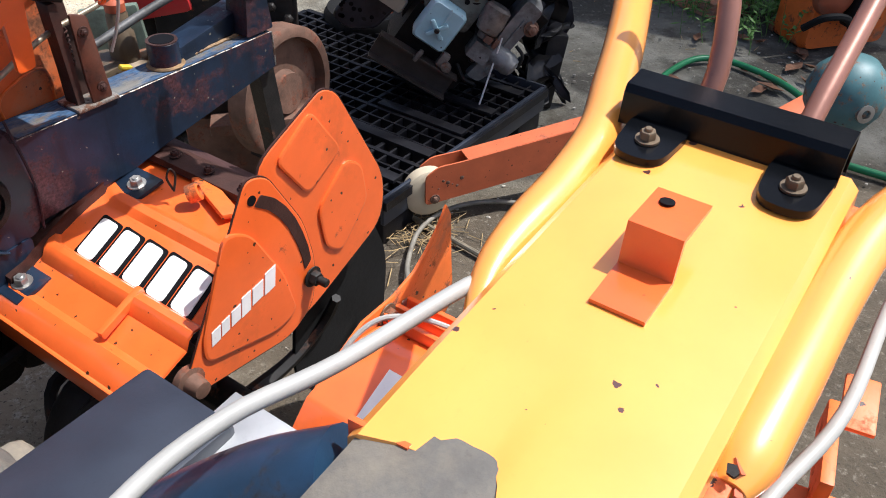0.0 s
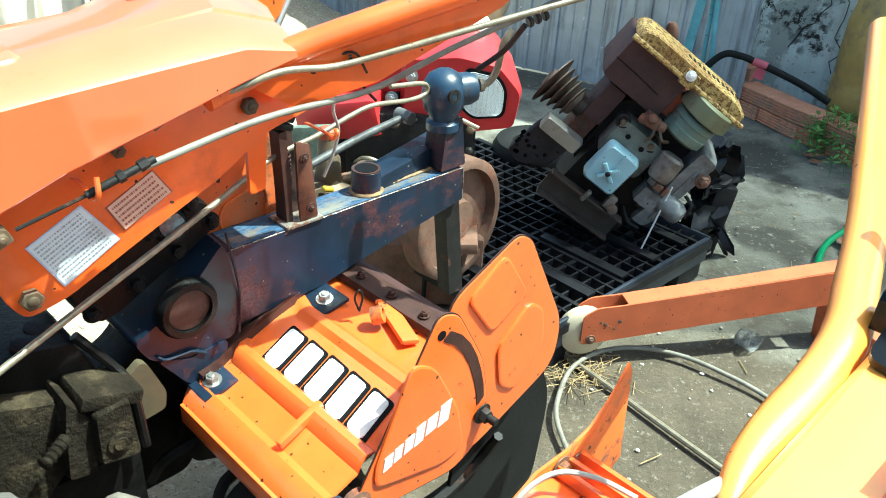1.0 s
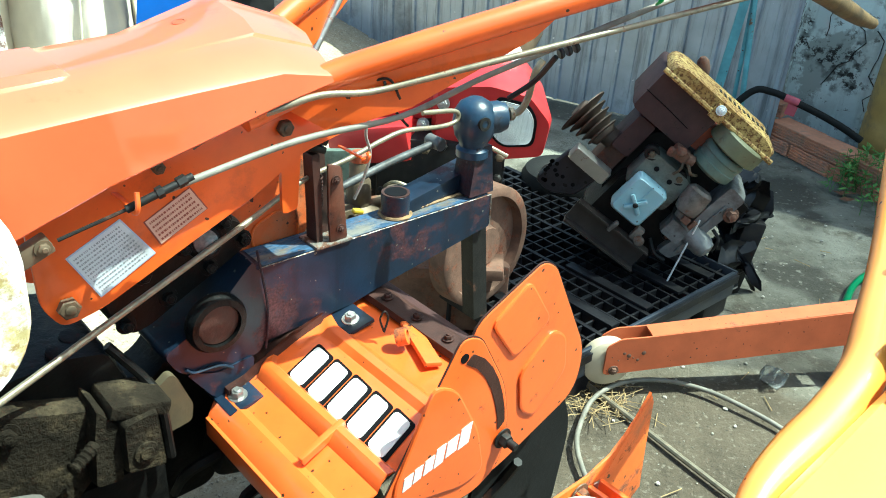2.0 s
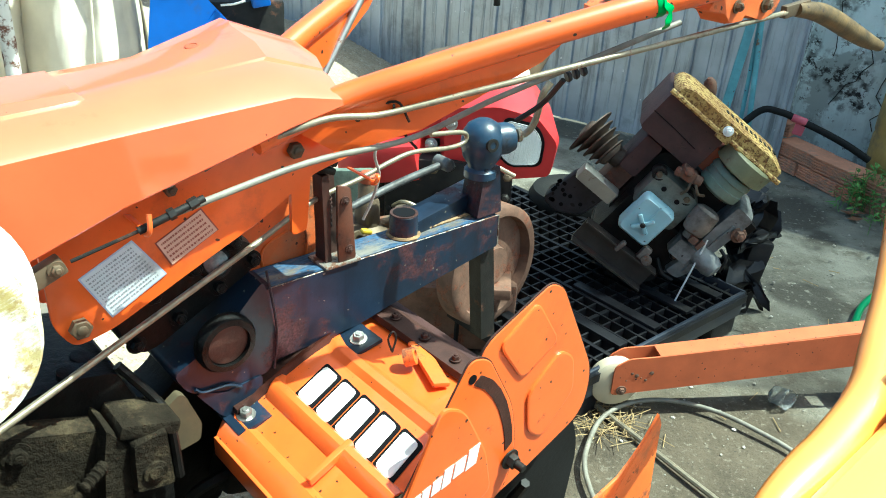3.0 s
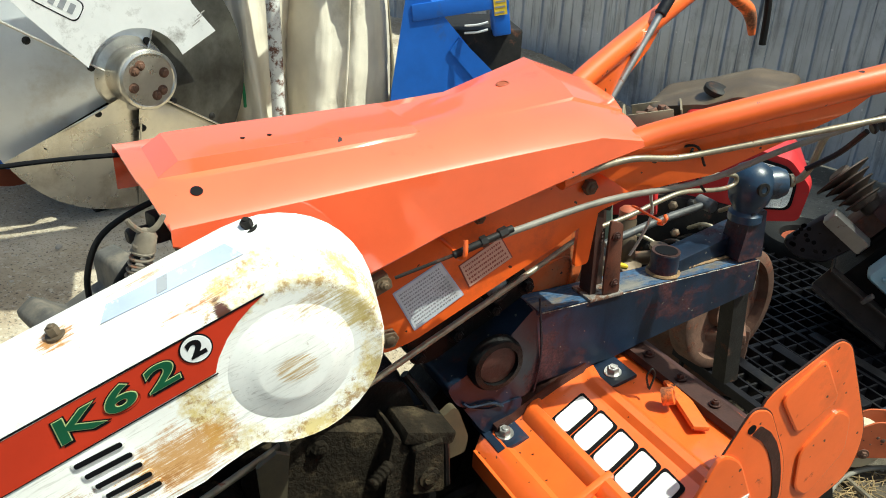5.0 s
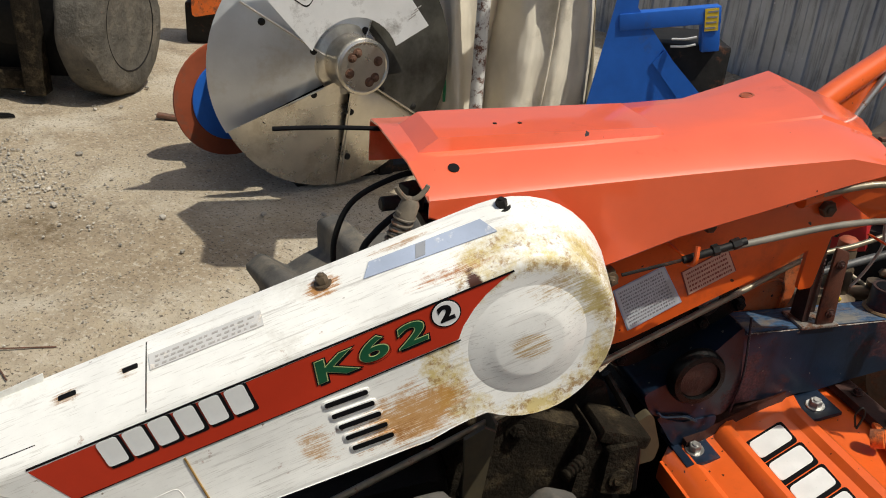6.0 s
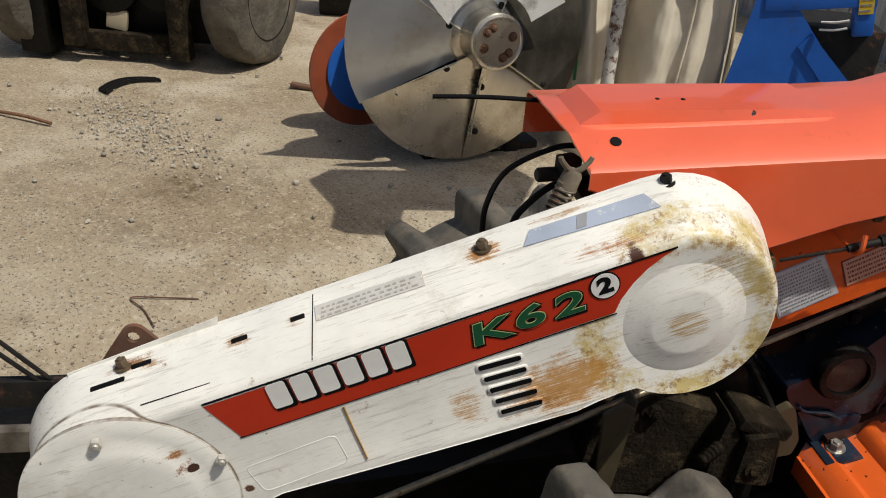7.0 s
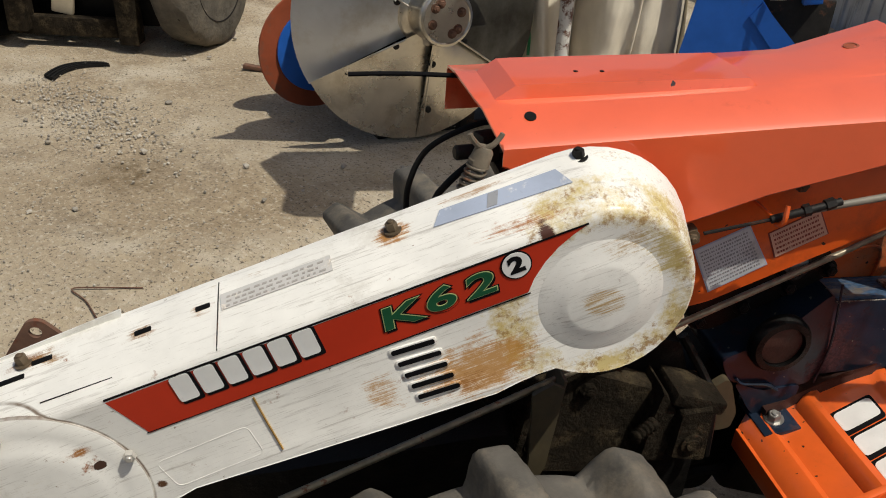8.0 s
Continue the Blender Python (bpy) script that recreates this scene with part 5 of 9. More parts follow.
    pipe(bm, [(0.585, 0.20, 0.80), (0.596, 0.21, 0.765), (0.592, 0.215, 0.735), (0.604, 0.22, 0.70), (0.598, 0.228, 0.66), (0.588, 0.235, 0.63)], 0.0022, 8)
    part("lead", bm, CABLE, tiller, "pale grey electric lead")
    bm = new_bm()
    pipe(bm, [(-0.03, 0.25, 0.818), (-0.067, 0.25, 0.816), (-0.119, 0.25, 0.789), (-0.140, 0.25, 0.747), (-0.142, 0.25, 0.700), (-0.138, 0.25, 0.62)], 0.0034, 10)
    pipe(bm, [(-0.04, 0.20, 0.80), (-0.077, 0.20, 0.794), (-0.108, 0.20, 0.767), (-0.121, 0.20, 0.74), (-0.13, 0.20, 0.66)], 0.0040, 10)
    part("black_cable", bm, RUBBER, tiller, "black rubber control cables")
    # spring and wing nut under the nose
    bm = new_bm()
    p0, p1 = Vector((-0.099, 0.092, 0.842)), Vector((-0.119, 0.097, 0.778))
    d = (p1 - p0).normalized()
    a = d.orthogonal().normalized()
    b = d.cross(a)
    pts = [p0.lerp(p1, i / 150) + (a * math.cos(i * 0.46) + b * math.sin(i * 0.46)) * 0.0092 for i in range(151)]
    pipe(bm, pts, 0.0016, 6, round_path=False)
    sp = part("tension_spring", bm, SPRING_TAN, tiller, "coil spring with a wing nut")
    bm = new_bm()
    lathe(bm, p0 - d * 0.014, d, [(0.006, 0), (0.009, 0.004), (0.010, 0.018)], 14)
    for s in (1, -1):
        c = p0 - d * 0.012
        pipe(bm, [c, c + Vector((0.007 * s, -0.001, 0.004)), c + Vector((0.013 * s, -0.001, 0.011)), c + Vector((0.015 * s, -0.001, 0.015))], lambda u: 0.0030 - 0.0006 * u, 8)
    part("wing_nut", bm, SPRING_TAN, sp)
    bm = new_bm()
    box(bm, (-0.070, 0.19, 0.815), (0.022, 0.020, 0.030), (0, 0, 20), 0.003)
    box(bm, (-0.03, 0.20, 0.79), (0.06, 0.10, 0.012), (0, 0, 0), 0.003)
    rod(bm, (-0.103, 0.190, 0.808), (-0.072, 0.195, 0.808), 0.008, edge=0.002)
    part("nose_bracket", bm, DARK_IRON, tiller)


build_controls()


def build_gearbox():
    """Dusty transmission under the belt cover, with chain case."""
    bm = new_bm()
    prism(bm, fillet([(0.03, 0.540), (0.095, 0.555), (0.157, 0.560), (0.205, 0.548), (0.232, 0.478), (0.235, 0.33), (0.03, 0.33)], 0.010, 3), xz(0.195, 0.36), rim=0.004)
    prism(bm, fillet([(-0.34, 0.480), (-0.10, 0.560), (0.05, 0.590), (0.05, 0.36), (-0.30, 0.36)], 0.02, 3), xz(0.17, 0.32), rim=0.004)
    box(bm, (0.10, 0.24, 0.30), (0.30, 0.14, 0.16), (0, 0, 0), 0.02)
    g = part("gearbox", bm, GREASE, tiller, "grimy black gearbox casting", smooth=30)
    bm = new_bm()
    prism(bm, fillet([(-0.02, 0.520), (0.055, 0.540), (0.171, 0.498), (0.172, 0.41), (0.12, 0.36), (-0.02, 0.38)], 0.008, 3), xz(0.165, 0.20), rim=0.004)
    part("dusty_cover", bm, DUSTY, g, "dust-caked side cover")
    bm = new_bm()
    prism(bm, fillet([(0.165, 0.515), (0.190, 0.478), (0.184, 0.395), (0.150, 0.40), (0.155, 0.47)], 0.006, 3), xz(0.142, 0.20), rim=0.004)
    box(bm, (0.213, 0.168, 0.492), (0.075, 0.065, 0.020), (0, 18, 0), 0.006)
    part("case_neck", bm, DUSTY, g)
    bm = new_bm()
    prism(bm, fillet([(0.187, 0.487), (0.230, 0.492), (0.234, 0.402), (0.184, 0.412)], 0.006, 3), xz(0.130, 0.175), rim=0.004)
    part("chain_case", bm, DUSTY, g, "dust-caked chain case end")
    bm = new_bm()
    pipe(bm, [(0.205, 0.200, 0.552), (0.240, 0.185, 0.495), (0.247, 0.165, 0.470), (0.246, 0.150, 0.395)], 0.006, 8)
    part("case_flange", bm, GREASE, g)
    bm = new_bm()
    lathe(bm, (0.209, 0.1295, 0.437), (0, -1, 0), [(0.0150, 0), (0.0145, 0.0025), (0.009, 0.003), (0.008, 0.005), (0.003, 0.0055), (0.0, 0.0045)], 20)
    part("drain_plug", bm, DUSTY, g)
    bm = new_bm()
    rod(bm, (0.155, 0.135, 0.472), (0.122, 0.115, 0.467), 0.008, 0.006, edge=0.001)
    for k in range(5):
        lathe(bm, (0.150 - k * 0.006, 0.132 - k * 0.0036, 0.4715 - k * 0.001), (-1, -0.6, -0.15), [(0.007, 0), (0.0095, 0.002), (0.007, 0.004)], 10)
    part("stud", bm, DUSTY, g)
    for x, y, z in ((0.075, 0.165, 0.507), (-0.06, 0.165, 0.49), (0.02, 0.165, 0.42)):
        bm = new_bm()
        hexbolt(bm, (x, y, z), (0, -1, 0), 0.011, 0.008)
        part("case_bolt", bm, DUSTY, g)
    for x, y, z in ((0.150, 0.205, 0.560), (0.175, 0.235, 0.556), (0.185, 0.21, 0.535)):
        bm = new_bm()
        lathe(bm, (x, y, z), (0.2, -0.3, 1), [(0.012, -0.004), (0.012, 0.003), (0.006, 0.004), (0.0, 0.003)], 12)
        part("core_plug", bm, GREASE, g)
    bm = new_bm()
    prism(bm, fillet([(0.243, 0.480), (0.266, 0.497), (0.274, 0.490), (0.292, 0.440), (0.288, 0.415), (0.254, 0.410)], 0.006, 3), xz(0.175, 0.188))
    part("rim_flange", bm, FENDER_TAN, g, "tan dust-stained flange")
    # black block added so that the gap behind the gearbox stays dark
    bm = new_bm()
    prism(bm, fillet([(0.245, 0.400), (0.295, 0.420), (0.345, 0.485), (0.378, 0.39), (0.400, 0.25), (0.360, 0.17), (0.225, 0.17), (0.225, 0.44)], 0.02, 4), xz(0.295, 0.37), rim=0.006)
    part("rear_case", bm, GREASE, g, "black block added behind the gearbox gap")
    bm = new_bm()
    prism(bm, [(-0.016, 0.556), (0.006, 0.570), (0.020, 0.562), (0.010, 0.45), (-0.008, 0.40)], xz(0.10, 0.106))
    box(bm, (0.012, 0.13, 0.50), (0.004, 0.05, 0.14), (0, 8, 0), 0.001)
    part("fender_strip", bm, FENDER_TAN, g)
    bm = new_bm()
    prism(bm, fillet([(-0.56, 0.46), (-0.30, 0.47), (-0.02, 0.50), (-0.02, 0.34), (-0.20, 0.22), (-0.40, 0.20), (-0.58, 0.30)], 0.03, 3), xz(0.11, 0.30), rim=0.006)
    part("engine_bed", bm, GREASE, g, "black engine bed under the belt cover")
    # top cover, filler and bolts
    bm = new_bm()
    prism(bm, fillet([(0.219, 0.586), (0.229, 0.548), (0.249, 0.526), (0.273, 0.531), (0.339, 0.563), (0.400, 0.595), (0.424, 0.611), (0.412, 0.641), (0.385, 0.657), (0.325, 0.637), (0.260, 0.606)], 0.008, 3), xz(0.240, 0.33), rim=0.003)
    tc = part("top_cover", bm, GREASE, g, "oily black bolted cover")
    for x, z in ((0.244, 0.545), (0.301, 0.565), (0.359, 0.591), (0.328, 0.628), (0.384, 0.650), (0.410, 0.616), (0.272, 0.606)):
        bm = new_bm()
        hexbolt(bm, (x, 0.2405, z), (-0.05, -1, 0.15), 0.0085, 0.010)
        part("cover_bolt", bm, GREASE, tc)
    bm = new_bm()
    lathe(bm, (0.354, 0.241, 0.629), (-0.1, -1, 0.35), [(0.024, 0), (0.024, 0.008), (0.020, 0.012), (0.017, 0.012), (0.0, 0.012)], 24)
    gl = part("gauge_rim", bm, GREASE, tc)
    bm = new_bm()
    lathe(bm, (0.353, 0.2285, 0.633), (-0.1, -1, 0.35), [(0.0165, 0), (0.0160, 0.0015), (0.0, 0.002)], 22)
    part("gauge_glass", bm, GAUGE_GLASS, gl, "cloudy oil gauge glass")


build_gearbox()


def lug_wheel(m, first, name="drive_wheel"):
    """Farm tyre with broad rounded cleats moulded in herringbone, on a dished rim."""
    n, seg = 13, 312
    half = [(0.070 * math.sin(math.pi / 2 * i / 14), 0.246 - 0.016 * (i / 14) ** 6, 1.0 - 0.75 * (i / 14) ** 10) for i in range(15)] + [(0.0715, 0.218, 0.06), (0.070, 0.200, 0.0), (0.064, 0.165, 0.0)]
    rings = [(-y, r, k) for y, r, k in reversed(half[1:])] + half

    def step(v, lo, hi):
        u = min(1.0, max(0.0, (v - lo) / (hi - lo)))
        return u * u * (3 - 2 * u)

    def lug(a, y):
        ph = n * (a - first - radians(60) * (0.062 - y))
        return step(math.cos(ph), -0.05, 0.85) * (0.84 + 0.16 * step(y, -0.05, 0.03))
    bm = new_bm()
    grid = []
    for y, r, k in rings:
        row = []
        for i in range(seg):
            a = 2 * math.pi * i / seg
            rr = r + k * 0.047 * lug(a, y) + 0.0008 * noise.noise((math.cos(a) * 9, math.sin(a) * 9, y * 30)) * k
            row.append(bm.verts.new((rr * math.sin(a), y, rr * math.cos(a))))
        grid.append(row)
    for r0, r1 in zip(grid, grid[1:]):
        for i in range(seg):
            q = (i + 1) % seg
            bm.faces.new((r0[i], r0[q], r1[q], r1[i]))
    w = part(name, bm, TYRE_DUST, tiller, "dusty grey tyre with broad rounded lugs", smooth=50)
    w.matrix_local = m
    bm = new_bm()
    lathe(bm, (0, -0.04, 0), (0, 1, 0), [(0.02, -0.03), (0.05, -0.03), (0.055, 0.0), (0.13, 0.01), (0.160, -0.01), (0.166, -0.02), (0.166, 0.10)], 32)
    part("rim", bm, TAN, w)
    return w


lug_wheel(pose(-0.055, -0.068, 0.300), radians(-6.5))
lug_wheel(pose(-0.016, 0.56, 0.322), radians(-16))


def build_hitch():
    """Blue rear case with its long arm, pivot post and ball."""
    bm = new_bm()
    prism(bm, fillet([(0.272, 0.500), (0.340, 0.532), (0.410, 0.600), (0.428, 0.50), (0.415, 0.450), (0.340, 0.440), (0.290, 0.465)], 0.012, 3), xz(0.210, 0.330), rim=0.002)
    case = part("rear_case", bm, BLUE_STEEL, tiller, "dark blue steel rear drive case")
    bm = new_bm()
    lathe(bm, (0.347, 0.212, 0.526), (0, -1, 0), [(0.042, 0), (0.042, 0.010), (0.038, 0.017), (0.030, 0.018), (0.030, 0.012), (0.0, 0.011)], 36)
    cap = part("bearing_cap", bm, GREASE, case, "round oily bearing cap")
    bm = new_bm()
    lathe(bm, (0.347, 0.2015, 0.526), (0, -1, 0), [(0.0285, 0), (0.028, 0.002), (0.0, 0.0025)], 32)
    part("cap_face", bm, RUST_PIN, cap)
    bm = new_bm()
    prism(bm, fillet([(0.300, 0.462), (0.345, 0.446), (0.40, 0.452), (0.395, 0.41), (0.372, 0.385), (0.335, 0.41)], 0.008, 3), xz(0.2075, 0.214))
    part("foot_plate", bm, BLUE_STEEL, case)
    bm = new_bm()
    pipe(bm, [(0.300, 0.2068, 0.470), (0.312, 0.2062, 0.461), (0.345, 0.2062, 0.458), (0.366, 0.2062, 0.446)], 0.0024, 6)
    part("weld_bead", bm, BLUE_STEEL, case)
    bm = new_bm()
    pipe(bm, [(0.412, 0.207, 0.612), (0.424, 0.207, 0.52), (0.418, 0.207, 0.455)], 0.0018, 6)
    part("weld_bead", bm, BLUE_STEEL, case)
    # box-section arm, deeper at its root
    bm = new_bm()
    arm = [(0.418, 0.572), (0.415, 0.452), (0.575, 0.458), (0.64, 0.472), (0.866, 0.512), (0.864, 0.570)]
    prism(bm, arm, xz(0.226, 0.285), rim=0.0015)
    a = part("hitch_arm", bm, BLUE_STEEL, tiller, "dark blue box-section arm with worn bare edges")
    bm = new_bm()
    pipe(bm, [(0.428 + 0.435 * i / 30, 0.2272 + 0.0006 * noise.noise((i * 0.8, 1, 0)), 0.5713 + 0.0005 * noise.noise((i * 0.8, 4, 0)) - 0.0015 * i / 30) for i in range(31)], lambda u: 0.0011 + 0.0008 * noise.noise((u * 22, 0, 3)), 6, round_path=False)
    part("worn_edge", bm, WORN_EDGE, a, "edge worn to bare steel")
    bm = new_bm()
    prism(bm, [(0.432, 0.2295), (0.858, 0.2295), (0.858, 0.2825), (0.432, 0.2825)], lambda p, s: Vector((p[0], p[1], 0.5724 - (p[0] - 0.418) * 0.0045 + 0.0006 * (1 - s))))
    part("worn_top", bm, WORN_TOP, a, "top face worn through to grey steel")
    bm = new_bm()
    pipe(bm, [(0.864, 0.2262, 0.570), (0.866, 0.2262, 0.540), (0.866, 0.2262, 0.514)], 0.0014, 6, round_path=False)
    part("worn_edge", bm, WORN_EDGE, a)
    bm = new_bm()
    box(bm, (0.78, 0.275, 0.588), (0.17, 0.045, 0.030), (0, -7, 6), 0.003)
    part("upper_bar", bm, BLUE_STEEL, a)
    bm = new_bm()
    prism(bm, fillet([(0.815, 0.575), (0.87, 0.575), (0.858, 0.66), (0.825, 0.66)], 0.003, 2), xz(0.228, 0.272))
    part("post_box", bm, BLUE_STEEL, a)
    bm = new_bm()
    lathe(bm, (0.835, 0.25, 0.640), (0, 0, 1), [(0.027, 0), (0.027, 0.012), (0.022, 0.017), (0.023, 0.022), (0.031, 0.034), (0.036, 0.054), (0.034, 0.074), (0.026, 0.088), (0.013, 0.096), (0.0, 0.098)], 32)
    lathe(bm, (0.835, 0.25, 0.700), (0.85, -0.45, 0.1), [(0.026, 0), (0.026, 0.040), (0.021, 0.052), (0.016, 0.054)], 22)
    ball = part("pivot_head", bm, BLUE_BALL, a, "rounded blue pivot head")
    bm = new_bm()
    lathe(bm, (0.825, 0.217, 0.704), (-0.1, -1, 0.05), [(0.011, -0.004), (0.011, 0.002), (0.006, 0.002), (0.005, -0.002), (0.0, -0.002)], 18)
    part("plug", bm, DARK_IRON, ball)
    bm = new_bm()
    pipe(bm, [(0.882, 0.226, 0.708), (0.898, 0.215, 0.712), (0.905, 0.205, 0.735), (0.905, 0.195, 0.78), (0.915, 0.19, 0.80)], 0.0058, 8)
    lathe(bm, (0.886, 0.223, 0.708), (0.85, -0.45, 0.1), [(0.011, 0), (0.011, 0.006), (0.007, 0.009)], 10)
    part("bent_lever", bm, ROD, ball)
    bm = new_bm()
    lathe(bm, (0.682, 0.256, 0.565), (0, 0, 1), [(0.0225, 0), (0.0225, 0.043), (0.0215, 0.044)], 28)
    ring = part("socket_tube", bm, BLUE_STEEL, a, "short open blue socket tube")
    bm = new_bm()
    lathe(bm, (0.682, 0.256, 0.6085), (0, 0, 1), [(0.0222, 0), (0.0222, 0.0016), (0.0180, 0.0016), (0.0175, 0.0012)], 28)
    part("rusty_mouth", bm, RUST_PIN, ring)
    bm = new_bm()
    lathe(bm, (0.682, 0.256, 0.6094), (0, 0, 1), [(0.0176, 0), (0.0176, 0.0012)], 24)
    part("bore", bm, BLACK_INK, ring)
    bm = new_bm()
    pipe(bm, [(0.682 + 0.0245 * math.cos(i * 0.35), 0.256 + 0.0245 * math.sin(i * 0.35), 0.5735 + 0.0012 * noise.noise((i * 0.9, 0, 1))) for i in range(19)], lambda u: 0.0032 + 0.0014 * noise.noise((u * 16, 2, 0)), 6, round_path=False)
    pipe(bm, [(0.705 + 0.115 * i / 22, 0.249 + 0.0022 * noise.noise((i * 0.8, 3, 0)) + 0.004 * i / 22, 0.5735) for i in range(23)], lambda u: 0.0030 + 0.0014 * noise.noise((u * 20, 5, 0)), 6, round_path=False)
    part("weld_bead", bm, RUST_TAN, a, "rust-tan weld bead")
    bm = new_bm()
    pipe(bm, [(0.62, 0.33, 0.600), (0.72, 0.32, 0.628), (0.80, 0.30, 0.652)], 0.0065, 10, 4)
    rod(bm, (0.80, 0.285, 0.652), (0.80, 0.32, 0.652), 0.011, edge=0.002)
    part("link_bar", bm, IRON_GREY, a)
    # gauge post under the arm's end
    bm = new_bm()
    prism(bm, [(0.838, 0.515), (0.870, 0.515), (0.895, 0.315), (0.862, 0.315)], xz(0.238, 0.268))
    part("gauge_post", bm, DARK_IRON, a, "grey steel post under the arm")
    # rusty lever of two plates in its slot
    bm = new_bm()
    prism(bm, fillet([(0.537, 0.698), (0.560, 0.690), (0.567, 0.610), (0.570, 0.577), (0.556, 0.568), (0.541, 0.572), (0.538, 0.610)], 0.005, 3), xz(0.226, 0.230), rim=0.001)
    lv = part("pin_lever", bm, RUST_LEVER, a, "rust-brown height adjusting lever")
    bm = new_bm()
    prism(bm, fillet([(0.520, 0.716), (0.552, 0.712), (0.560, 0.620), (0.563, 0.574), (0.524, 0.572), (0.524, 0.62)], 0.005, 3), xz(0.258, 0.263), rim=0.001)
    prism(bm, fillet([(0.518, 0.712), (0.530, 0.712), (0.534, 0.575), (0.524, 0.574)], 0.003, 2), xz(0.236, 0.259))
    part("rear_plate", bm, RUST_PIN, lv)
    bm = new_bm()
    box(bm, (0.546, 0.246, 0.5745), (0.062, 0.048, 0.005), (0, 0, 0), 0.002)
    part("base_plate", bm, WORN_EDGE, lv)
    bm = new_bm()
    box(bm, (0.520, 0.246, 0.722), (0.040, 0.030, 0.010), (0, 20, 0), 0.003)
    box(bm, (0.535, 0.240, 0.734), (0.018, 0.020, 0.020), (0, 30, 10), 0.004)
    part("lever_head", bm, GREASE, lv)
    for x, z in ((0.549, 0.672), (0.557, 0.595)):
        bm = new_bm()
        hexbolt(bm, (x, 0.2255, z), (0, -1, 0), 0.005, 0.003)
        part("lever_pin", bm, RUST_PIN, lv)
    bm = new_bm()
    pts = [Vector((0.534 + 0.006 * math.cos(i * 0.5), 0.2460 + 0.006 * math.sin(i * 0.5), 0.625 + 0.050 * i / 90)) for i in range(91)]
    pipe(bm, pts, 0.0012, 5, round_path=False)
    part("lever_spring", bm, RUST_PIN, lv)
    # hydraulic or fuel valve body behind the arm
    bm = new_bm()
    lathe(bm, (0.60, 0.36, 0.52), (0, 0, 1), [(0.035, 0), (0.035, 0.05), (0.022, 0.06), (0.020, 0.10), (0.016, 0.105), (0.016, 0.13), (0.013, 0.135), (0.013, 0.145)], 18)
    box(bm, (0.56, 0.37, 0.545), (0.10, 0.07, 0.08), (0, 0, 10), 0.012)
    rod(bm, (0.60, 0.36, 0.575), (0.66, 0.345, 0.575), 0.012, edge=0.002)
    lathe(bm, (0.665, 0.343, 0.545), (0, 0, 1), [(0.012, 0), (0.012, 0.04), (0.016, 0.045), (0.016, 0.052)], 14)
    v = part("valve_body", bm, BRASS, tiller, "olive-brown greasy valve body")
    v.matrix_local = pose(0.088, 0, -0.03)
    bm = new_bm()
    box(bm, (0.575, 0.328, 0.583), (0.020, 0.010, 0.008), (10, 20, 0), 0.003)
    part("yellow_clip", bm, STICKER_YELLOW, v)
    bm = new_bm()
    lathe(bm, (0.60, 0.36, 0.655), (0, 0, 1), [(0.015, 0), (0.015, 0.012), (0.011, 0.016), (0.0, 0.018)], 14)
    part("red_cap", bm, RED_OXIDE, v)


build_hitch()


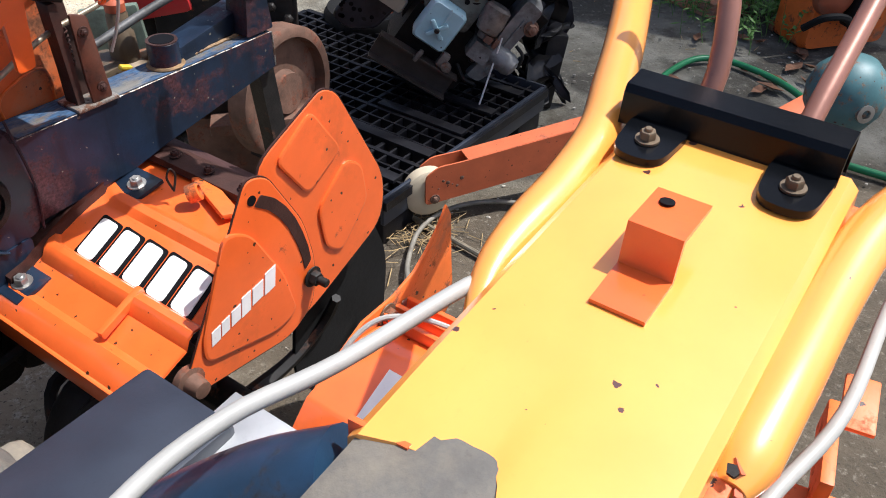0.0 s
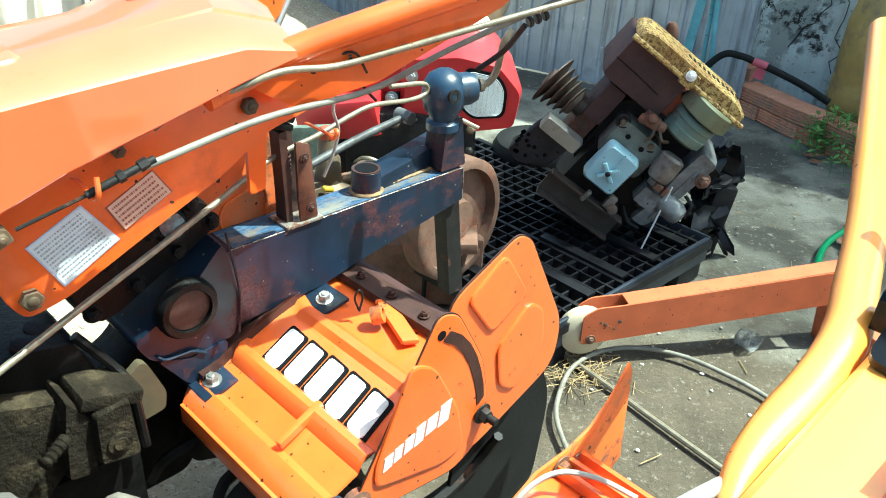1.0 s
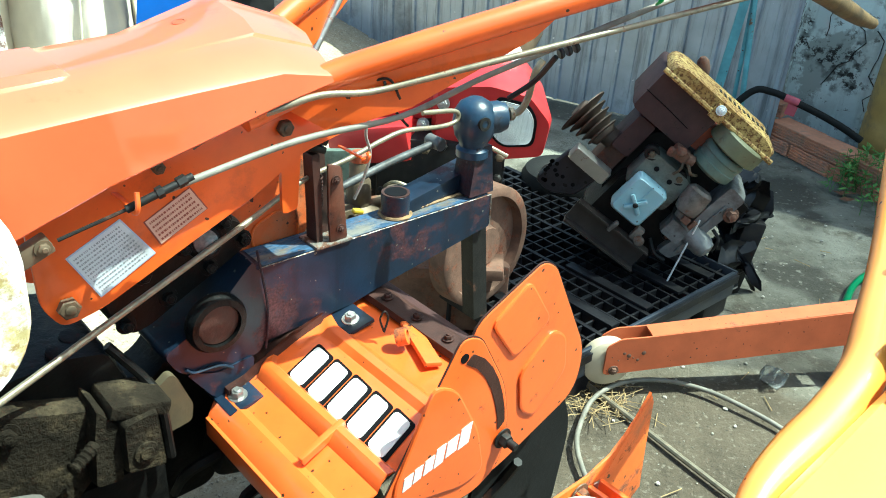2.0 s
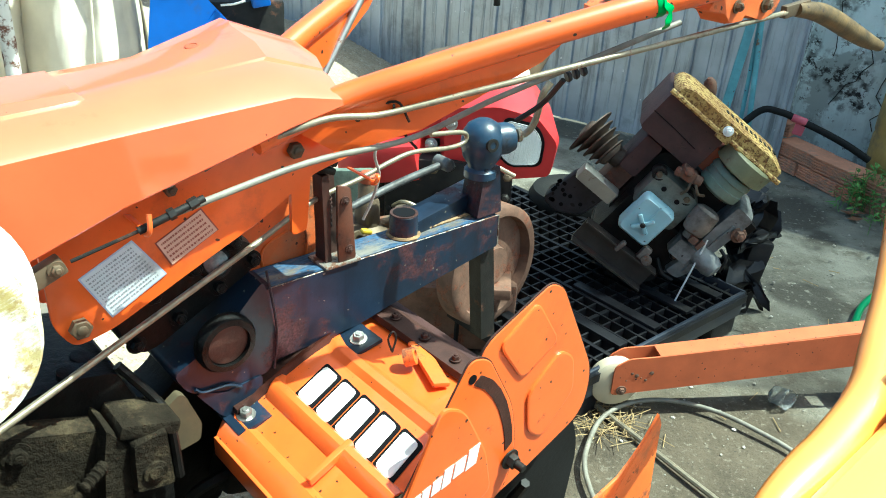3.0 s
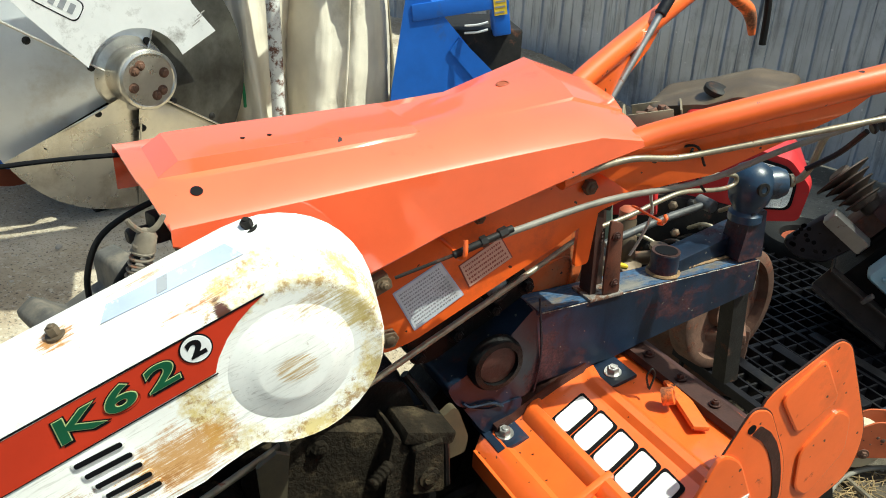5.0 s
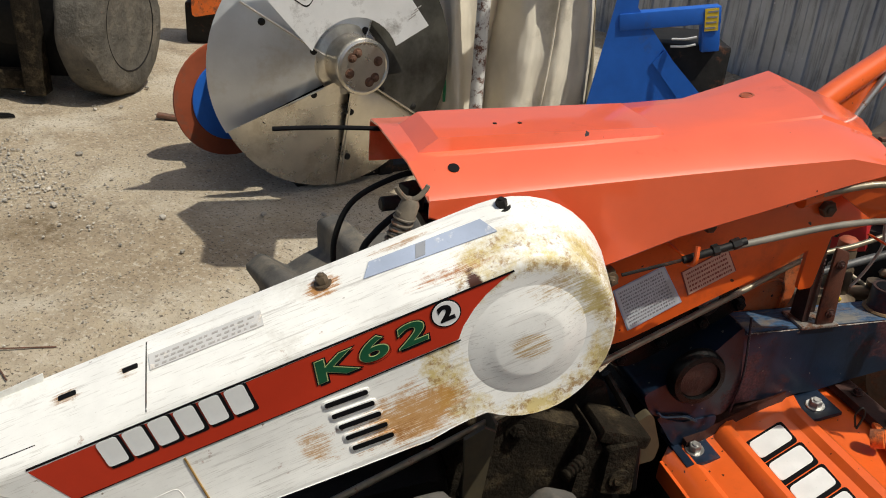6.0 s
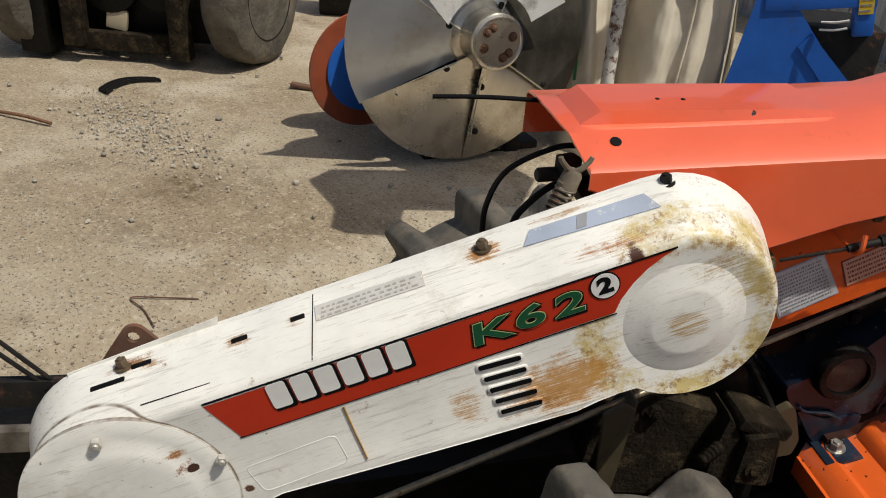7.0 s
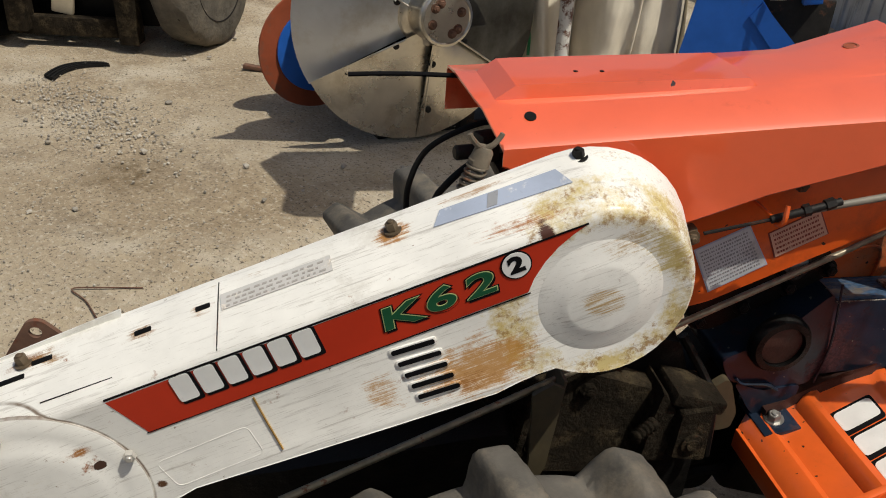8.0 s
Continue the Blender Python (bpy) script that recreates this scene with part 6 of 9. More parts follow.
def build_rotary():
    """Ribbed rotary hood with a shield on its belt side, and blades under it."""
    def zt(x):
        """Crown of the hood along x."""
        return 0.386 + 0.062 * math.sin(min(1.0, (x - 0.32) / 0.24) * math.pi / 2) if x > 0.32 else 0.386 - (0.32 - x) * 2.0
    xs = [0.318, 0.322, 0.335, 0.350, 0.362, 0.385, 0.398, 0.404, 0.412, 0.422, 0.430, 0.437, 0.460, 0.485, 0.502, 0.508, 0.516, 0.528, 0.536, 0.542, 0.575, 0.610, 0.645, 0.665]
    def rib(x):
        h = 0.0
        for c, w, a in ((0.342, 0.016, 0.012), (0.413, 0.015, 0.014), (0.523, 0.014, 0.010)):
            h += a * max(0.0, 1 - ((x - c) / w) ** 2) ** 0.6 if abs(x - c) < w else 0.0
        return h
    bm = new_bm()
    ys = [-0.075, -0.02, 0.05, 0.12, 0.20, 0.28, 0.36, 0.45]
    def back(x, y):
        """The front edge steps back past the drive case."""
        return x if y < 0.21 else x + 0.085 * (0.665 - x) / 0.347
    top = [[bm.verts.new((back(x, y), y, zt(back(x, y)) + (rib(x) if y < 0.21 else 0.0))) for y in ys] for x in xs]
    low = [[bm.verts.new((back(x, y) + 0.001, y, zt(back(x, y)) + (rib(x) if y < 0.21 else 0.0) - 0.003)) for y in ys] for x in xs]
    for g in (top, low):
        for r0, r1 in zip(g, g[1:]):
            for i in range(len(ys) - 1):
                bm.faces.new((r0[i], r0[i + 1], r1[i + 1], r1[i]))
    for g0, g1 in ((top[0], low[0]), (top[-1], low[-1])):
        for i in range(len(ys) - 1):
            bm.faces.new((g0[i], g0[i + 1], g1[i + 1], g1[i]))
    box(bm, (0.320, 0.063, 0.372), (0.006, 0.276, 0.030), (0, 0, 0), 0.001)
    box(bm, (0.392, 0.03, 0.424), (0.075, 0.010, 0.012), (0, -14, 8), 0.002)
    hood = part("rotary_cover", bm, ORANGE, tiller, "bright orange ribbed rotary cover with rust specks", smooth=35)
    # maker's mark on the crown: plain white blocks on black backing
    for i in range(5):
        y = 0.158 - i * 0.0450

        def lay(p, s, y=y, dz=0.0022):
            return Vector((0.457 + p[0], y + p[1] + p[0] * 0.25, zt(0.457 + p[0]) + dz + 0.0008 * (s - 1)))
        bm = new_bm()
        prism(bm, fillet([(-0.036, -0.0225), (0.033, -0.0225), (0.036, 0.0205), (-0.033, 0.0205)], 0.006, 3), lay)
        back_ = part("mark_backing", bm, BLACK_INK, hood)
        for nm, hx, hy, r_, dz, mat in (("mark_block", 0.0295, 0.0160, 0.007, 0.0034, WHITE_INK),):
            bm = new_bm()
            prism(bm, fillet([(-hx, -hy), (hx, -hy), (hx + 0.001, hy), (-hx + 0.001, hy)], r_, 3), lambda p, s, lay=lay, dz=dz: lay(p, s, dz=dz))
            part(nm, bm, mat, back_)
    # dark brown strip along the front edge beside the drive case
    bm = new_bm()
    prism(bm, [(0.352, 0.196), (0.392, 0.2055), (0.470, 0.2185), (0.552, 0.2300), (0.552, 0.2560), (0.352, 0.2230)], lambda p, s: Vector((p[0], p[1], zt(p[0]) + 0.020 - 0.021 * s)))
    part("edge_strip", bm, RUST_PIN, hood, "dark brown edge strip")
    # bolted feet of the case
    for x, y, w in ((0.362, 0.190, 0.052), (0.556, 0.198, 0.052)):
        bm = new_bm()
        box(bm, (x, y + 0.012, zt(x) + rib(x) + 0.004), (w, 0.075, 0.006), (0, -10, 0), 0.001)
        f = part("foot", bm, BLUE_STEEL, hood)
        bm = new_bm()
        hexbolt(bm, (x, y, zt(x) + rib(x) + 0.007), (-0.15, -0.1, 1), 0.009, 0.009)
        part("foot_bolt", bm, STEEL, f)
    # pin lug at the back
    bm = new_bm()
    lathe(bm, (0.575, 0.100, 0.470), (0.6, -0.6, 0.3), [(0.013, -0.008), (0.013, 0.008), (0.008, 0.009), (0.007, 0.003), (0.0, 0.003)], 20)
    box(bm, (0.597, 0.085, 0.458), (0.026, 0.11, 0.008), (0, 8, -20), 0.003)
    part("pin_lug", bm, ORANGE_WORN, hood)
    bm = new_bm()
    pipe(bm, [(0.565, 0.130, 0.468), (0.560, 0.132, 0.488), (0.566, 0.130, 0.500), (0.571, 0.128, 0.488), (0.563, 0.126, 0.468)], 0.0016, 6)
    part("cotter", bm, DARK_IRON, hood)
    # rear flap, mud-brown
    bm = new_bm()
    prism(bm, [(0.66, 0.440), (0.665, 0.448), (0.73, 0.40), (0.725, 0.392)], xz(-0.06, 0.44))
    flap = part("rear_flap", bm, MAROON, hood, "rust-brown rear flap")
    bm = new_bm()
    prism(bm, [(0.610, 0.452), (0.612, 0.463), (0.640, 0.466), (0.668, 0.446), (0.664, 0.440)], xz(0.0, 0.34), rim=0.002)
    part("hinge_strip", bm, RUST_PIN, flap, "rust-brown hinge strip")
    for y in (0.06, 0.13, 0.20, 0.27):
        bm = new_bm()
        hexbolt(bm, (0.628, y, 0.4660), (-0.1, 0, 1), 0.006, 0.006)
        part("hinge_bolt", bm, RUST_PIN, flap)
    # side shield: a rear leaf and a front leaf of pressed sheet
    rear = fillet([(0.520, 0.600), (0.640, 0.655), (0.665, 0.640), (0.752, 0.480), (0.745, 0.410), (0.60, 0.352), (0.560, 0.345)], 0.035, 5)
    front = fillet([(0.372, 0.375), (0.505, 0.600), (0.535, 0.590), (0.585, 0.500), (0.600, 0.430), (0.590, 0.362), (0.545, 0.338), (0.390, 0.362)], 0.022, 5)
    bm = new_bm()
    prism(bm, rear, xz(-0.086, -0.083), rim=0.0012)
    sh = part("side_shield", bm, ORANGE, tiller, "orange pressed side shield with white lettering block", smooth=12)
    bm = new_bm()
    prism(bm, front, xz(-0.092, -0.0885), rim=0.0015)
    fl = part("front_leaf", bm, ORANGE, sh, smooth=12)
    for poly, y0, own in ((rear, -0.0845, sh), (front, -0.0902, fl)):
        cx = sum(p[0] for p in poly) / len(poly)
        cz = sum(p[1] for p in poly) / len(poly)
        bm = new_bm()
        prism(bm, [(cx + (p[0] - cx) * 1.014, cz + (p[1] - cz) * 1.014) for p in poly], xz(y0 - 0.0006, y0 + 0.0016))
        part("rusty_edge", bm, RUST_PIN, own)
    # pressed fields
    def field(poly, y, parent, r=0.012):
        bm = new_bm()
        prism(bm, fillet(poly, r, 4), xz(y - 0.0035, y + 0.001), rim=0.003)
        part("pressed_field", bm, ORANGE, parent, smooth=9)
    field([(0.554, 0.596), (0.616, 0.638), (0.665, 0.565), (0.601, 0.529)], -0.0862, sh, 0.014)
    field([(0.616, 0.498), (0.673, 0.545), (0.702, 0.525), (0.712, 0.465), (0.655, 0.410), (0.626, 0.432)], -0.0862, sh, 0.014)
    field([(0.409, 0.432), (0.463, 0.552), (0.498, 0.533), (0.542, 0.449), (0.558, 0.375), (0.522, 0.366), (0.408, 0.398)], -0.0920, fl, 0.016)
    bm = new_bm()
    mid = [(0.517, 0.567), (0.537, 0.552), (0.553, 0.532), (0.566, 0.508), (0.576, 0.481), (0.583, 0.455), (0.586, 0.432)]
    band = [(x + 0.006, z + 0.005) for x, z in mid] + [(x - 0.006, z - 0.005) for x, z in reversed(mid)]
    prism(bm, fillet(band, 0.003, 2), xz(-0.0930, -0.0915))
    part("curved_slot", bm, RUST_PIN, fl)
    bm = new_bm()
    lathe(bm, (0.509, -0.0915, 0.571), (0, -1, 0), [(0.0065, 0), (0.0065, 0.0012)], 16)
    part("bolt_hole", bm, BLACK_INK, fl)
    bm = new_bm()
    hexbolt(bm, (0.590, -0.094, 0.410), (0, -1, 0), 0.010, 0.010)
    rod(bm, (0.590, -0.09, 0.410), (0.592, -0.118, 0.408), 0.006, edge=0.001)
    part("clamp_bolt", bm, DARK_IRON, fl)
    bm = new_bm()
    lathe(bm, (0.385, -0.082, 0.385), (0, -1, 0), [(0.020, 0), (0.020, 0.010), (0.014, 0.012), (0.011, 0.030), (0.0, 0.032)], 16)
    part("pivot_bolt", bm, RUSTY, fl)
    # script mark: plain slanted white bars
    for u0, u1, lo, hi in ((0.00, 0.13, 0.0, 0.75), (0.15, 0.27, 0.05, 0.8), (0.30, 0.44, 0.05, 0.85), (0.46, 0.60, 0.0, 1.05), (0.63, 0.80, 0.1, 1.0), (0.83, 1.0, 0.0, 1.15)):
        bm = new_bm()

        def at(u, v):
            return (0.419 + 0.105 * u + 0.004 * v, 0.418 + 0.022 * u + 0.026 * v)
        prism(bm, [at(u0, lo), at(u1, lo), at(u1, hi), at(u0, hi)], xz(-0.0964, -0.0950))
        part("mark_bar", bm, WHITE_INK, fl)
    # drive case on the shaft line and blades
    bm = new_bm()
    rod(bm, (0.48, -0.06, 0.235), (0.48, 0.44, 0.235), 0.022, edge=0.003)
    box(bm, (0.44, 0.27, 0.36), (0.10, 0.07, 0.30), (0, 20, 0), 0.012)
    sh2 = part("rotor_shaft", bm, DARK_IRON, tiller, "dark rotor shaft with blades")
    for i in range(12):
        bm = new_bm()
        a = i * 2.2
        y = -0.045 + i * 0.042
        s = 1 if i % 2 else -1
        pipe(bm, [(0.48 + 0.02 * math.cos(a), y, 0.235 + 0.02 * math.sin(a)), (0.48 + 0.10 * math.cos(a), y, 0.235 + 0.10 * math.sin(a)), (0.48 + 0.17 * math.cos(a + 0.2), y + 0.008 * s, 0.235 + 0.17 * math.sin(a + 0.2)), (0.48 + 0.19 * math.cos(a + 0.5), y + 0.035 * s, 0.235 + 0.19 * math.sin(a + 0.5))], lambda u: 0.012 - 0.005 * u, 6, 4)
        part("blade", bm, DARK_IRON, sh2)
    bm = new_bm()
    lathe(bm, (0.38, 0.02, 0.23), (0.1, 1, 0), [(0.11, 0), (0.12, 0.02), (0.12, 0.045), (0.11, 0.06), (0.06, 0.06), (0.05, 0.0)], 26)
    part("gauge_wheel", bm, DARK_IRON, sh2)
    # dark mudflap behind the shield
    bm = new_bm()
    prism(bm, fillet([(0.60, 0.36), (0.75, 0.42), (0.80, 0.30), (0.78, 0.12), (0.64, 0.10), (0.58, 0.2)], 0.04, 4), xz(-0.05, -0.044))
    part("mudflap", bm, RUBBER, tiller, "black rubber mudflap")


build_rotary()
# ---- second orange tiller, its hood off ----
TILLER_B = TILLER @ Matrix.Translation((0, -0.593, 0))


def build_second_tiller():
    t = thing("power_tiller", "orange walk-behind tiller without hood, amber deck plate between its tubes", "power tiller", TILLER_B)
    # deck plate with turned-down flanks and a ragged front edge
    bm = new_bm()
    xs = [0.168, 0.225, 0.27, 0.34, 0.42, 0.48]
    prof = [(-0.072, -0.030), (-0.070, -0.006), (-0.064, 0.0), (-0.02, 0.001), (-0.006, 0.001), (-0.001, 0.001), (0.003, 0.001), (0.008, 0.001), (0.010, 0.001), (0.018, 0.001), (0.031, 0.001), (0.046, 0.001), (0.062, 0.0), (0.068, -0.006), (0.070, -0.045)]
    torn = (0.0, 0.0, 0.0, 0.008, 0.014, 0.024, 0.029, 0.027, 0.020, 0.018, 0.021, 0.017, 0.011, 0.011, 0.011)      # how far the front edge is eaten back
    droop = (0.0, 0.0, 0.0, 0.0, 0.001, 0.001, 0.0015, 0.003, 0.005, 0.005, 0.003, 0.001, 0.0, 0.0, 0.0)
    top, low = [], []
    for i, x in enumerate(xs):
        z = 0.808 + (x - 0.168) * 0.085
        row = []
        for j, (y, dz) in enumerate(prof):
            row.append((x + (torn[j] if i == 0 else 0.0), y, z + dz - (droop[j] if i == 0 else 0.0)))
        top.append([bm.verts.new(p) for p in row])
        low.append([bm.verts.new((p[0], p[1] * 0.97, p[2] - 0.003)) for p in row])
    for g in (top, low):
        for r0, r1 in zip(g, g[1:]):
            for j in range(len(prof) - 1):
                bm.faces.new((r0[j], r0[j + 1], r1[j + 1], r1[j]))
    for g0, g1 in ((top[0], low[0]), (top[-1], low[-1])):
        for j in range(len(prof) - 1):
            bm.faces.new((g0[j], g0[j + 1], g1[j + 1], g1[j]))
    for j in (0, len(prof) - 1):
        for i in range(len(xs) - 1):
            bm.faces.new((top[i][j], top[i + 1][j], low[i + 1][j], low[i][j]))
    deck = part("deck_plate", bm, YELLOWISH, t, "glossy amber deck plate", smooth=30)
    bm = new_bm()
    lip = [(0.071, 0.808), (0.071, 0.772), (0.067, 0.770), (0.060, 0.786), (0.050, 0.798), (0.040, 0.804), (0.040, 0.808)]
    prism(bm, lip, lambda p, s: Vector((0.183 + 0.10 * max(0.0, 0.045 - abs(p[0] - 0.02)) + 0.003 * s, p[0], p[1])))
    part("front_lip", bm, FRAME_PAINT, deck, "torn rusty front lip")
    # Z-shaped tab on the deck
    def dz(x):
        return 0.809 + (x - 0.168) * 0.085
    bm = new_bm()
    outline = [(0.303, dz(0.30) + 0.0005), (0.338, dz(0.338) + 0.0005), (0.341, dz(0.341) + 0.024), (0.376, dz(0.376) + 0.022), (0.376, dz(0.376) + 0.0245), (0.338, dz(0.338) + 0.0275), (0.335, dz(0.335) + 0.003), (0.303, dz(0.30) + 0.003)]
    prism(bm, outline, xz(-0.014, 0.016))
    part("bracket_tab", bm, FRAME_PAINT, deck, "small orange bent bracket tab")
    bm = new_bm()
    lathe(bm, (0.364, 0.006, dz(0.364) + 0.0255), (0.1, 0, 1), [(0.0042, 0), (0.0042, 0.0012)], 16)
    part("bolt_hole", bm, BLACK_INK, deck)
    # dark cross bracket with two bolted feet
    bm = new_bm()
    z0 = dz(0.48)
    sec = [(0.464, z0 - 0.004), (0.466, z0 + 0.017), (0.469, z0 + 0.022), (0.490, z0 + 0.024), (0.495, z0 + 0.021), (0.497, z0 - 0.006), (0.494, z0 - 0.006), (0.492, z0 + 0.019), (0.471, z0 + 0.018), (0.468, z0 - 0.004)]
    prism(bm, sec, xz(-0.059, 0.078))
    br = part("cross_bracket", bm, BLACK_PAINT, t, "glossy black pressed cross bracket", smooth=25)
    for y in (0.049, -0.040):
        bm = new_bm()
        prism(bm, fillet([(0.422, y - 0.016), (0.470, y - 0.020), (0.470, y + 0.020), (0.422, y + 0.016)], 0.014, 4), lambda p, s: Vector((p[0], p[1], dz(p[0]) + 0.0005 + 0.005 * (1 - s))))
        f = part("bracket_foot", bm, BLACK_PAINT, br)
        bm = new_bm()
        hexbolt(bm, (0.442, y, dz(0.442) + 0.0055), (-0.08, 0, 1), 0.0052, 0.0055)
        part("foot_bolt", bm, BRASS, f)
    # handle tubes along the deck, flaring to the rear
    for s in (1, -1):
        bm = new_bm()
        pipe(bm, [(0.262 if s > 0 else 0.258, 0.062 if s > 0 else -0.078, 0.786 if s > 0 else 0.793), (0.32, s * 0.080, 0.803), (0.40, s * 0.082, 0.811), (0.46, s * 0.088, 0.820), (0.52, s * 0.107, 0.829), (0.61, s * 0.138, 0.842), (0.842, s * 0.228, 0.873), (1.0, s * 0.29, 0.895)], lambda u, s=s: 0.0155 * (min(1.0, 0.22 + u * 3.4) if s > 0 else min(1.0, 0.55 + u * 12)), 18, 6)
        tb = part("handle_tube", bm, YELLOWISH, t, "orange-yellow handle tube")
    bm = new_bm()
    prism(bm, [(0.17, 0.77), (0.50, 0.79), (0.50, 0.70), (0.30, 0.62), (0.12, 0.62)], xz(-0.055, -0.049))
    prism(bm, [(0.17, 0.77), (0.50, 0.79), (0.50, 0.70), (0.30, 0.62), (0.12, 0.62)], xz(0.049, 0.055))
    part("side_plate", bm, ORANGE, t)
    # rusted seam between deck and tube, flaking off at its front
    bm = new_bm()
    box(bm, (0.33, -0.0745, 0.800), (0.30, 0.010, 0.012), (0, -5, 0), 0.002)
    seam = part("rusted_seam", bm, FLAKED, t, "rusted weld seam with flaking paint")
    rng = random.Random(6)
    for k in range(26):
        bm = new_bm()
        x = 0.19 + 0.10 * rng.random() ** 0.8
        a = [(rng.uniform(0.002, 0.006) * math.cos(q * 1.05 + rng.uniform(-0.3, 0.3)), rng.uniform(0.002, 0.004) * math.sin(q * 1.05)) for q in range(6)]
        turn = pose(x, -0.078 + rng.uniform(-0.008, 0.006), 0.806 + rng.uniform(-0.016, 0.002) + (x - 0.25) * 0.06, rng.uniform(-35, 35), rng.uniform(-35, 35), rng.uniform(0, 90))
        prism(bm, a, lambda p, s, turn=turn: turn @ Vector((p[0], p[1], 0.0015 * s)))
        part("paint_flake", bm, (FLAKED, RUSTY, FADED, DARK_IRON)[k % 4], seam)
    # black gearbox below the deck, with the slate cover at its front
    bm = new_bm()
    box(bm, (0.30, 0.0, 0.56), (0.30, 0.14, 0.24), (0, -12, 0), 0.02)
    box(bm, (0.05, 0.0, 0.50), (0.30, 0.16, 0.22), (0, 0, 0), 0.02)
    box(bm, (0.40, 0.0, 0.36), (0.10, 0.10, 0.30), (0, 18, 0), 0.012)
    g = part("gearbox", bm, GREASE, t, "black greasy gearbox")
    bm = new_bm()
    box(bm, (0.172, 0.015, 0.770), (0.080, 0.100, 0.070), (0, -6, 0), 0.006)
    part("rubber_block", bm, TYRE_DUST, g)
    bm = new_bm()
    pts = []
    pipe(bm, [(0.175, 0.065, 0.775), (0.150, 0.115, 0.745), (0.095, 0.165, 0.700), (0.02, 0.185, 0.640), (-0.08, 0.185, 0.60)], 0.028, 16)
    part("curved_guard", bm, BLUE_BALL, g, "glossy dark blue curved guard")
    bm = new_bm()
    box(bm, (0.172, 0.345, 0.525), (0.22, 0.11, 0.070), (0, 0, 0), 0.006)
    part("battery_box", bm, SLATE, t, "slate-blue steel box")
    bm = new_bm()
    box(bm, (0.275, 0.278, 0.545), (0.075, 0.090, 0.004), (0, -4, 0), 0.001)
    box(bm, (0.312, 0.278, 0.530), (0.004, 0.090, 0.032), (0, -4, 0), 0.001)
    box(bm, (0.238, 0.278, 0.530), (0.004, 0.090, 0.032), (0, -4, 0), 0.001)
    part("channel", bm, GALV, t, "bare galvanised channel")
    bm = new_bm()
    box(bm, (0.22, 0.25, 0.44), (0.30, 0.05, 0.03), (0, 0, 0), 0.004)
    part("carrier_bar", bm, DARK_IRON, t)
    # grey sheathed cable in front of the deck, and a second one on the other side
    bm = new_bm()
    pipe(bm, [(0.335, 0.080, 0.785), (0.299, 0.084, 0.800), (0.213, 0.102, 0.800), (0.156, 0.120, 0.800), (0.100, 0.125, 0.795), (0.03, 0.115, 0.78)], 0.0046, 12)
    part("control_cable", bm, CABLE, t, "pale grey control cable")
    bm = new_bm()
    pipe(bm, [(0.62, -0.13, 0.775), (0.506, -0.112, 0.755), (0.381, -0.110, 0.752), (0.298, -0.092, 0.745), (0.2, -0.08, 0.73)], 0.0042, 12)
    part("control_cable", bm, CABLE, t)
    # two coppery lever tubes behind the bracket
    for path in ([(0.50, 0.062, 0.76), (0.543, 0.043, 0.847), (0.602, 0.077, 0.962)], [(0.51, -0.022, 0.79), (0.557, -0.023, 0.83), (0.634, -0.026, 0.88), (0.77, -0.030, 0.968)]):
        bm = new_bm()
        pipe(bm, path, 0.0078, 12)
        part("lever_tube", bm, COPPER, t, "coppery brown lever tube")
    bm = new_bm()
    box(bm, (0.625, -0.128, 0.55), (0.060, 0.030, 0.006), (0, -10, 10), 0.004)
    box(bm, (0.57, -0.118, 0.53), (0.10, 0.012, 0.04), (0, 0, 10), 0.003)
    box(bm, (0.50, -0.13, 0.50), (0.10, 0.06, 0.006), (0, -6, 10), 0.004)
    part("hook_plate", bm, ORANGE_WORN, t)
    # rotary cover with a white sticker and a torn rusty shield
    bm = new_bm()
    prism(bm, fillet([(0.36, 0.395), (0.41, 0.445), (0.50, 0.462), (0.60, 0.440), (0.60, 0.434), (0.50, 0.455), (0.412, 0.438), (0.365, 0.39)], 0.004, 2), xz(-0.26, 0.34))
    rc = part("rotary_cover", bm, ORANGE, t, "amber orange rotary cover with a white sticker")
    bm = new_bm()
    prism(bm, [(0.412, 0.278), (0.478, 0.284), (0.478, 0.222), (0.418, 0.222)], lambda p, s: Vector((p[0], p[1], 0.4475 + (p[0] - 0.41) * 0.22 + 0.001 * s)))
    part("sticker", bm, WHITE_INK, rc, "worn white sticker")
    for k in range(3):
        bm = new_bm()
        box(bm, (0.54 + 0.022 * k, 0.26, 0.462 - 0.004 * k), (0.008, 0.16, 0.016), (0, 5, 0), 0.003)
        part("rib", bm, ORANGE, rc)
    bm = new_bm()
    pipe(bm, [(0.40, 0.335, 0.405), (0.44, 0.338, 0.440), (0.475, 0.335, 0.475), (0.51, 0.32, 0.492), (0.54, 0.29, 0.487), (0.56, 0.25, 0.475)], 0.0032, 8)
    part("wire_sheath", bm, CABLE, rc)
    bm = new_bm()
    poly = [(0.385, 0.385), (0.43, 0.445), (0.505, 0.478), (0.560, 0.478), (0.600, 0.488), (0.625, 0.502), (0.655, 0.522), (0.672, 0.540), (0.684, 0.520), (0.690, 0.45), (0.700, 0.372), (0.640, 0.352), (0.52, 0.36), (0.44, 0.36)]
    prism(bm, poly, lambda p, s: Vector((p[0], 0.343 + 0.0035 * (s - 0.5) + 0.25 * max(0.0, p[0] - 0.60) ** 1.4, p[1])), rim=0.001)
    shd = part("side_shield", bm, ORANGE_WORN, t, "torn rusty orange side shield")
    bm = new_bm()
    hexbolt(bm, (0.545, 0.340, 0.462), (0, -1, 0), 0.010, 0.008)
    part("shield_bolt", bm, BRASS, shd)
    bm = new_bm()
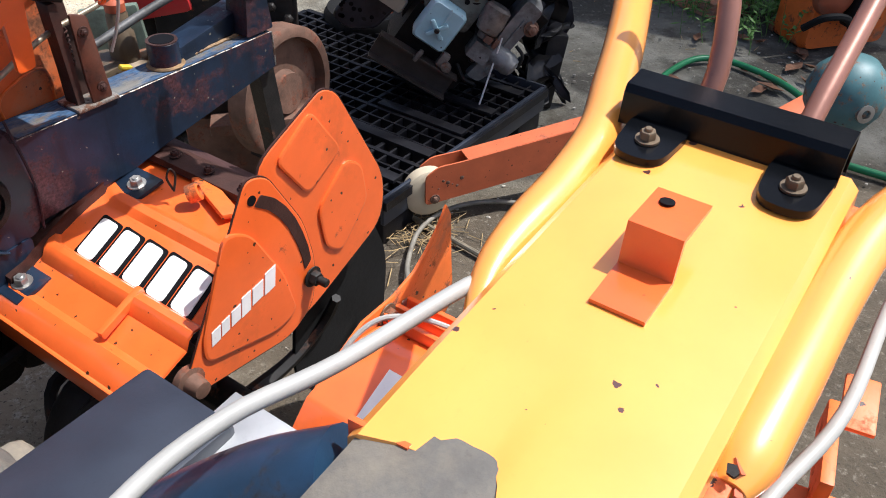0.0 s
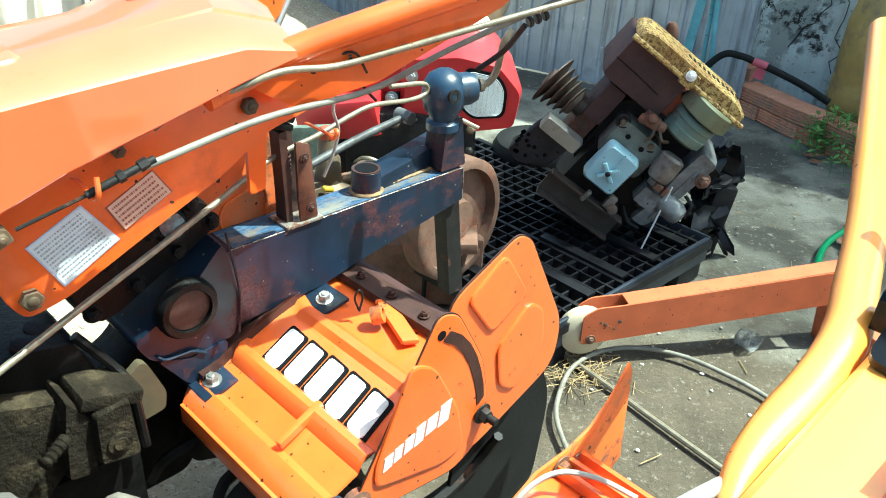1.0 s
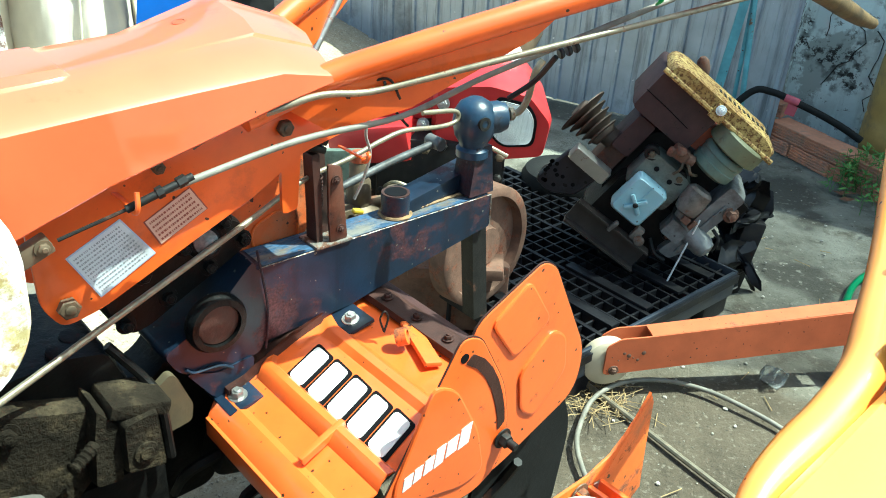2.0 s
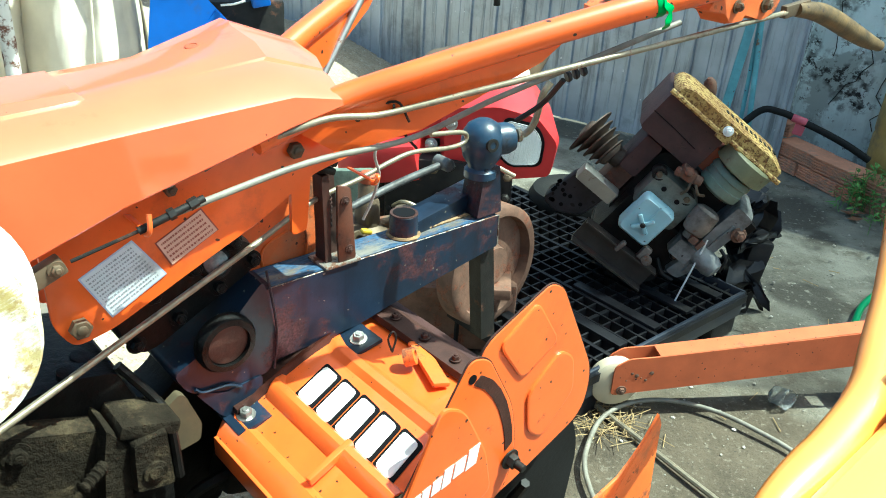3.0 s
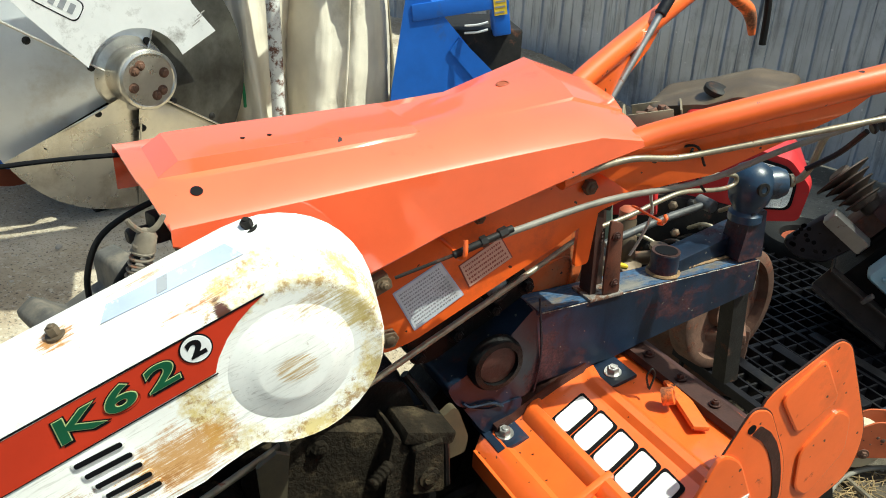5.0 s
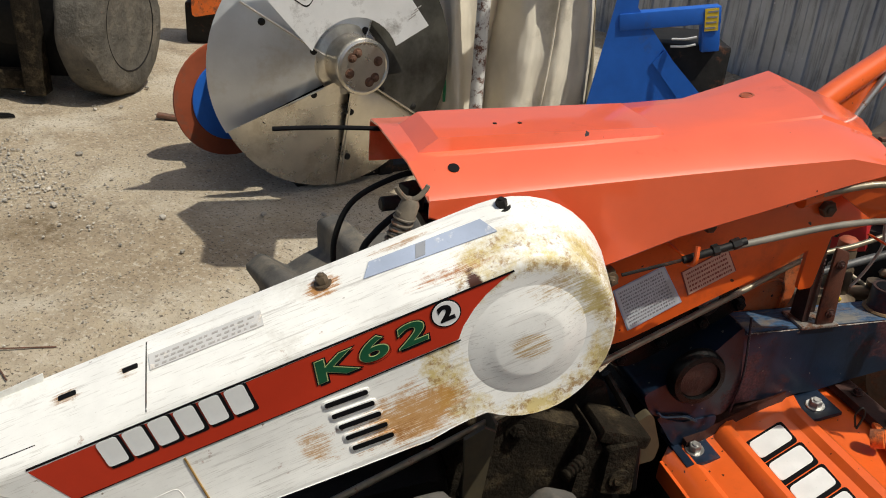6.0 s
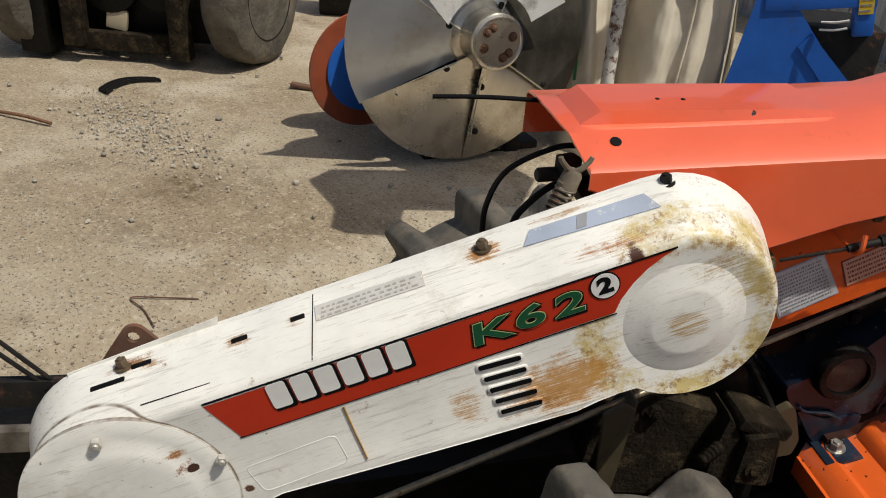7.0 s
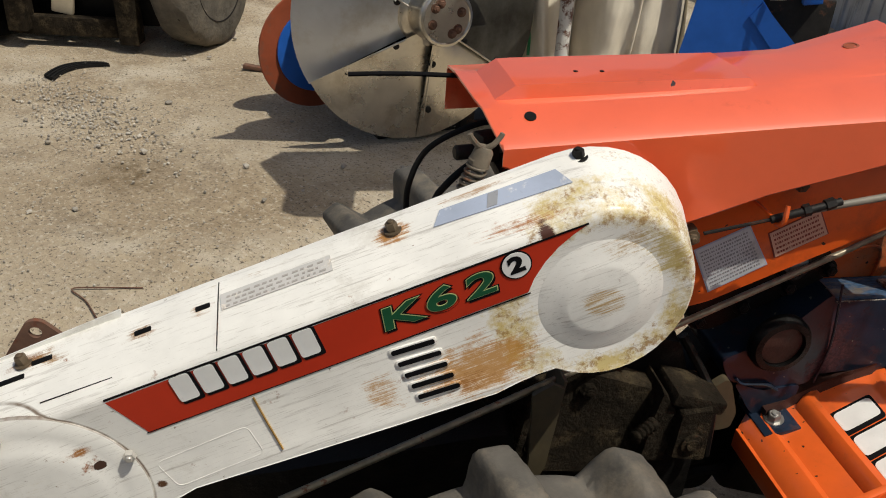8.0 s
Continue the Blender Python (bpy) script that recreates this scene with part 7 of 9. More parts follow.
    prism(bm, fillet([(0.58, 0.40), (0.596, 0.398), (0.588, 0.46), (0.572, 0.462)], 0.004, 2), xz(0.3385, 0.3405))
    part("slot", bm, STEEL, shd)
    bm = new_bm()
    rod(bm, (0.48, -0.20, 0.20), (0.48, 0.33, 0.20), 0.022, edge=0.003)
    sh = part("rotor_shaft", bm, DARK_IRON, t)
    for i in range(10):
        bm = new_bm()
        a, y, s = i * 2.2, -0.18 + i * 0.052, (1 if i % 2 else -1)
        pipe(bm, [(0.48 + 0.02 * math.cos(a), y, 0.2 + 0.02 * math.sin(a)), (0.48 + 0.10 * math.cos(a), y, 0.2 + 0.10 * math.sin(a)), (0.48 + 0.17 * math.cos(a + 0.3), y + 0.02 * s, 0.2 + 0.17 * math.sin(a + 0.3))], lambda u: 0.012 - 0.005 * u, 6, 4)
        part("blade", bm, DARK_IRON, sh)
    for y in (0.19, -0.19):
        bm = new_bm()
        lathe(bm, (-0.06, y - 0.05, 0.27), (0, 1, 0), [(0.15, 0), (0.24, 0.008), (0.265, 0.05), (0.24, 0.092), (0.15, 0.1)], 36)
        w = part("drive_wheel", bm, TYRE_DUST, t, "dusty rubber tyre")
        bm = new_bm()
        lathe(bm, (-0.06, y - 0.04, 0.27), (0, 1, 0), [(0.03, -0.01), (0.14, 0.01), (0.152, 0.0), (0.152, 0.08), (0.03, 0.07)], 24)
        part("rim", bm, TAN, w)
    return t


build_second_tiller()


# ---- pallet and the loose engine on it ----
PALLET = frame_of((-0.10, 1.42, 0), (0.585, 0.811))


def build_pallet():
    p = thing("plastic_pallet", "black plastic pallet with an open grid deck", "pallet", PALLET)
    L, W, T = 0.68, 0.86, 0.12
    n, m = 17, 22
    slat_mesh = {}
    for cnt, across in ((n, False), (m, True)):
        for i in range(cnt + 1):
            wd = 0.018 if i in (0, cnt) else (0.011 if i % 4 == 0 else 0.0055)
            if (across, wd) not in slat_mesh:
                bm = new_bm()
                box(bm, (0, 0, 0), (L, wd, 0.022) if across else (wd, W, 0.024), bevel=0.0012)
                slat_mesh[across, wd] = mesh_of("slat", bm, BLACK_PLASTIC, 0)
            ob = new("slat", slat_mesh[across, wd])
            ob.parent = p
            ob.matrix_local = pose(L / 2, W * i / cnt, T - 0.013) if across else pose(L * i / cnt, W / 2, T - 0.012)
    for i in range(3):
        for j in range(3):
            bm = new_bm()
            box(bm, (0.06 + i * (L - 0.12) / 2, 0.07 + j * (W - 0.14) / 2, (T - 0.024) / 2), (0.11, 0.13, T - 0.024), bevel=0.008)
            part("foot_block", bm, BLACK_PLASTIC, p)
    bm = new_bm()
    box(bm, (L - 0.01, W * 0.30, T - 0.03), (0.012, W * 0.6, 0.075), (0, 12, 0), 0.003)
    box(bm, (L / 2, 0.004, T - 0.03), (L, 0.010, 0.07), (0, 0, 0), 0.003)
    part("skirt", bm, SLATE, p)
    for j in range(5):
        bm = new_bm()
        box(bm, (L * (0.12 + 0.19 * j), W * 0.18, T + 0.003), (0.030, W * 0.30, 0.010), (0, 0, 0), 0.002)
        part("deck_strip", bm, BLACK_PLASTIC, p)
    return p


build_pallet()


def build_engine():
    """Small petrol engine lying tilted on the pallet; local x right, y away from the path, z up."""
    e = thing("petrol_engine", "grimy petrol engine with rusting yellow cowl, tilted on a pallet", "engine", pose(0.0083, 1.93, -0.1135) @ Matrix.Scale(1.10, 4))
    ax = Vector((0.563, 0, 0.826)).normalized()      # along the cylinder
    cr = Vector((0.826, 0, -0.563)).normalized()     # across it

    def quad(c, along, across, y0, y1, mat, name, label="", r=0.012, parent=None, rim=0.004):
        pts = [Vector(c) + ax2 for ax2 in (Vector((a * ax.x + b * cr.x, a * ax.z + b * cr.z)) for a, b in ((-along / 2, -across / 2), (along / 2, -across / 2), (along / 2, across / 2), (-along / 2, across / 2)))]
        bm = new_bm()
        prism(bm, fillet([tuple(p) for p in pts], r, 4), xz(y0, y1), rim=rim)
        return part(name, bm, mat, parent or e, label)
    # crankcase and head masses
    case = quad((0.06, 0.40), 0.20, 0.24, 0.02, 0.17, OILY_BROWN, "crankcase", "oily dark grey crankcase", 0.03)
    quad((0.0, 0.335), 0.15, 0.19, -0.02, 0.12, OILY_BROWN, "sump", "", 0.02)
    # tank / blower shroud
    quad((0.047, 0.598), 0.104, 0.160, -0.02, 0.16, MAROON, "shroud", "dark oxide-red sheet shroud", 0.012)
    quad((-0.03, 0.525), 0.10, 0.05, 0.0, 0.10, MAROON, "duct", "", 0.01)
    quad((-0.075, 0.46), 0.11, 0.05, 0.02, 0.10, RUSTY, "bracket_arm", "", 0.01)
    # yellow recoil cowl: long rounded housing across the top
    cowl_c = Vector((0.141, 0.619))
    pts = []
    for a, b in ((-0.015, -0.150), (0.008, -0.146), (0.016, -0.122), (0.016, 0.116), (0.004, 0.145), (-0.015, 0.148)):
        q = cowl_c + Vector((a * ax.x + b * cr.x, a * ax.z + b * cr.z))
        pts.append(tuple(q))
    bm = new_bm()
    prism(bm, fillet(pts, 0.012, 5), xz(-0.045, 0.070), rim=0.010)
    cowl = part("recoil_cowl", bm, YELLOW_RUST, e, "rust-speckled yellow recoil cowl")
    for k in range(11):
        bm = new_bm()
        b = -0.02 + k * 0.0135
        q = cowl_c + Vector((0.0155 * ax.x + b * cr.x, 0.0155 * ax.z + b * cr.z))
        box(bm, (q.x, 0.02, q.y), (0.0065, 0.022, 0.004), (0, 34, 0), 0.001)
        part("vent_hole", bm, DARK_IRON, cowl)
    bm = new_bm()
    a0 = cowl_c + Vector((-0.014 * ax.x - 0.152 * cr.x, -0.014 * ax.z - 0.152 * cr.z))
    a1 = cowl_c + Vector((-0.014 * ax.x + 0.150 * cr.x, -0.014 * ax.z + 0.150 * cr.z))
    pipe(bm, [(a0.x, -0.045, a0.y), (a1.x, -0.045, a1.y)], 0.006, 8, 2)
    part("cowl_rim", bm, YELLOW_RUST, cowl)
    bm = new_bm()
    hexbolt(bm, (0.134, -0.055, 0.624), (0, -1, 0.2), 0.0075, 0.008)
    part("cowl_bolt", bm, WHITE_INK, cowl)
    bm = new_bm()
    box(bm, (0.132, -0.049, 0.615), (0.034, 0.008, 0.034), (0, 34, 0), 0.003)
    part("cowl_bracket", bm, YELLOW_RUST, cowl)
    # red reducer
    quad((0.110, 0.545), 0.06, 0.13, 0.0, 0.12, RED_OXIDE, "red_band", "", 0.008)
    # olive fuel bowl, two stacked drums
    c0 = Vector((0.200, -0.01, 0.559))
    bm = new_bm()
    lathe(bm, c0, -Vector((ax.x, 0, ax.z)), [(0.056, 0), (0.061, 0.004), (0.061, 0.038), (0.056, 0.041)], 30)
    part("bowl", bm, OLIVE, e, "olive filter drum")
    bm = new_bm()
    c1 = c0 - Vector((ax.x, 0, ax.z)) * 0.041 + Vector((-0.005, 0, -0.003))
    lathe(bm, c1, -Vector((ax.x, 0, ax.z)), [(0.045, 0), (0.050, 0.005), (0.051, 0.014), (0.0485, 0.016), (0.0485, 0.030), (0.051, 0.032), (0.050, 0.050), (0.041, 0.057), (0.0, 0.060)], 30)
    part("bowl", bm, GREEN_CAST, e, "greenish grey filter drum")
    # pale blue box with star knob
    blue = quad((0.003, 0.403), 0.100, 0.084, -0.075, -0.035, CYAN_PAINT, "air_box", "pale blue painted air cleaner box", 0.014, rim=0.006)
    bm = new_bm()
    for k in range(4):
        a = 0.4 + k * math.pi / 2
        box(bm, (-0.002 + 0.012 * math.cos(a), -0.079, 0.398 + 0.012 * math.sin(a)), (0.028, 0.010, 0.0095), (0, -math.degrees(a), 0), 0.004)
    part("star_knob", bm, CYAN_PAINT, blue)
    bm = new_bm()
    lathe(bm, (-0.002, -0.080, 0.398), (0, -1, 0), [(0.006, 0), (0.006, 0.006), (0.004, 0.008), (0, 0.008)], 12)
    part("knob_nut", bm, DARK_IRON, blue)
    bm = new_bm()
    box(bm, (0.020, -0.0765, 0.424), (0.036, 0.003, 0.005), (0, -54, 0), 0.001)
    part("blue_rib", bm, CYAN_PAINT, blue)
    quad((0.038, 0.442), 0.098, 0.118, -0.040, 0.02, GREY_GREEN, "air_box_base", "", 0.020, rim=0.003)
    # stepped drive pulley on the shaft
    pa = Vector((0.72, -0.25, -0.55)).normalized()
    for k in range(5):
        bm = new_bm()
        c = Vector((-0.150, 0.03, 0.560)) + pa * (0.016 * k)
        r = 0.062 - 0.004 * k - (0.006 if k else 0.0)
        lathe(bm, c, pa, [(0.026, -0.001), (r - 0.006, -0.001), (r, 0.0), (r, 0.0028), (r - 0.008, 0.005), (0.030, 0.011), (0.026, 0.016)], 30)
        part("pulley_disc", bm, PULLEY, e)
    bm = new_bm()
    rod(bm, Vector((-0.160, 0.03, 0.566)), Vector((-0.07, 0.03, 0.50)), 0.024, edge=0.003)
    part("pulley_hub", bm, PULLEY, e)
    # alloy cover block, spotted black heat shield and mounting channel
    quad((-0.114, 0.464), 0.034, 0.100, -0.06, -0.025, STEEL, "alloy_block", "scuffed bare steel cover block", 0.006)
    bm = new_bm()
    prism(bm, fillet([(-0.235, 0.405), (-0.16, 0.485), (-0.085, 0.43), (-0.140, 0.375), (-0.20, 0.375)], 0.015, 4), xz(-0.03, -0.005), rim=0.004)
    hs = part("heat_shield", bm, SHIELD_GREY, e, "dark perforated heat shield")
    rng = random.Random(8)
    bm = new_bm()
    for k in range(14):
        lathe(bm, (-0.185 + rng.uniform(-0.03, 0.04), -0.0305, 0.420 + rng.uniform(-0.03, 0.035)), (0, -1, 0), [(0.005, 0), (0.005, 0.001)], 8)
    tagged(part("shield_hole", bm, BLACK_INK, hs), kind="stuff")
    bm = new_bm()
    d = Vector((0.205, -0.125)).normalized()
    nn = Vector((-d.y, d.x))
    p0 = Vector((-0.122, 0.381))
    prism(bm, [(0.0, 0.0), (0.196, 0.0), (0.196, 0.060), (0.0, 0.060)], lambda q, s: Vector(((p0 + d * q[0] - nn * q[1]).x, -0.048 + 0.005 * s, (p0 + d * q[0] - nn * q[1]).y)))
    for w0, w1 in ((0.0, 0.004), (0.056, 0.060)):
        prism(bm, [(0.0, w0), (0.197, w0), (0.197, w1), (0.0, w1)], lambda q, s: Vector(((p0 + d * q[0] - nn * q[1]).x, -0.074 + 0.027 * s, (p0 + d * q[0] - nn * q[1]).y)))
    part("mounting_channel", bm, CHANNEL_BROWN, e, "dark steel mounting channel")
    # fittings over the face of the case
    for x, z, r in ((0.015, 0.504, 0.017), (0.082, 0.455, 0.017), (0.080, 0.315, 0.011)):
        bm = new_bm()
        lathe(bm, (x, -0.030, z), (0, -1, 0.1), [(r, -0.02), (r, 0.006), (r * 0.85, 0.009), (r * 0.62, 0.009), (r * 0.60, 0.004), (0.0, 0.004)], 20)
        cap = part("valve_cap", bm, OILY_BROWN, e)
        bm = new_bm()
        hexbolt(bm, (x, -0.034, z), (0, -1, 0.1), r * 0.45, 0.010, washer=False)
        part("cap_nut", bm, BRASS, cap)
    bm = new_bm()
    box(bm, (0.074, -0.035, 0.514), (0.038, 0.035, 0.026), (0, 30, 0), 0.005)
    rod(bm, (0.048, -0.040, 0.520), (0.060, -0.045, 0.516), 0.011, edge=0.002)
    rod(bm, (0.088, -0.045, 0.508), (0.104, -0.045, 0.502), 0.012, edge=0.002)
    lathe(bm, (0.074, -0.050, 0.520), (0, -0.8, 0.6), [(0.010, 0), (0.010, 0.012), (0.007, 0.015), (0, 0.016)], 12)
    part("fuel_cock", bm, RUSTY, e, "rusty fuel cock")
    bm = new_bm()
    pipe(bm, [(0.066, -0.05, 0.470), (0.078, -0.055, 0.485), (0.082, -0.050, 0.500)], 0.003, 6)
    pipe(bm, [(0.115, -0.04, 0.470), (0.100, -0.06, 0.480), (0.092, -0.05, 0.500)], 0.0035, 6)
    part("fuel_line", bm, BRASS, e)
    bm = new_bm()
    lathe(bm, (0.134, -0.045, 0.442), (-0.46, -0.1, -0.88), [(0.022, 0), (0.029, 0.006), (0.030, 0.040), (0.026, 0.060), (0.015, 0.066), (0.014, 0.078), (0, 0.079)], 24)
    bowl = part("float_bowl", bm, GREY_BROWN, e, "stained grey-brown float bowl")
    bm = new_bm()
    box(bm, (0.110, -0.070, 0.376), (0.018, 0.012, 0.016), (0, 34, 0), 0.002)
    box(bm, (0.126, -0.070, 0.366), (0.010, 0.010, 0.022), (0, 34, 0), 0.002)
    part("bowl_clip", bm, RUSTY, bowl)
    quad((0.094, 0.338), 0.044, 0.052, -0.060, 0.02, ALLOY_PALE, "square_cover", "flat grey square cover", 0.004, rim=0.002)
    bm = new_bm()
    prism(bm, fillet([(0.062, 0.275), (0.092, 0.258), (0.120, 0.280), (0.232, 0.432), (0.196, 0.462), (0.150, 0.402), (0.100, 0.318)], 0.010, 3), xz(-0.045, 0.08), rim=0.006)
    sc = part("side_casting", bm, ALLOY_PALE, e, "pale grey alloy side casting")
    for x, z in ((0.148, 0.352), (0.176, 0.392), (0.118, 0.302)):
        bm = new_bm()
        box(bm, (x, -0.046, z), (0.006, 0.006, 0.050), (0, 36, 0), 0.002)
        part("casting_rib", bm, ALLOY_PALE, sc)
    bm = new_bm()
    lathe(bm, (0.150, -0.05, 0.318), (0.75, -0.4, -0.5), [(0.026, -0.03), (0.026, 0.012), (0.020, 0.026), (0.010, 0.030), (0, 0.031)], 20)
    part("shaft_boss", bm, ALLOY_PALE, sc)
    bm = new_bm()
    hexbolt(bm, (0.204, -0.045, 0.392), (0.3, -1, 0.1), 0.012, 0.014)
    part("rusty_bolt", bm, RUSTY, sc)
    bm = new_bm()
    box(bm, (0.013, -0.060, 0.322), (0.020, 0.020, 0.034), (0, 34, 0), 0.004)
    lathe(bm, (0.020, -0.070, 0.310), (0, -1, 0), [(0.012, 0), (0.012, 0.006), (0.006, 0.008), (0, 0.008)], 14)
    part("linkage", bm, GREY_BROWN, e)
    bm = new_bm()
    box(bm, (-0.042, -0.070, 0.335), (0.030, 0.014, 0.010), (0, -50, 0), 0.003)
    part("link_stub", bm, GREY_BROWN, e)
    bm = new_bm()
    pipe(bm, [(0.045, -0.03, 0.300), (0.060, -0.04, 0.270), (0.085, -0.04, 0.255)], 0.005, 8)
    part("drain_pipe", bm, DARK_IRON, e)
    bm = new_bm()
    pipe(bm, [(0.175, -0.04, 0.350), (0.190, -0.05, 0.330), (0.180, -0.05, 0.300)], 0.004, 8)
    part("breather_pipe", bm, DARK_IRON, e)
    for x, z in ((0.030, 0.473), (0.062, 0.447)):
        bm = new_bm()
        lathe(bm, (x, -0.0405, z), (0, -1, 0), [(0.006, 0), (0.006, 0.0012)], 12)
        part("stud_hole", bm, BLACK_INK, e)
    # sheet seam across the shroud
    bm = new_bm()
    pipe(bm, [(-0.020, -0.021, 0.640), (0.030, -0.0215, 0.604), (0.078, -0.021, 0.566)], 0.0009, 6, round_path=False)
    part("shroud_seam", bm, BLACK_INK, e)
    bm = new_bm()
    lathe(bm, (0.098, 0.10, 0.655), (-0.2, -0.2, 1), [(0.013, 0), (0.015, 0.015), (0.013, 0.032), (0.006, 0.041), (0, 0.042)], 16)
    part("filler_neck", bm, RUSTY, e)
    bm = new_bm()
    rod(bm, (0.141, -0.06, 0.376), (0.098, -0.07, 0.215), 0.0021)
    part("bare_wire", bm, WHITE_INK, e, "stiff pale wire")
    bm = new_bm()
    box(bm, (0.20, 0.06, 0.40), (0.12, 0.02, 0.03), (0, 40, 0), 0.004)
    box(bm, (0.06, 0.09, 0.31), (0.20, 0.10, 0.06), (0, 28, 0), 0.02)
    box(bm, (-0.06, 0.10, 0.285), (0.12, 0.12, 0.10), (0, 0, 0), 0.02)
    part("base_casting", bm, GREASE, e)
    return e


build_engine()


def build_rag_plastic():
    """Crumpled black plastic at the pallet's corner."""
    rng = random.Random(11)
    heap = thing("black_plastic", "crumpled torn black plastic beside the pallet", "plastic scrap")
    for k in range(36):
        c = Vector((0.29 + rng.uniform(-0.06, 0.05), 2.10 + rng.uniform(-0.08, 0.12), rng.uniform(0.03, 0.33)))
        base = [Vector((rng.uniform(-1, 1), rng.uniform(-1, 1), rng.uniform(-1, 1))) * 0.048 for _ in range(2)]
        bm = new_bm()
        n_, rings = 9, 4
        cols = []
        for j in range(rings + 1):
            f = j / rings
            row = []
            for i in range(n_):
                a = 2 * math.pi * i / n_
                p = c + (base[0] * math.cos(a) + base[1] * math.sin(a)) * f
                row.append(p + Vector((noise.noise(p * 22), noise.noise(p * 22 + Vector((7, 0, 0))), noise.noise(p * 22 + Vector((0, 5, 0))))) * 0.022)
            cols.append(row)
        for d in (Vector((0, 0, 0)), Vector((0.001, 0.003, 0.001))):
            g = [[bm.verts.new(p + d) for p in row] for row in cols]
            for r0, r1 in zip(g, g[1:]):
                for i in range(n_):
                    q = (i + 1) % n_
                    bm.faces.new((r0[i], r0[q], r1[q], r1[i]))
        part("shred", bm, BLACK_PLASTIC, heap, smooth=25)
    bm = new_bm()
    box(bm, (0.31, 2.14, 0.11), (0.06, 0.12, 0.22), (0, 8, 12), 0.01)
    part("core", bm, BLACK_PLASTIC, heap)


build_rag_plastic()


# ---- the red diesel machine behind the arm ----
def build_red_machine():
    r = thing("red_engine", "red diesel engine unit with a square headlight and tan tank", "engine", pose(0, 1.72, 0))
    bm = new_bm()
    cowl = fillet([(-0.480, 0.455), (-0.480, 0.592), (-0.352, 0.616), (-0.255, 0.600), (-0.202, 0.540), (-0.213, 0.455), (-0.320, 0.428)], 0.016, 4)
    prism(bm, cowl, lambda p, s: Vector((p[0] - s * 0.05, s * 0.20, p[1] + s * 0.02)), rim=0.010)
    c = part("lamp_cowl", bm, RED_PLASTIC, r, "glossy red lamp cowl")
    lamp = fillet([(-0.336, 0.588), (-0.262, 0.578), (-0.240, 0.545), (-0.243, 0.482), (-0.316, 0.470), (-0.350, 0.50)], 0.018, 5)
    cx, cz = -0.292, 0.528
    for k, (mat, y0, y1, nm) in enumerate(((1.0, -0.003, 0.004, "lamp_frame"), (0.87, -0.005, 0.003, "reflector"), (0.86, -0.012, -0.0055, "lens"))):
        bm = new_bm()
        prism(bm, [(cx + (p[0] - cx) * mat, cz + (p[1] - cz) * mat) for p in lamp], xz(y0, y1), rim=0.004 if k == 2 else 0.0)
        part(nm, bm, (BLACK_INK, CHROME, GLASS)[k], c).visible_shadow = k < 2
    for k in range(7):
        bm = new_bm()
        x = -0.325 + k * 0.0105
        box(bm, (x, -0.0125, 0.527), (0.0016, 0.002, 0.075), (0, 4, 0), 0.0005)
        part("lens_rib", bm, GLASS, c)
    bm = new_bm()
    box(bm, (-0.62, 0.04, 0.44), (0.20, 0.16, 0.09), (0, -12, 0), 0.015)
    box(bm, (-0.55, 0.10, 0.52), (0.16, 0.12, 0.06), (0, -8, 0), 0.012)
    part("side_panel", bm, RED_PLASTIC, r)
    for x, z in ((-0.455, 0.555), (-0.500, 0.50)):
        bm = new_bm()
        hexbolt(bm, (x, -0.004, z), (0, -1, 0.2), 0.010, 0.008)
        part("cowl_screw", bm, STEEL, r)
    # tank, cap and parts tray
    bm = new_bm()
    tank = fillet([(-0.655, 0.560), (-0.640, 0.625), (-0.52, 0.662), (-0.41, 0.705), (-0.305, 0.700), (-0.295, 0.64), (-0.40, 0.60)], 0.02, 4)
    prism(bm, tank, xz(0.20, 0.46), rim=0.03)
    tk = part("fuel_tank", bm, TANK_BROWN, r, "dusty brown metal fuel tank")
    tk.matrix_local = pose(0.0, 0.0, -0.024)
    bm = new_bm()
    lathe(bm, (-0.478, 0.25, 0.672), (0.3, -0.1, 1), [(0.030, 0), (0.032, 0.004), (0.032, 0.014), (0.027, 0.018), (0, 0.019)], 24)
    part("tank_cap", bm, DARK_IRON, tk)
    bm = new_bm()
    lathe(bm, (-0.34, 0.19, 0.655), (0.3, -0.8, 0.5), [(0.028, 0), (0.026, 0.010), (0.018, 0.016), (0, 0.018)], 20)
    part("glass_bowl", bm, CHROME, tk)
    bm = new_bm()
    box(bm, (-0.605, 0.18, 0.560), (0.13, 0.12, 0.006), (0, -14, 14), 0.001)
    for dx, dy, sx, sy in ((0, -0.06, 0.13, 0.005), (0, 0.06, 0.13, 0.005), (-0.065, 0, 0.005, 0.12), (0.065, 0, 0.005, 0.12)):
        box(bm, (-0.605 + dx, 0.18 + dy + dx * 0.25, 0.585 + dx * 0.25), (sx, sy, 0.05), (0, -14, 14), 0.001)
    tray = part("parts_tray", bm, TAN, r, "open tan tray with small parts")
    for k in range(5):
        bm = new_bm()
        box(bm, (-0.63 + k * 0.014, 0.17 + (k % 2) * 0.03, 0.585 + 0.004 * k), (0.03, 0.02, 0.02), (20 * k, 30 * k, 10), 0.003)
        part("loose_part", bm, RUSTY, tray)
    bm = new_bm()
    box(bm, (-0.66, -0.10, 0.375), (0.12, 0.02, 0.15), (0, -6, 8), 0.006)
    part("side_cover", bm, GREEN_CAST, r, "sage green side cover")
    # block, rusty base, flywheel
    bm = new_bm()
    box(bm, (-0.47, 0.10, 0.36), (0.30, 0.24, 0.22), (0, 0, 8), 0.02)
    box(bm, (-0.62, 0.08, 0.30), (0.20, 0.20, 0.24), (0, 0, 8), 0.02)
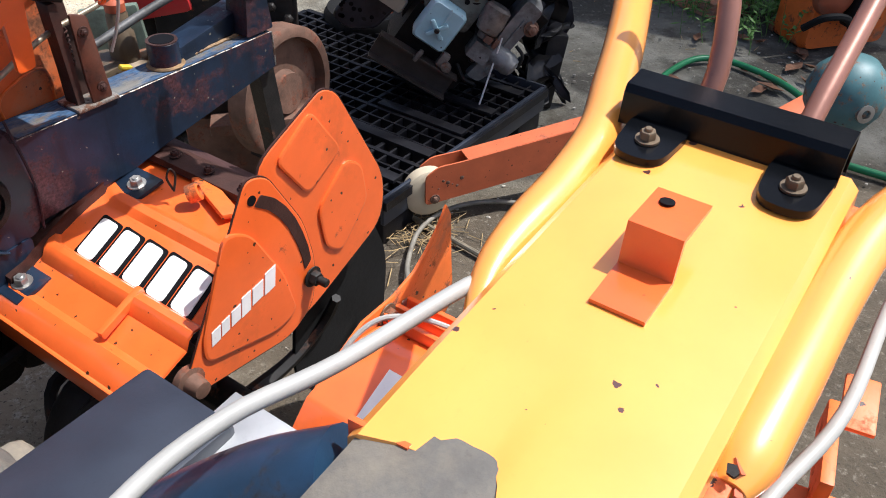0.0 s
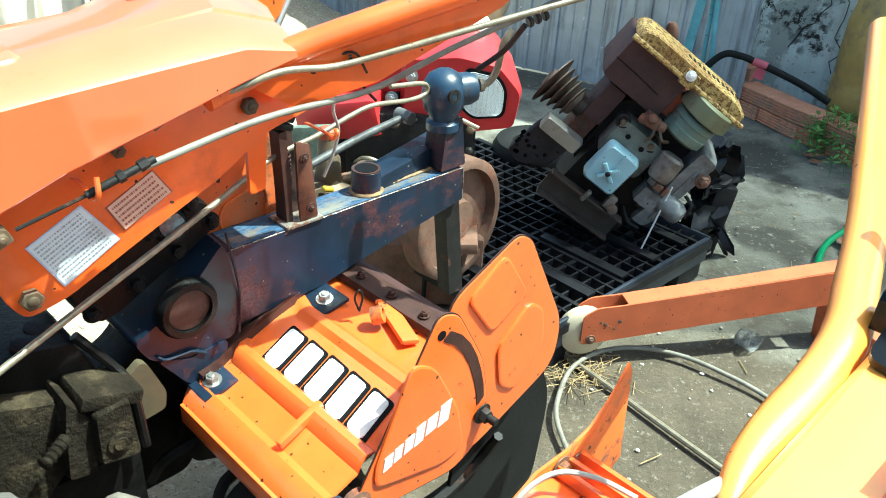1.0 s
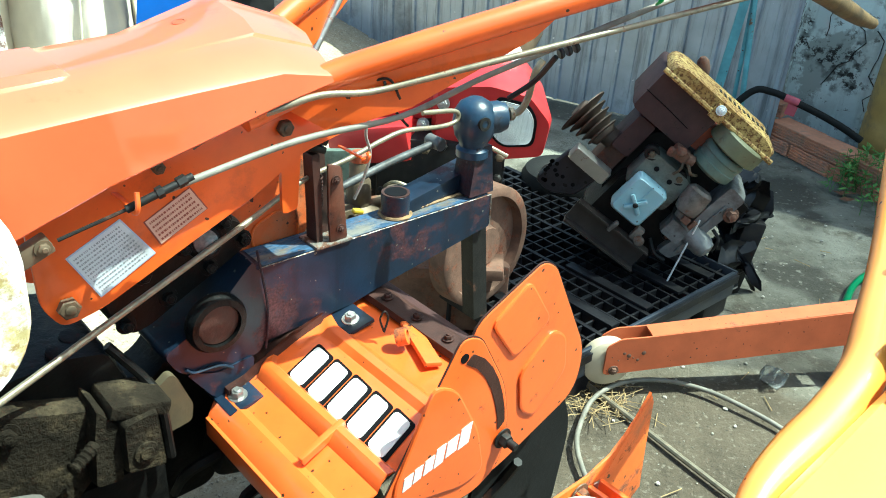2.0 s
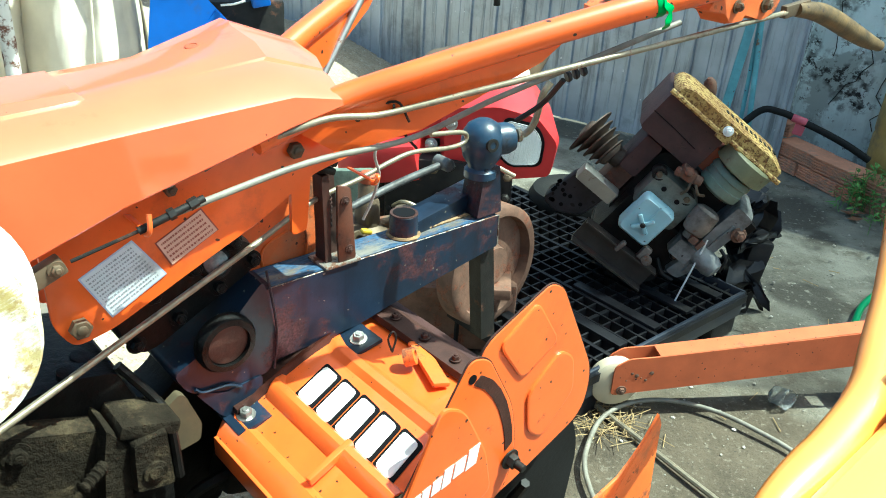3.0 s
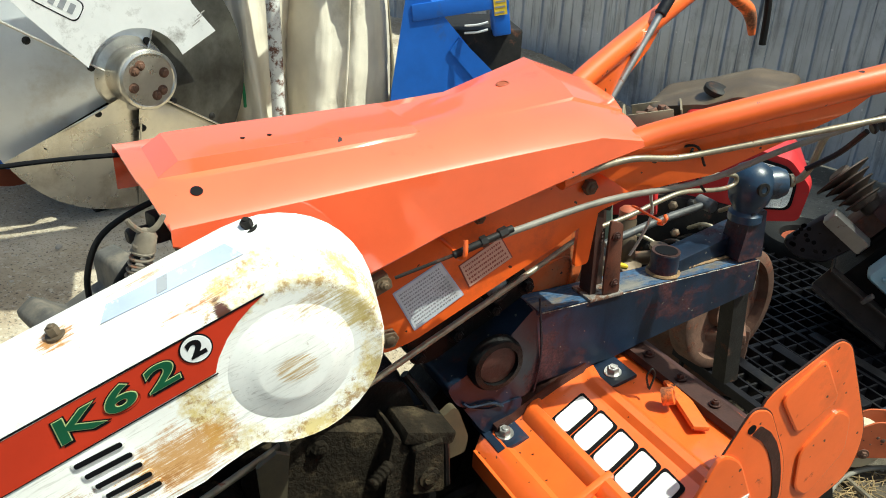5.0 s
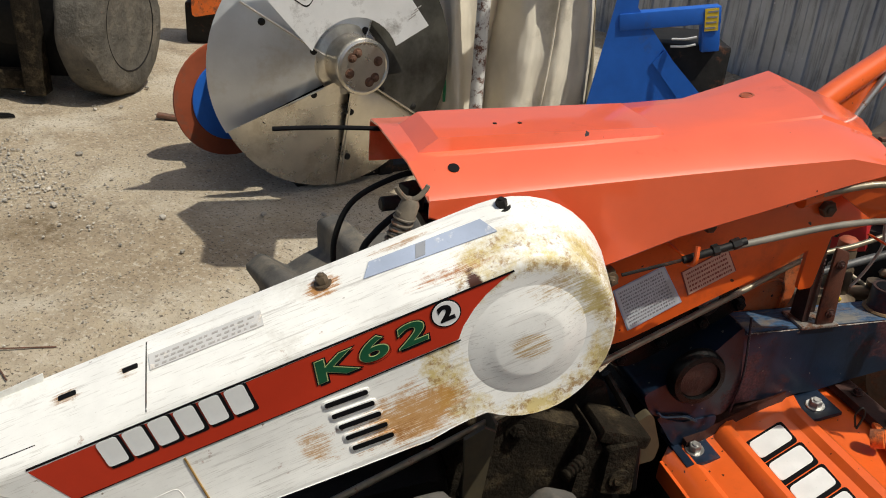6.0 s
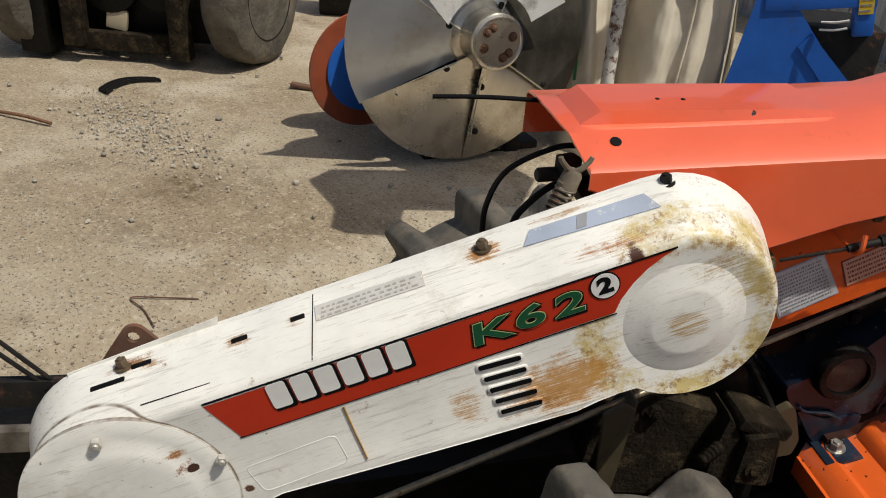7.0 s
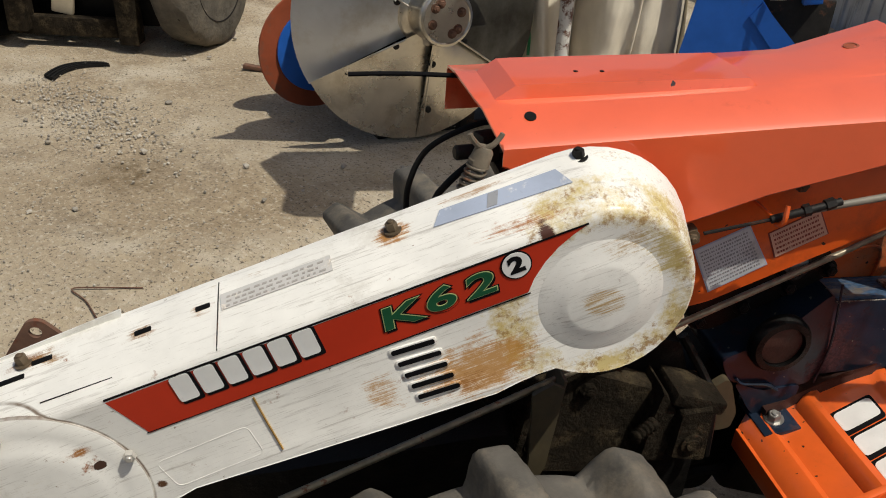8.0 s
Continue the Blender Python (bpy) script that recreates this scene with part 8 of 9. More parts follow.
    box(bm, (-0.50, 0.02, 0.24), (0.34, 0.26, 0.06), (0, 0, 8), 0.01)
    blk = part("engine_block", bm, DARK_IRON, r, "dark oily engine block")
    bm = new_bm()
    box(bm, (-0.38, -0.10, 0.205), (0.22, 0.10, 0.028), (0, -3, 10), 0.006)
    box(bm, (-0.36, -0.06, 0.26), (0.10, 0.08, 0.10), (0, 0, 10), 0.015)
    box(bm, (-0.42, 0.0, 0.10), (0.30, 0.16, 0.19), (0, 0, 10), 0.012)
    part("base_frame", bm, RUSTY, r, "rusty cast base")
    rng = random.Random(2)
    for k in range(18):
        bm = new_bm()
        x, z = -0.60 + rng.uniform(0, 0.30), 0.33 + rng.uniform(0, 0.13)
        if k % 2:
            pipe(bm, [(x, -0.03, z), (x + 0.04, -0.06, z + 0.03), (x + 0.09, -0.05, z + 0.01)], 0.005, 8)
            part("fuel_pipe", bm, (DARK_IRON, ROD, OILY_BROWN)[k % 3], r)
        else:
            lathe(bm, (x, -0.02, z), (0.1, -1, 0.3), [(0.011, 0), (0.011, 0.014), (0.006, 0.018), (0.006, 0.026), (0.0, 0.027)], 6)
            part("injector_nut", bm, (BRASS, DARK_IRON, OILY_BROWN)[k % 3], r)
    bm = new_bm()
    fa = Vector((0.86, -0.48, 0.02)).normalized()
    lathe(bm, Vector((-0.335, -0.10, 0.270)) - fa * 0.02, fa, [(0.02, 0.015), (0.115, 0.015), (0.120, 0.0), (0.140, 0.0), (0.145, 0.004), (0.145, 0.050), (0.140, 0.054), (0.122, 0.054), (0.118, 0.030), (0.05, 0.030), (0.045, 0.050), (0.0, 0.052)], 48)
    part("flywheel", bm, RUSTY, r, "large rusty flywheel")
    bm = new_bm()
    lathe(bm, (-0.20, 0.72, 0.002), (0, 0, 1), [(0.075, 0.02), (0.10, 0.0), (0.125, 0.004), (0.140, 0.022), (0.142, 0.060), (0.128, 0.082), (0.105, 0.086), (0.080, 0.074), (0.072, 0.050)], 40)
    lathe(bm, (-0.20, 0.72, 0.080), (0, 0, 1), [(0.078, 0.0), (0.105, 0.004), (0.138, 0.016), (0.142, 0.050), (0.130, 0.072), (0.105, 0.076), (0.080, 0.064), (0.072, 0.030)], 40)
    ty = solo("small_tyre", bm, RUBBER, "two small black tyres stacked on the ground by the wall", "tyre", m=pose(0, 1.72, 0))
    bm = new_bm()
    lathe(bm, (-0.20, 0.72, 0.10), (0, 0, 1), [(0.072, 0.0), (0.070, 0.030), (0.050, 0.034), (0.030, 0.026), (0.0, 0.026)], 28)
    part("rim", bm, RED_OXIDE, ty, "faded red rim")
    return r


build_red_machine()
DARK_SHEET = surface("dark_sheet", (0.10, 0.095, 0.080), 0.35, metal=0.5, var=0.4, scale=8, dirt=0.36, dirt_col=(0.035, 0.030, 0.022), bump=0.08)
HUB_RUST = surface("rusty_hub_bolt", (0.15, 0.075, 0.045), 0.75, var=0.4, scale=50, bump=0.4)
# ---- the blower machine, canvas, blue frame and post ----
FAN = frame_of((-1.90, 1.45, 0.0), (0.345, 0.936))   # local x across the disc, -y towards the viewer, z up


def build_blower():
    f = thing("fan_machine", "stainless disc fan machine with a bolted hub on a steel stand", "fan", FAN)
    zc, R = 0.57, 0.37
    # overlapping sheet sectors, each its own leaf
    spans = ((62, 150), (146, 210), (206, 274), (270, 330), (326, 425))
    for k, (a0, a1) in enumerate(spans):
        bm = new_bm()
        n = 14
        rows = []
        for i in range(n + 1):
            a = radians(a0 + (a1 - a0) * i / n)
            u = i / n
            row = []
            for j in range(6):
                r = 0.05 + (R - 0.05) * j / 5
                y = -0.065 + 0.026 * u + 0.27 * r + (0.0, 0.02, -0.01, 0.012, 0.0)[k] * (r / R)
                row.append((r * math.cos(a), y, zc + r * math.sin(a)))
            rows.append(row)
        A = [[bm.verts.new(p) for p in r] for r in rows]
        B = [[bm.verts.new((p[0], p[1] + 0.002, p[2])) for p in r] for r in rows]
        for g in (A, B):
            for r0, r1 in zip(g, g[1:]):
                for j in range(5):
                    bm.faces.new((r0[j], r0[j + 1], r1[j + 1], r1[j]))
        for i in range(n):
            bm.faces.new((A[i][5], A[i + 1][5], B[i + 1][5], B[i][5]))
        for e in (0, n):
            for j in range(5):
                bm.faces.new((A[e][j], A[e][j + 1], B[e][j + 1], B[e][j]))
        # the first two leaves have the sky's reflection put into their colour
        leaf = part("fan_leaf", bm, DARK_SHEET if k == 4 else (SKY_LIT_SHEET if k < 2 else STAINLESS), f, "dark sheet leaf" if k == 4 else "brushed stainless sheet leaf")
        for r in (0.12, 0.27):
            bm = new_bm()
            a = radians(a0 + 4)
            lathe(bm, (r * math.cos(a), -0.062 + 0.27 * r, zc + r * math.sin(a)), (0, -1, 0), [(0.010, 0), (0.010, 0.005), (0.006, 0.008)], 10)
            part("rivet", bm, DARK_IRON, leaf)
        bm = new_bm()
        a = radians(a0 + 1)
        rod(bm, (0.09 * math.cos(a), -0.044, zc + 0.09 * math.sin(a)), (0.34 * math.cos(a), 0.024, zc + 0.34 * math.sin(a)), 0.0028)
        part("folded_edge", bm, STAINLESS, leaf)
    bm = new_bm()
    lathe(bm, (0, -0.02, zc + 0.030), (0.0, -1, 0.03), [(0.100, 0), (0.096, 0.010), (0.084, 0.016), (0.077, 0.022), (0.075, 0.092), (0.077, 0.095), (0.077, 0.107), (0.075, 0.111), (0.068, 0.114), (0.065, 0.111), (0.0, 0.111)], 44)
    hub = part("hub", bm, STAINLESS, f, "polished hub with rusty bolts")
    for deg in (141, 116, 199, 19, -42, -68):
        a = radians(deg)
        bm = new_bm()
        hexbolt(bm, (0.044 * math.cos(a), -0.131 + 0.001 * math.sin(a), zc + 0.0333 + 0.044 * math.sin(a)), (0, -1, 0.03), 0.0090, 0.011)
        part("hub_bolt", bm, HUB_RUST, hub)
    # pale guard sheet with an arched cut-out above the hub
    bm = new_bm()
    arc = [(0.135 * math.cos(radians(d)), zc + 0.02 + 0.135 * math.sin(radians(d))) for d in range(158, 20, -9)]
    poly = [(-0.36, zc + 0.36), (-0.25, zc + 0.21)] + arc + [(0.225, zc + 0.125), (0.165, zc + 0.20), (0.10, zc + 0.33), (-0.20, zc + 0.45)]
    prism(bm, poly, xz(-0.075, -0.072))
    g = part("guard_sheet", bm, SHEET_PALE, f, "pale grey guard sheet with an arched cut-out")
    plate_m = pose(-0.175, -0.0755, zc + 0.235, 0, 33, 0)
    for nm, hx, hz, y0, mt in (("mark_edge", 0.062, 0.026, 0.0, BLACK_INK), ("mark_plate", 0.059, 0.023, -0.0008, SHEET_PALE)):
        bm = new_bm()
        prism(bm, fillet([(-hx, -hz), (hx, -hz), (hx, hz), (-hx, hz)], 0.018, 5), xz(y0, y0 + 0.0008))
        part(nm, bm, mt, g).matrix_local = plate_m
    for u in (-0.036, -0.012, 0.012, 0.036):
        bm = new_bm()
        box(bm, (u, -0.0013, 0.0), (0.014, 0.001, 0.024), (0, 0, 0), 0)
        part("mark_bar", bm, PRINT_GREY, g).matrix_local = plate_m
    for k in range(3):
        bm = new_bm()
        box(bm, (0.170 + 0.008 * k, -0.0755, zc + 0.150 + 0.012 * k), (0.026, 0.0008, 0.003), (0, -32, 0), 0)
        part("print_bar", bm, FAINT_PRINT, g)
    # dark housing behind and a stand
    bm = new_bm()
    lathe(bm, (0.06, 0.30, zc), (0, -1, 0), [(0.30, 0), (0.30, 0.20), (0.28, 0.215), (0.08, 0.215)], 40)
    part("drum_housing", bm, DARK_IRON, f, "dark drum housing")
    bm = new_bm()
    for x in (-0.08, 0.20):
        box(bm, (x, 0.22, 0.26), (0.05, 0.24, 0.20), (0, 0, 0), 0.006)
    box(bm, (0.10, 0.24, 0.195), (0.40, 0.26, 0.03), (0, 0, 0), 0.006)
    part("stand", bm, DARK_IRON, f)
    # red disc with blue centre at the back
    bm = new_bm()
    lathe(bm, (-0.20, 0.42, 0.385), (0.1, -1, 0), [(0.0, -0.01), (0.18, -0.01), (0.192, 0.0), (0.190, 0.006), (0.08, 0.010), (0.0, 0.012)], 44)
    d = part("red_disc", bm, RED_OXIDE, f, "red-oxide disc with blue centre")
    bm = new_bm()
    lathe(bm, (-0.1987, 0.4073, 0.385), (0.1, -1, 0), [(0.135, 0), (0.134, 0.004), (0.120, 0.006), (0.0, 0.007)], 40)
    part("blue_centre", bm, BLUE_PAINT, d)
    bm = new_bm()
    rod(bm, (-0.20, 0.42, 0.385), (0.06, 0.32, 0.40), 0.02)
    part("disc_axle", bm, DARK_IRON, d)
    return f


build_blower()

SCREEN = frame_of((-1.745, 1.878, 0), (0.8, 0.6))


def build_canvas():
    """Heavy canvas cover hung in broad folds over a crate, each breadth of cloth a part."""
    cover = thing("canvas_cover", "stained beige canvas cover hanging in deep folds", "canvas", SCREEN)

    def cloth(u, v):
        x = -0.16 + 0.52 * u + 0.025 * math.sin(v * 4 + u * 7)
        w = u * 13.5 + 0.9 * math.sin(v * 2.1 + u * 3)
        fold = 0.085 * (abs(math.sin(w * 0.5)) ** 0.7 * 2 - 1) * (1.0 - 0.4 * v) + 0.013 * math.sin(u * 34 + v * 3) + 0.035 * noise.noise((u * 4, v * 2.5, 0)) + 0.012 * noise.noise((u * 14, v * 9, 4)) + 0.004 * noise.noise((u * 50, v * 40, 9))
        return Vector((x, 0.12 - fold - 0.06 * (1 - v), 0.02 + 1.12 * v))
    for b0, b1 in ((0.0, 0.36), (0.36, 0.70), (0.70, 1.0)):
        bm = new_bm()
        nx, nz_ = 44, 56
        for d in (0.0, 0.004):
            g = [[bm.verts.new(cloth(b0 + (b1 - b0) * i / nx, j / nz_) + Vector((0, d, 0))) for j in range(nz_ + 1)] for i in range(nx + 1)]
            for i in range(nx):
                for j in range(nz_):
                    bm.faces.new((g[i][j], g[i + 1][j], g[i + 1][j + 1], g[i][j + 1]))
        part("cloth", bm, CANVAS, cover, smooth=60)
    for u in (0.0, 0.36, 0.70):
        bm = new_bm()
        pipe(bm, [cloth(u, v / 14) + Vector((0, -0.003, 0)) for v in range(15)], 0.0035, 6)
        part("seam_cord", bm, CANVAS, cover)
    bm = new_bm()
    pipe(bm, [(-0.17, 0.05, 0.66), (-0.14, 0.03, 0.58), (-0.105, 0.02, 0.50), (-0.10, 0.02, 0.42)], 0.005, 6)
    part("piping", bm, HOSE_GREEN, cover, "dark green edge piping")
    bm = new_bm()
    box(bm, (0.08, 0.34, 0.50), (0.42, 0.22, 1.0), (0, 0, 0), 0.03)
    solo("covered_crate", bm, DARK_IRON, "dark crate under the canvas cover", "crate", m=SCREEN)


build_canvas()
bm = new_bm()
pipe(bm, [(0.0, -0.02, 0.0), (0.002, -0.02, 0.5), (-0.004, -0.018, 1.1)], 0.0205, 16, 8)
solo("white_post", bm, CHIPPED_WHITE, "white painted steel post with chipped rust patches", "post", m=SCREEN)


def build_blue_frame():
    b = thing("blue_frame", "bright blue painted steel hopper frame with a yellow sticker", "hopper", SCREEN)
    bm = new_bm()
    prism(bm, [(0.345, 0.05), (0.350, 0.46), (0.395, 0.78), (0.46, 0.76), (0.69, 0.50), (0.80, 0.40), (0.80, 0.05)], xz(0.0, 0.006))
    side = part("side_panel", bm, BLUE_PAINT, b)
    bm = new_bm()
    prism(bm, [(0.53, 0.60), (0.56, 0.64), (0.70, 0.51), (0.66, 0.46)], xz(-0.006, -0.001))
    part("gusset", bm, BLUE_PAINT, side)
    bm = new_bm()
    lathe(bm, (0.56, -0.001, 0.445), (0, -1, 0), [(0.035, 0), (0.034, 0.003), (0, 0.004)], 20)
    part("rust_patch", bm, RUSTY, side)
    bm = new_bm()
    prism(bm, [(0.395, 0.78), (0.46, 0.76), (0.46, 1.0), (0.395, 1.0)], xz(0.0, 0.05))
    box(bm, (0.56, 0.02, 0.735), (0.30, 0.05, 0.050), (0, -9, 0), 0.003)
    rail = part("rail", bm, BLUE_PAINT, b)
    # unseen slab added overhead, outlined to shade the ground before the fan
    inv = SCREEN.inverted()
    bm = new_bm()
    prism(bm, [(-1.02, 1.52), (-1.21, 1.25), (-1.10, 1.15), (-1.19, 1.04), (-1.27, 1.11), (-1.47, 1.16), (-1.50, 1.26), (-1.37, 1.44), (-1.40, 1.62), (-1.33, 1.72), (-1.15, 1.72)], lambda p, s: inv @ Vector((p[0], p[1], 1.30 + 0.09 * s)))
    part("chute", bm, BLUE_PAINT, b)
    # arm and upright, added out of view to carry the slab
    bm = new_bm()
    prism(bm, [(-1.44, 2.11), (-1.24, 1.52), (-1.17, 1.54), (-1.38, 2.15)], lambda p, s: inv @ Vector((p[0], p[1], 1.302 + 0.06 * s)))
    prism(bm, [(0.400, 0.99), (0.455, 0.99), (0.455, 1.36), (0.400, 1.36)], xz(0.005, 0.045))
    part("chute_arm", bm, BLUE_PAINT, b)
    bm = new_bm()
    box(bm, (0.682, -0.006, 0.742), (0.040, 0.002, 0.066), (0, -9, 0), 0)
    st = part("sticker", bm, STICKER_YELLOW, rail, "yellow warning sticker with unreadable print")
    for k in range(4):
        bm = new_bm()
        box(bm, (0.682, -0.0075, 0.766 - k * 0.016), (0.030, 0.001, 0.005), (0, -9, 0), 0)
        part("print_bar", bm, PRINT_GREY, st)
    bm = new_bm()
    box(bm, (0.690, 0.02, 0.70), (0.055, 0.045, 0.11), (0, -9, 0), 0.006)
    part("bracket", bm, BLUE_PAINT, rail)
    bm = new_bm()
    for dz in (0.0, 0.022):
        pipe(bm, [(0.575, -0.01, 0.655 + dz), (0.61, -0.03, 0.662 + dz), (0.64, -0.04, 0.672 + dz)], 0.0035, 6)
    part("cable_end", bm, WHITE_INK, b)
    bm = new_bm()
    box(bm, (0.62, 0.16, 0.33), (0.30, 0.28, 0.66), (0, 0, 0), 0.01)
    part("chamber", bm, DARK_IRON, b)
    return b


build_blue_frame()


# ---- forklift across the yard ----
FORK = frame_of((-3.246, 1.50, 0.185), (0.709, 0.705)) @ Matrix.Scale(0.833, 4)    # local x along the axle, -y forward


def build_forklift():
    f = thing("forklift", "dark grimy forklift with worn grey solid tyres", "forklift", FORK)
    for x in (0.015, -1.0):
        bm = new_bm()
        w, R = 0.195, 0.33
        lathe(bm, (x - w / 2, 0, R), (1, 0, 0), [(0.20, 0.0), (0.24, -0.004), (0.30, 0.002), (0.322, 0.016), (0.33, 0.04), (0.332, w / 2), (0.33, w - 0.04), (0.322, w - 0.016), (0.30, w - 0.002), (0.24, w + 0.004), (0.20, w)], 56)
        for v in bm.verts:
            d = Vector((0, v.co.y, v.co.z - R))
            if d.length > 0.29:
                bite = max(0.0, noise.noise(v.co * 9 + Vector((3, 0, 0))) - 0.1) * 0.05 + 0.004 * noise.noise(v.co * 40)
                v.co -= d.normalized() * bite * (1.0 if abs(v.co.x - x) > 0.06 else 0.25)
        turn = Matrix.Translation((x, 0, R)) @ Matrix.Rotation(radians(-14), 4, 'Z') @ Matrix.Translation((-x, 0, -R))
        t = part("tyre", bm, TYRE_GREY, f, "worn chunked grey solid tyre")
        t.matrix_local = turn
        bm = new_bm()
        lathe(bm, (x + w / 2 - 0.10, 0, R), (1, 0, 0), [(0.0, 0.03), (0.07, 0.03), (0.08, 0.05), (0.10, 0.05), (0.11, 0.02), (0.17, 0.03), (0.19, 0.09), (0.212, 0.104), (0.212, -0.12)], 40)
        rim = part("rim", bm, OILY_BROWN, t, "dusty dished steel rim")
        for k in range(8):
            a = k * math.pi / 4
            bm = new_bm()
            hexbolt(bm, (x + w / 2 - 0.07, 0.135 * math.cos(a), R + 0.135 * math.sin(a)), (1, 0, 0), 0.014, 0.018)
            part("wheel_nut", bm, BRASS, rim)
    bm = new_bm()
    box(bm, (-0.28, -0.20, 0.62), (0.085, 0.10, 1.16), (0, -1, 0), 0.006)
    box(bm, (-0.76, -0.20, 0.66), (0.085, 0.10, 1.16), (0, 1, 0), 0.006)
    part("mast_channel", bm, DUSTY, f, "dusty brown mast channel")
    bm = new_bm()
    box(bm, (-0.54, -0.16, 0.095), (0.56, 0.06, 0.085), (0, 0, 0), 0.006)
    part("cross_beam", bm, DUSTY, f)
    bm = new_bm()
    box(bm, (-0.5, 0.40, 0.55), (0.70, 0.70, 0.75), (0, 0, 0), 0.03)
    box(bm, (-0.5, 0.05, 0.26), (0.78, 0.24, 0.36), (0, 0, 0), 0.03)
    lathe(bm, (-0.62, -0.08, 0.36), (0, -1, 0), [(0.14, 0), (0.14, 0.06), (0.05, 0.08)], 24)
    lathe(bm, (-0.38, -0.08, 0.36), (0, -1, 0), [(0.12, 0), (0.12, 0.06), (0.05, 0.08)], 24)
    part("chassis", bm, GREASE, f, "black oily chassis")
    bm = new_bm()
    box(bm, (-0.60, -0.12, 0.19), (0.10, 0.03, 0.10), (0, 10, 0), 0.01)
    part("paper_scrap", bm, CREAM, f)
    bm = new_bm()
    box(bm, (-0.96, -0.16, 0.40), (0.14, 0.14, 0.74), (0, 0, 0), 0.01)
    part("left_column", bm, GREASE, f)
    return f


build_forklift()


def build_orange_vehicle():
    v = thing("orange_machine", "rust-orange machine front with a black tyre behind the forklift", "machine", frame_of((-3.60, 2.42, 0.185), (0.71, 0.70)) @ Matrix.Scale(0.833, 4))
    bm = new_bm()
    prism(bm, fillet([(-0.30, 0.16), (0.12, 0.24), (0.20, 0.60), (-0.30, 0.60)], 0.03, 3), xz(-0.05, 0.25), rim=0.01)
    part("body", bm, ORANGE_WORN, v)
    bm = new_bm()
    lathe(bm, (0.10, 0.05, 0.20), (1, 0.1, 0), [(0.12, 0), (0.20, 0.01), (0.205, 0.07), (0.20, 0.13), (0.12, 0.14)], 32)
    part("tyre", bm, RUBBER, v)
    bm = new_bm()
    box(bm, (-0.25, 0.12, 0.12), (0.20, 0.18, 0.24), (0, 0, 0), 0.02)
    part("frame", bm, DARK_IRON, v)


build_orange_vehicle()


# ---- the faded orange drawbar and loose things on the ground ----
def build_drawbar():
    b = thing("drawbar", "faded orange channel drawbar with a cream roller", "drawbar", frame_of((-0.02, 1.515, 0), (0.93, 0.37)))
    bm = new_bm()
    L = 0.62
    for y in (-0.022, 0.022):
        poly = fillet([(0.0, 0.062), (L, 0.062 + L * 0.10), (L, 0.150 + L * 0.10), (0.085, 0.158), (0.03, 0.155), (0.0, 0.135)], 0.010, 3)
        prism(bm, poly, xz(y - 0.002, y + 0.002))
    prism(bm, [(0.10, 0.156), (L, 0.148 + L * 0.10), (L, 0.152 + L * 0.10), (0.10, 0.160)], xz(-0.022, 0.022))
    part("channel", bm, FADED, b)
    bm = new_bm()
    lathe(bm, (0.012, -0.018, 0.085), (0, 1, 0), [(0.012, 0), (0.050, 0.0), (0.056, 0.005), (0.056, 0.031), (0.050, 0.036), (0.012, 0.036)], 32)
    part("roller", bm, CREAM, b, "cream plastic roller wheel")
    bm = new_bm()
    hexbolt(bm, (0.022, -0.024, 0.075), (0, -1, 0), 0.008, 0.006)
    part("axle_bolt", bm, RUSTY, b)
    for k in range(6):
        bm = new_bm()
        rr = 0.0022 + 0.0016 * (k % 3)
        lathe(bm, (0.03 + 0.011 * k, -0.0243, 0.10 + 0.006 * ((k * 7) % 4)), (0, -1, 0), [(rr, 0), (rr * 0.7, 0.0006), (0, 0.0007)], 8)
        part("rust_spot", bm, RUSTY, b)
    bm = new_bm()
    box(bm, (0.66, 0.0, 0.06), (0.10, 0.06, 0.14), (0, -6, 0), 0.006)
    part("end_block", bm, FADED, b)


build_drawbar()

bm = new_bm()
loop = [(0.0, 1.18, 0.010), (-0.016, 1.211, 0.012), (-0.042, 1.286, 0.018), (-0.044, 1.357, 0.02), (-0.022, 1.461, 0.02), (0.036, 1.538, 0.02), (0.124, 1.576, 0.02), (0.224, 1.568, 0.02), (0.318, 1.524, 0.018), (0.394, 1.473, 0.014), (0.48, 1.38, 0.010), (0.5, 1.2, 0.010)]
pipe(bm, loop, 0.0055, 10, 8)
solo("loose_cable", bm, CABLE_TAN, "loop of dull brown-grey sheathed cable lying on the ground", "cable")
bm = new_bm()
pipe(bm, [(-0.06, 1.535, 0.012), (0.05, 1.437, 0.012), (0.16, 1.336, 0.012), (0.262, 1.245, 0.012), (0.34, 1.176, 0.012)], 0.0062, 8)
solo("steel_rod", bm, ROD, "straight dull steel rod lying on the ground", "rod")

rng = random.Random(14)
bm = new_bm()
for k in range(150):
    x, y = -0.03 + rng.gauss(0, 0.05), 1.47 + rng.gauss(0, 0.045)
    a, ln = rng.uniform(0, 6.28), rng.uniform(0.02, 0.07)
    rod(bm, (x, y, rng.uniform(0.002, 0.014)), (x + ln * math.cos(a), y + ln * math.sin(a), rng.uniform(0.002, 0.02)), 0.0009, seg=4)
solo("straw", bm, DRY, "small heap of pale dry straw", "straw", kind="stuff")


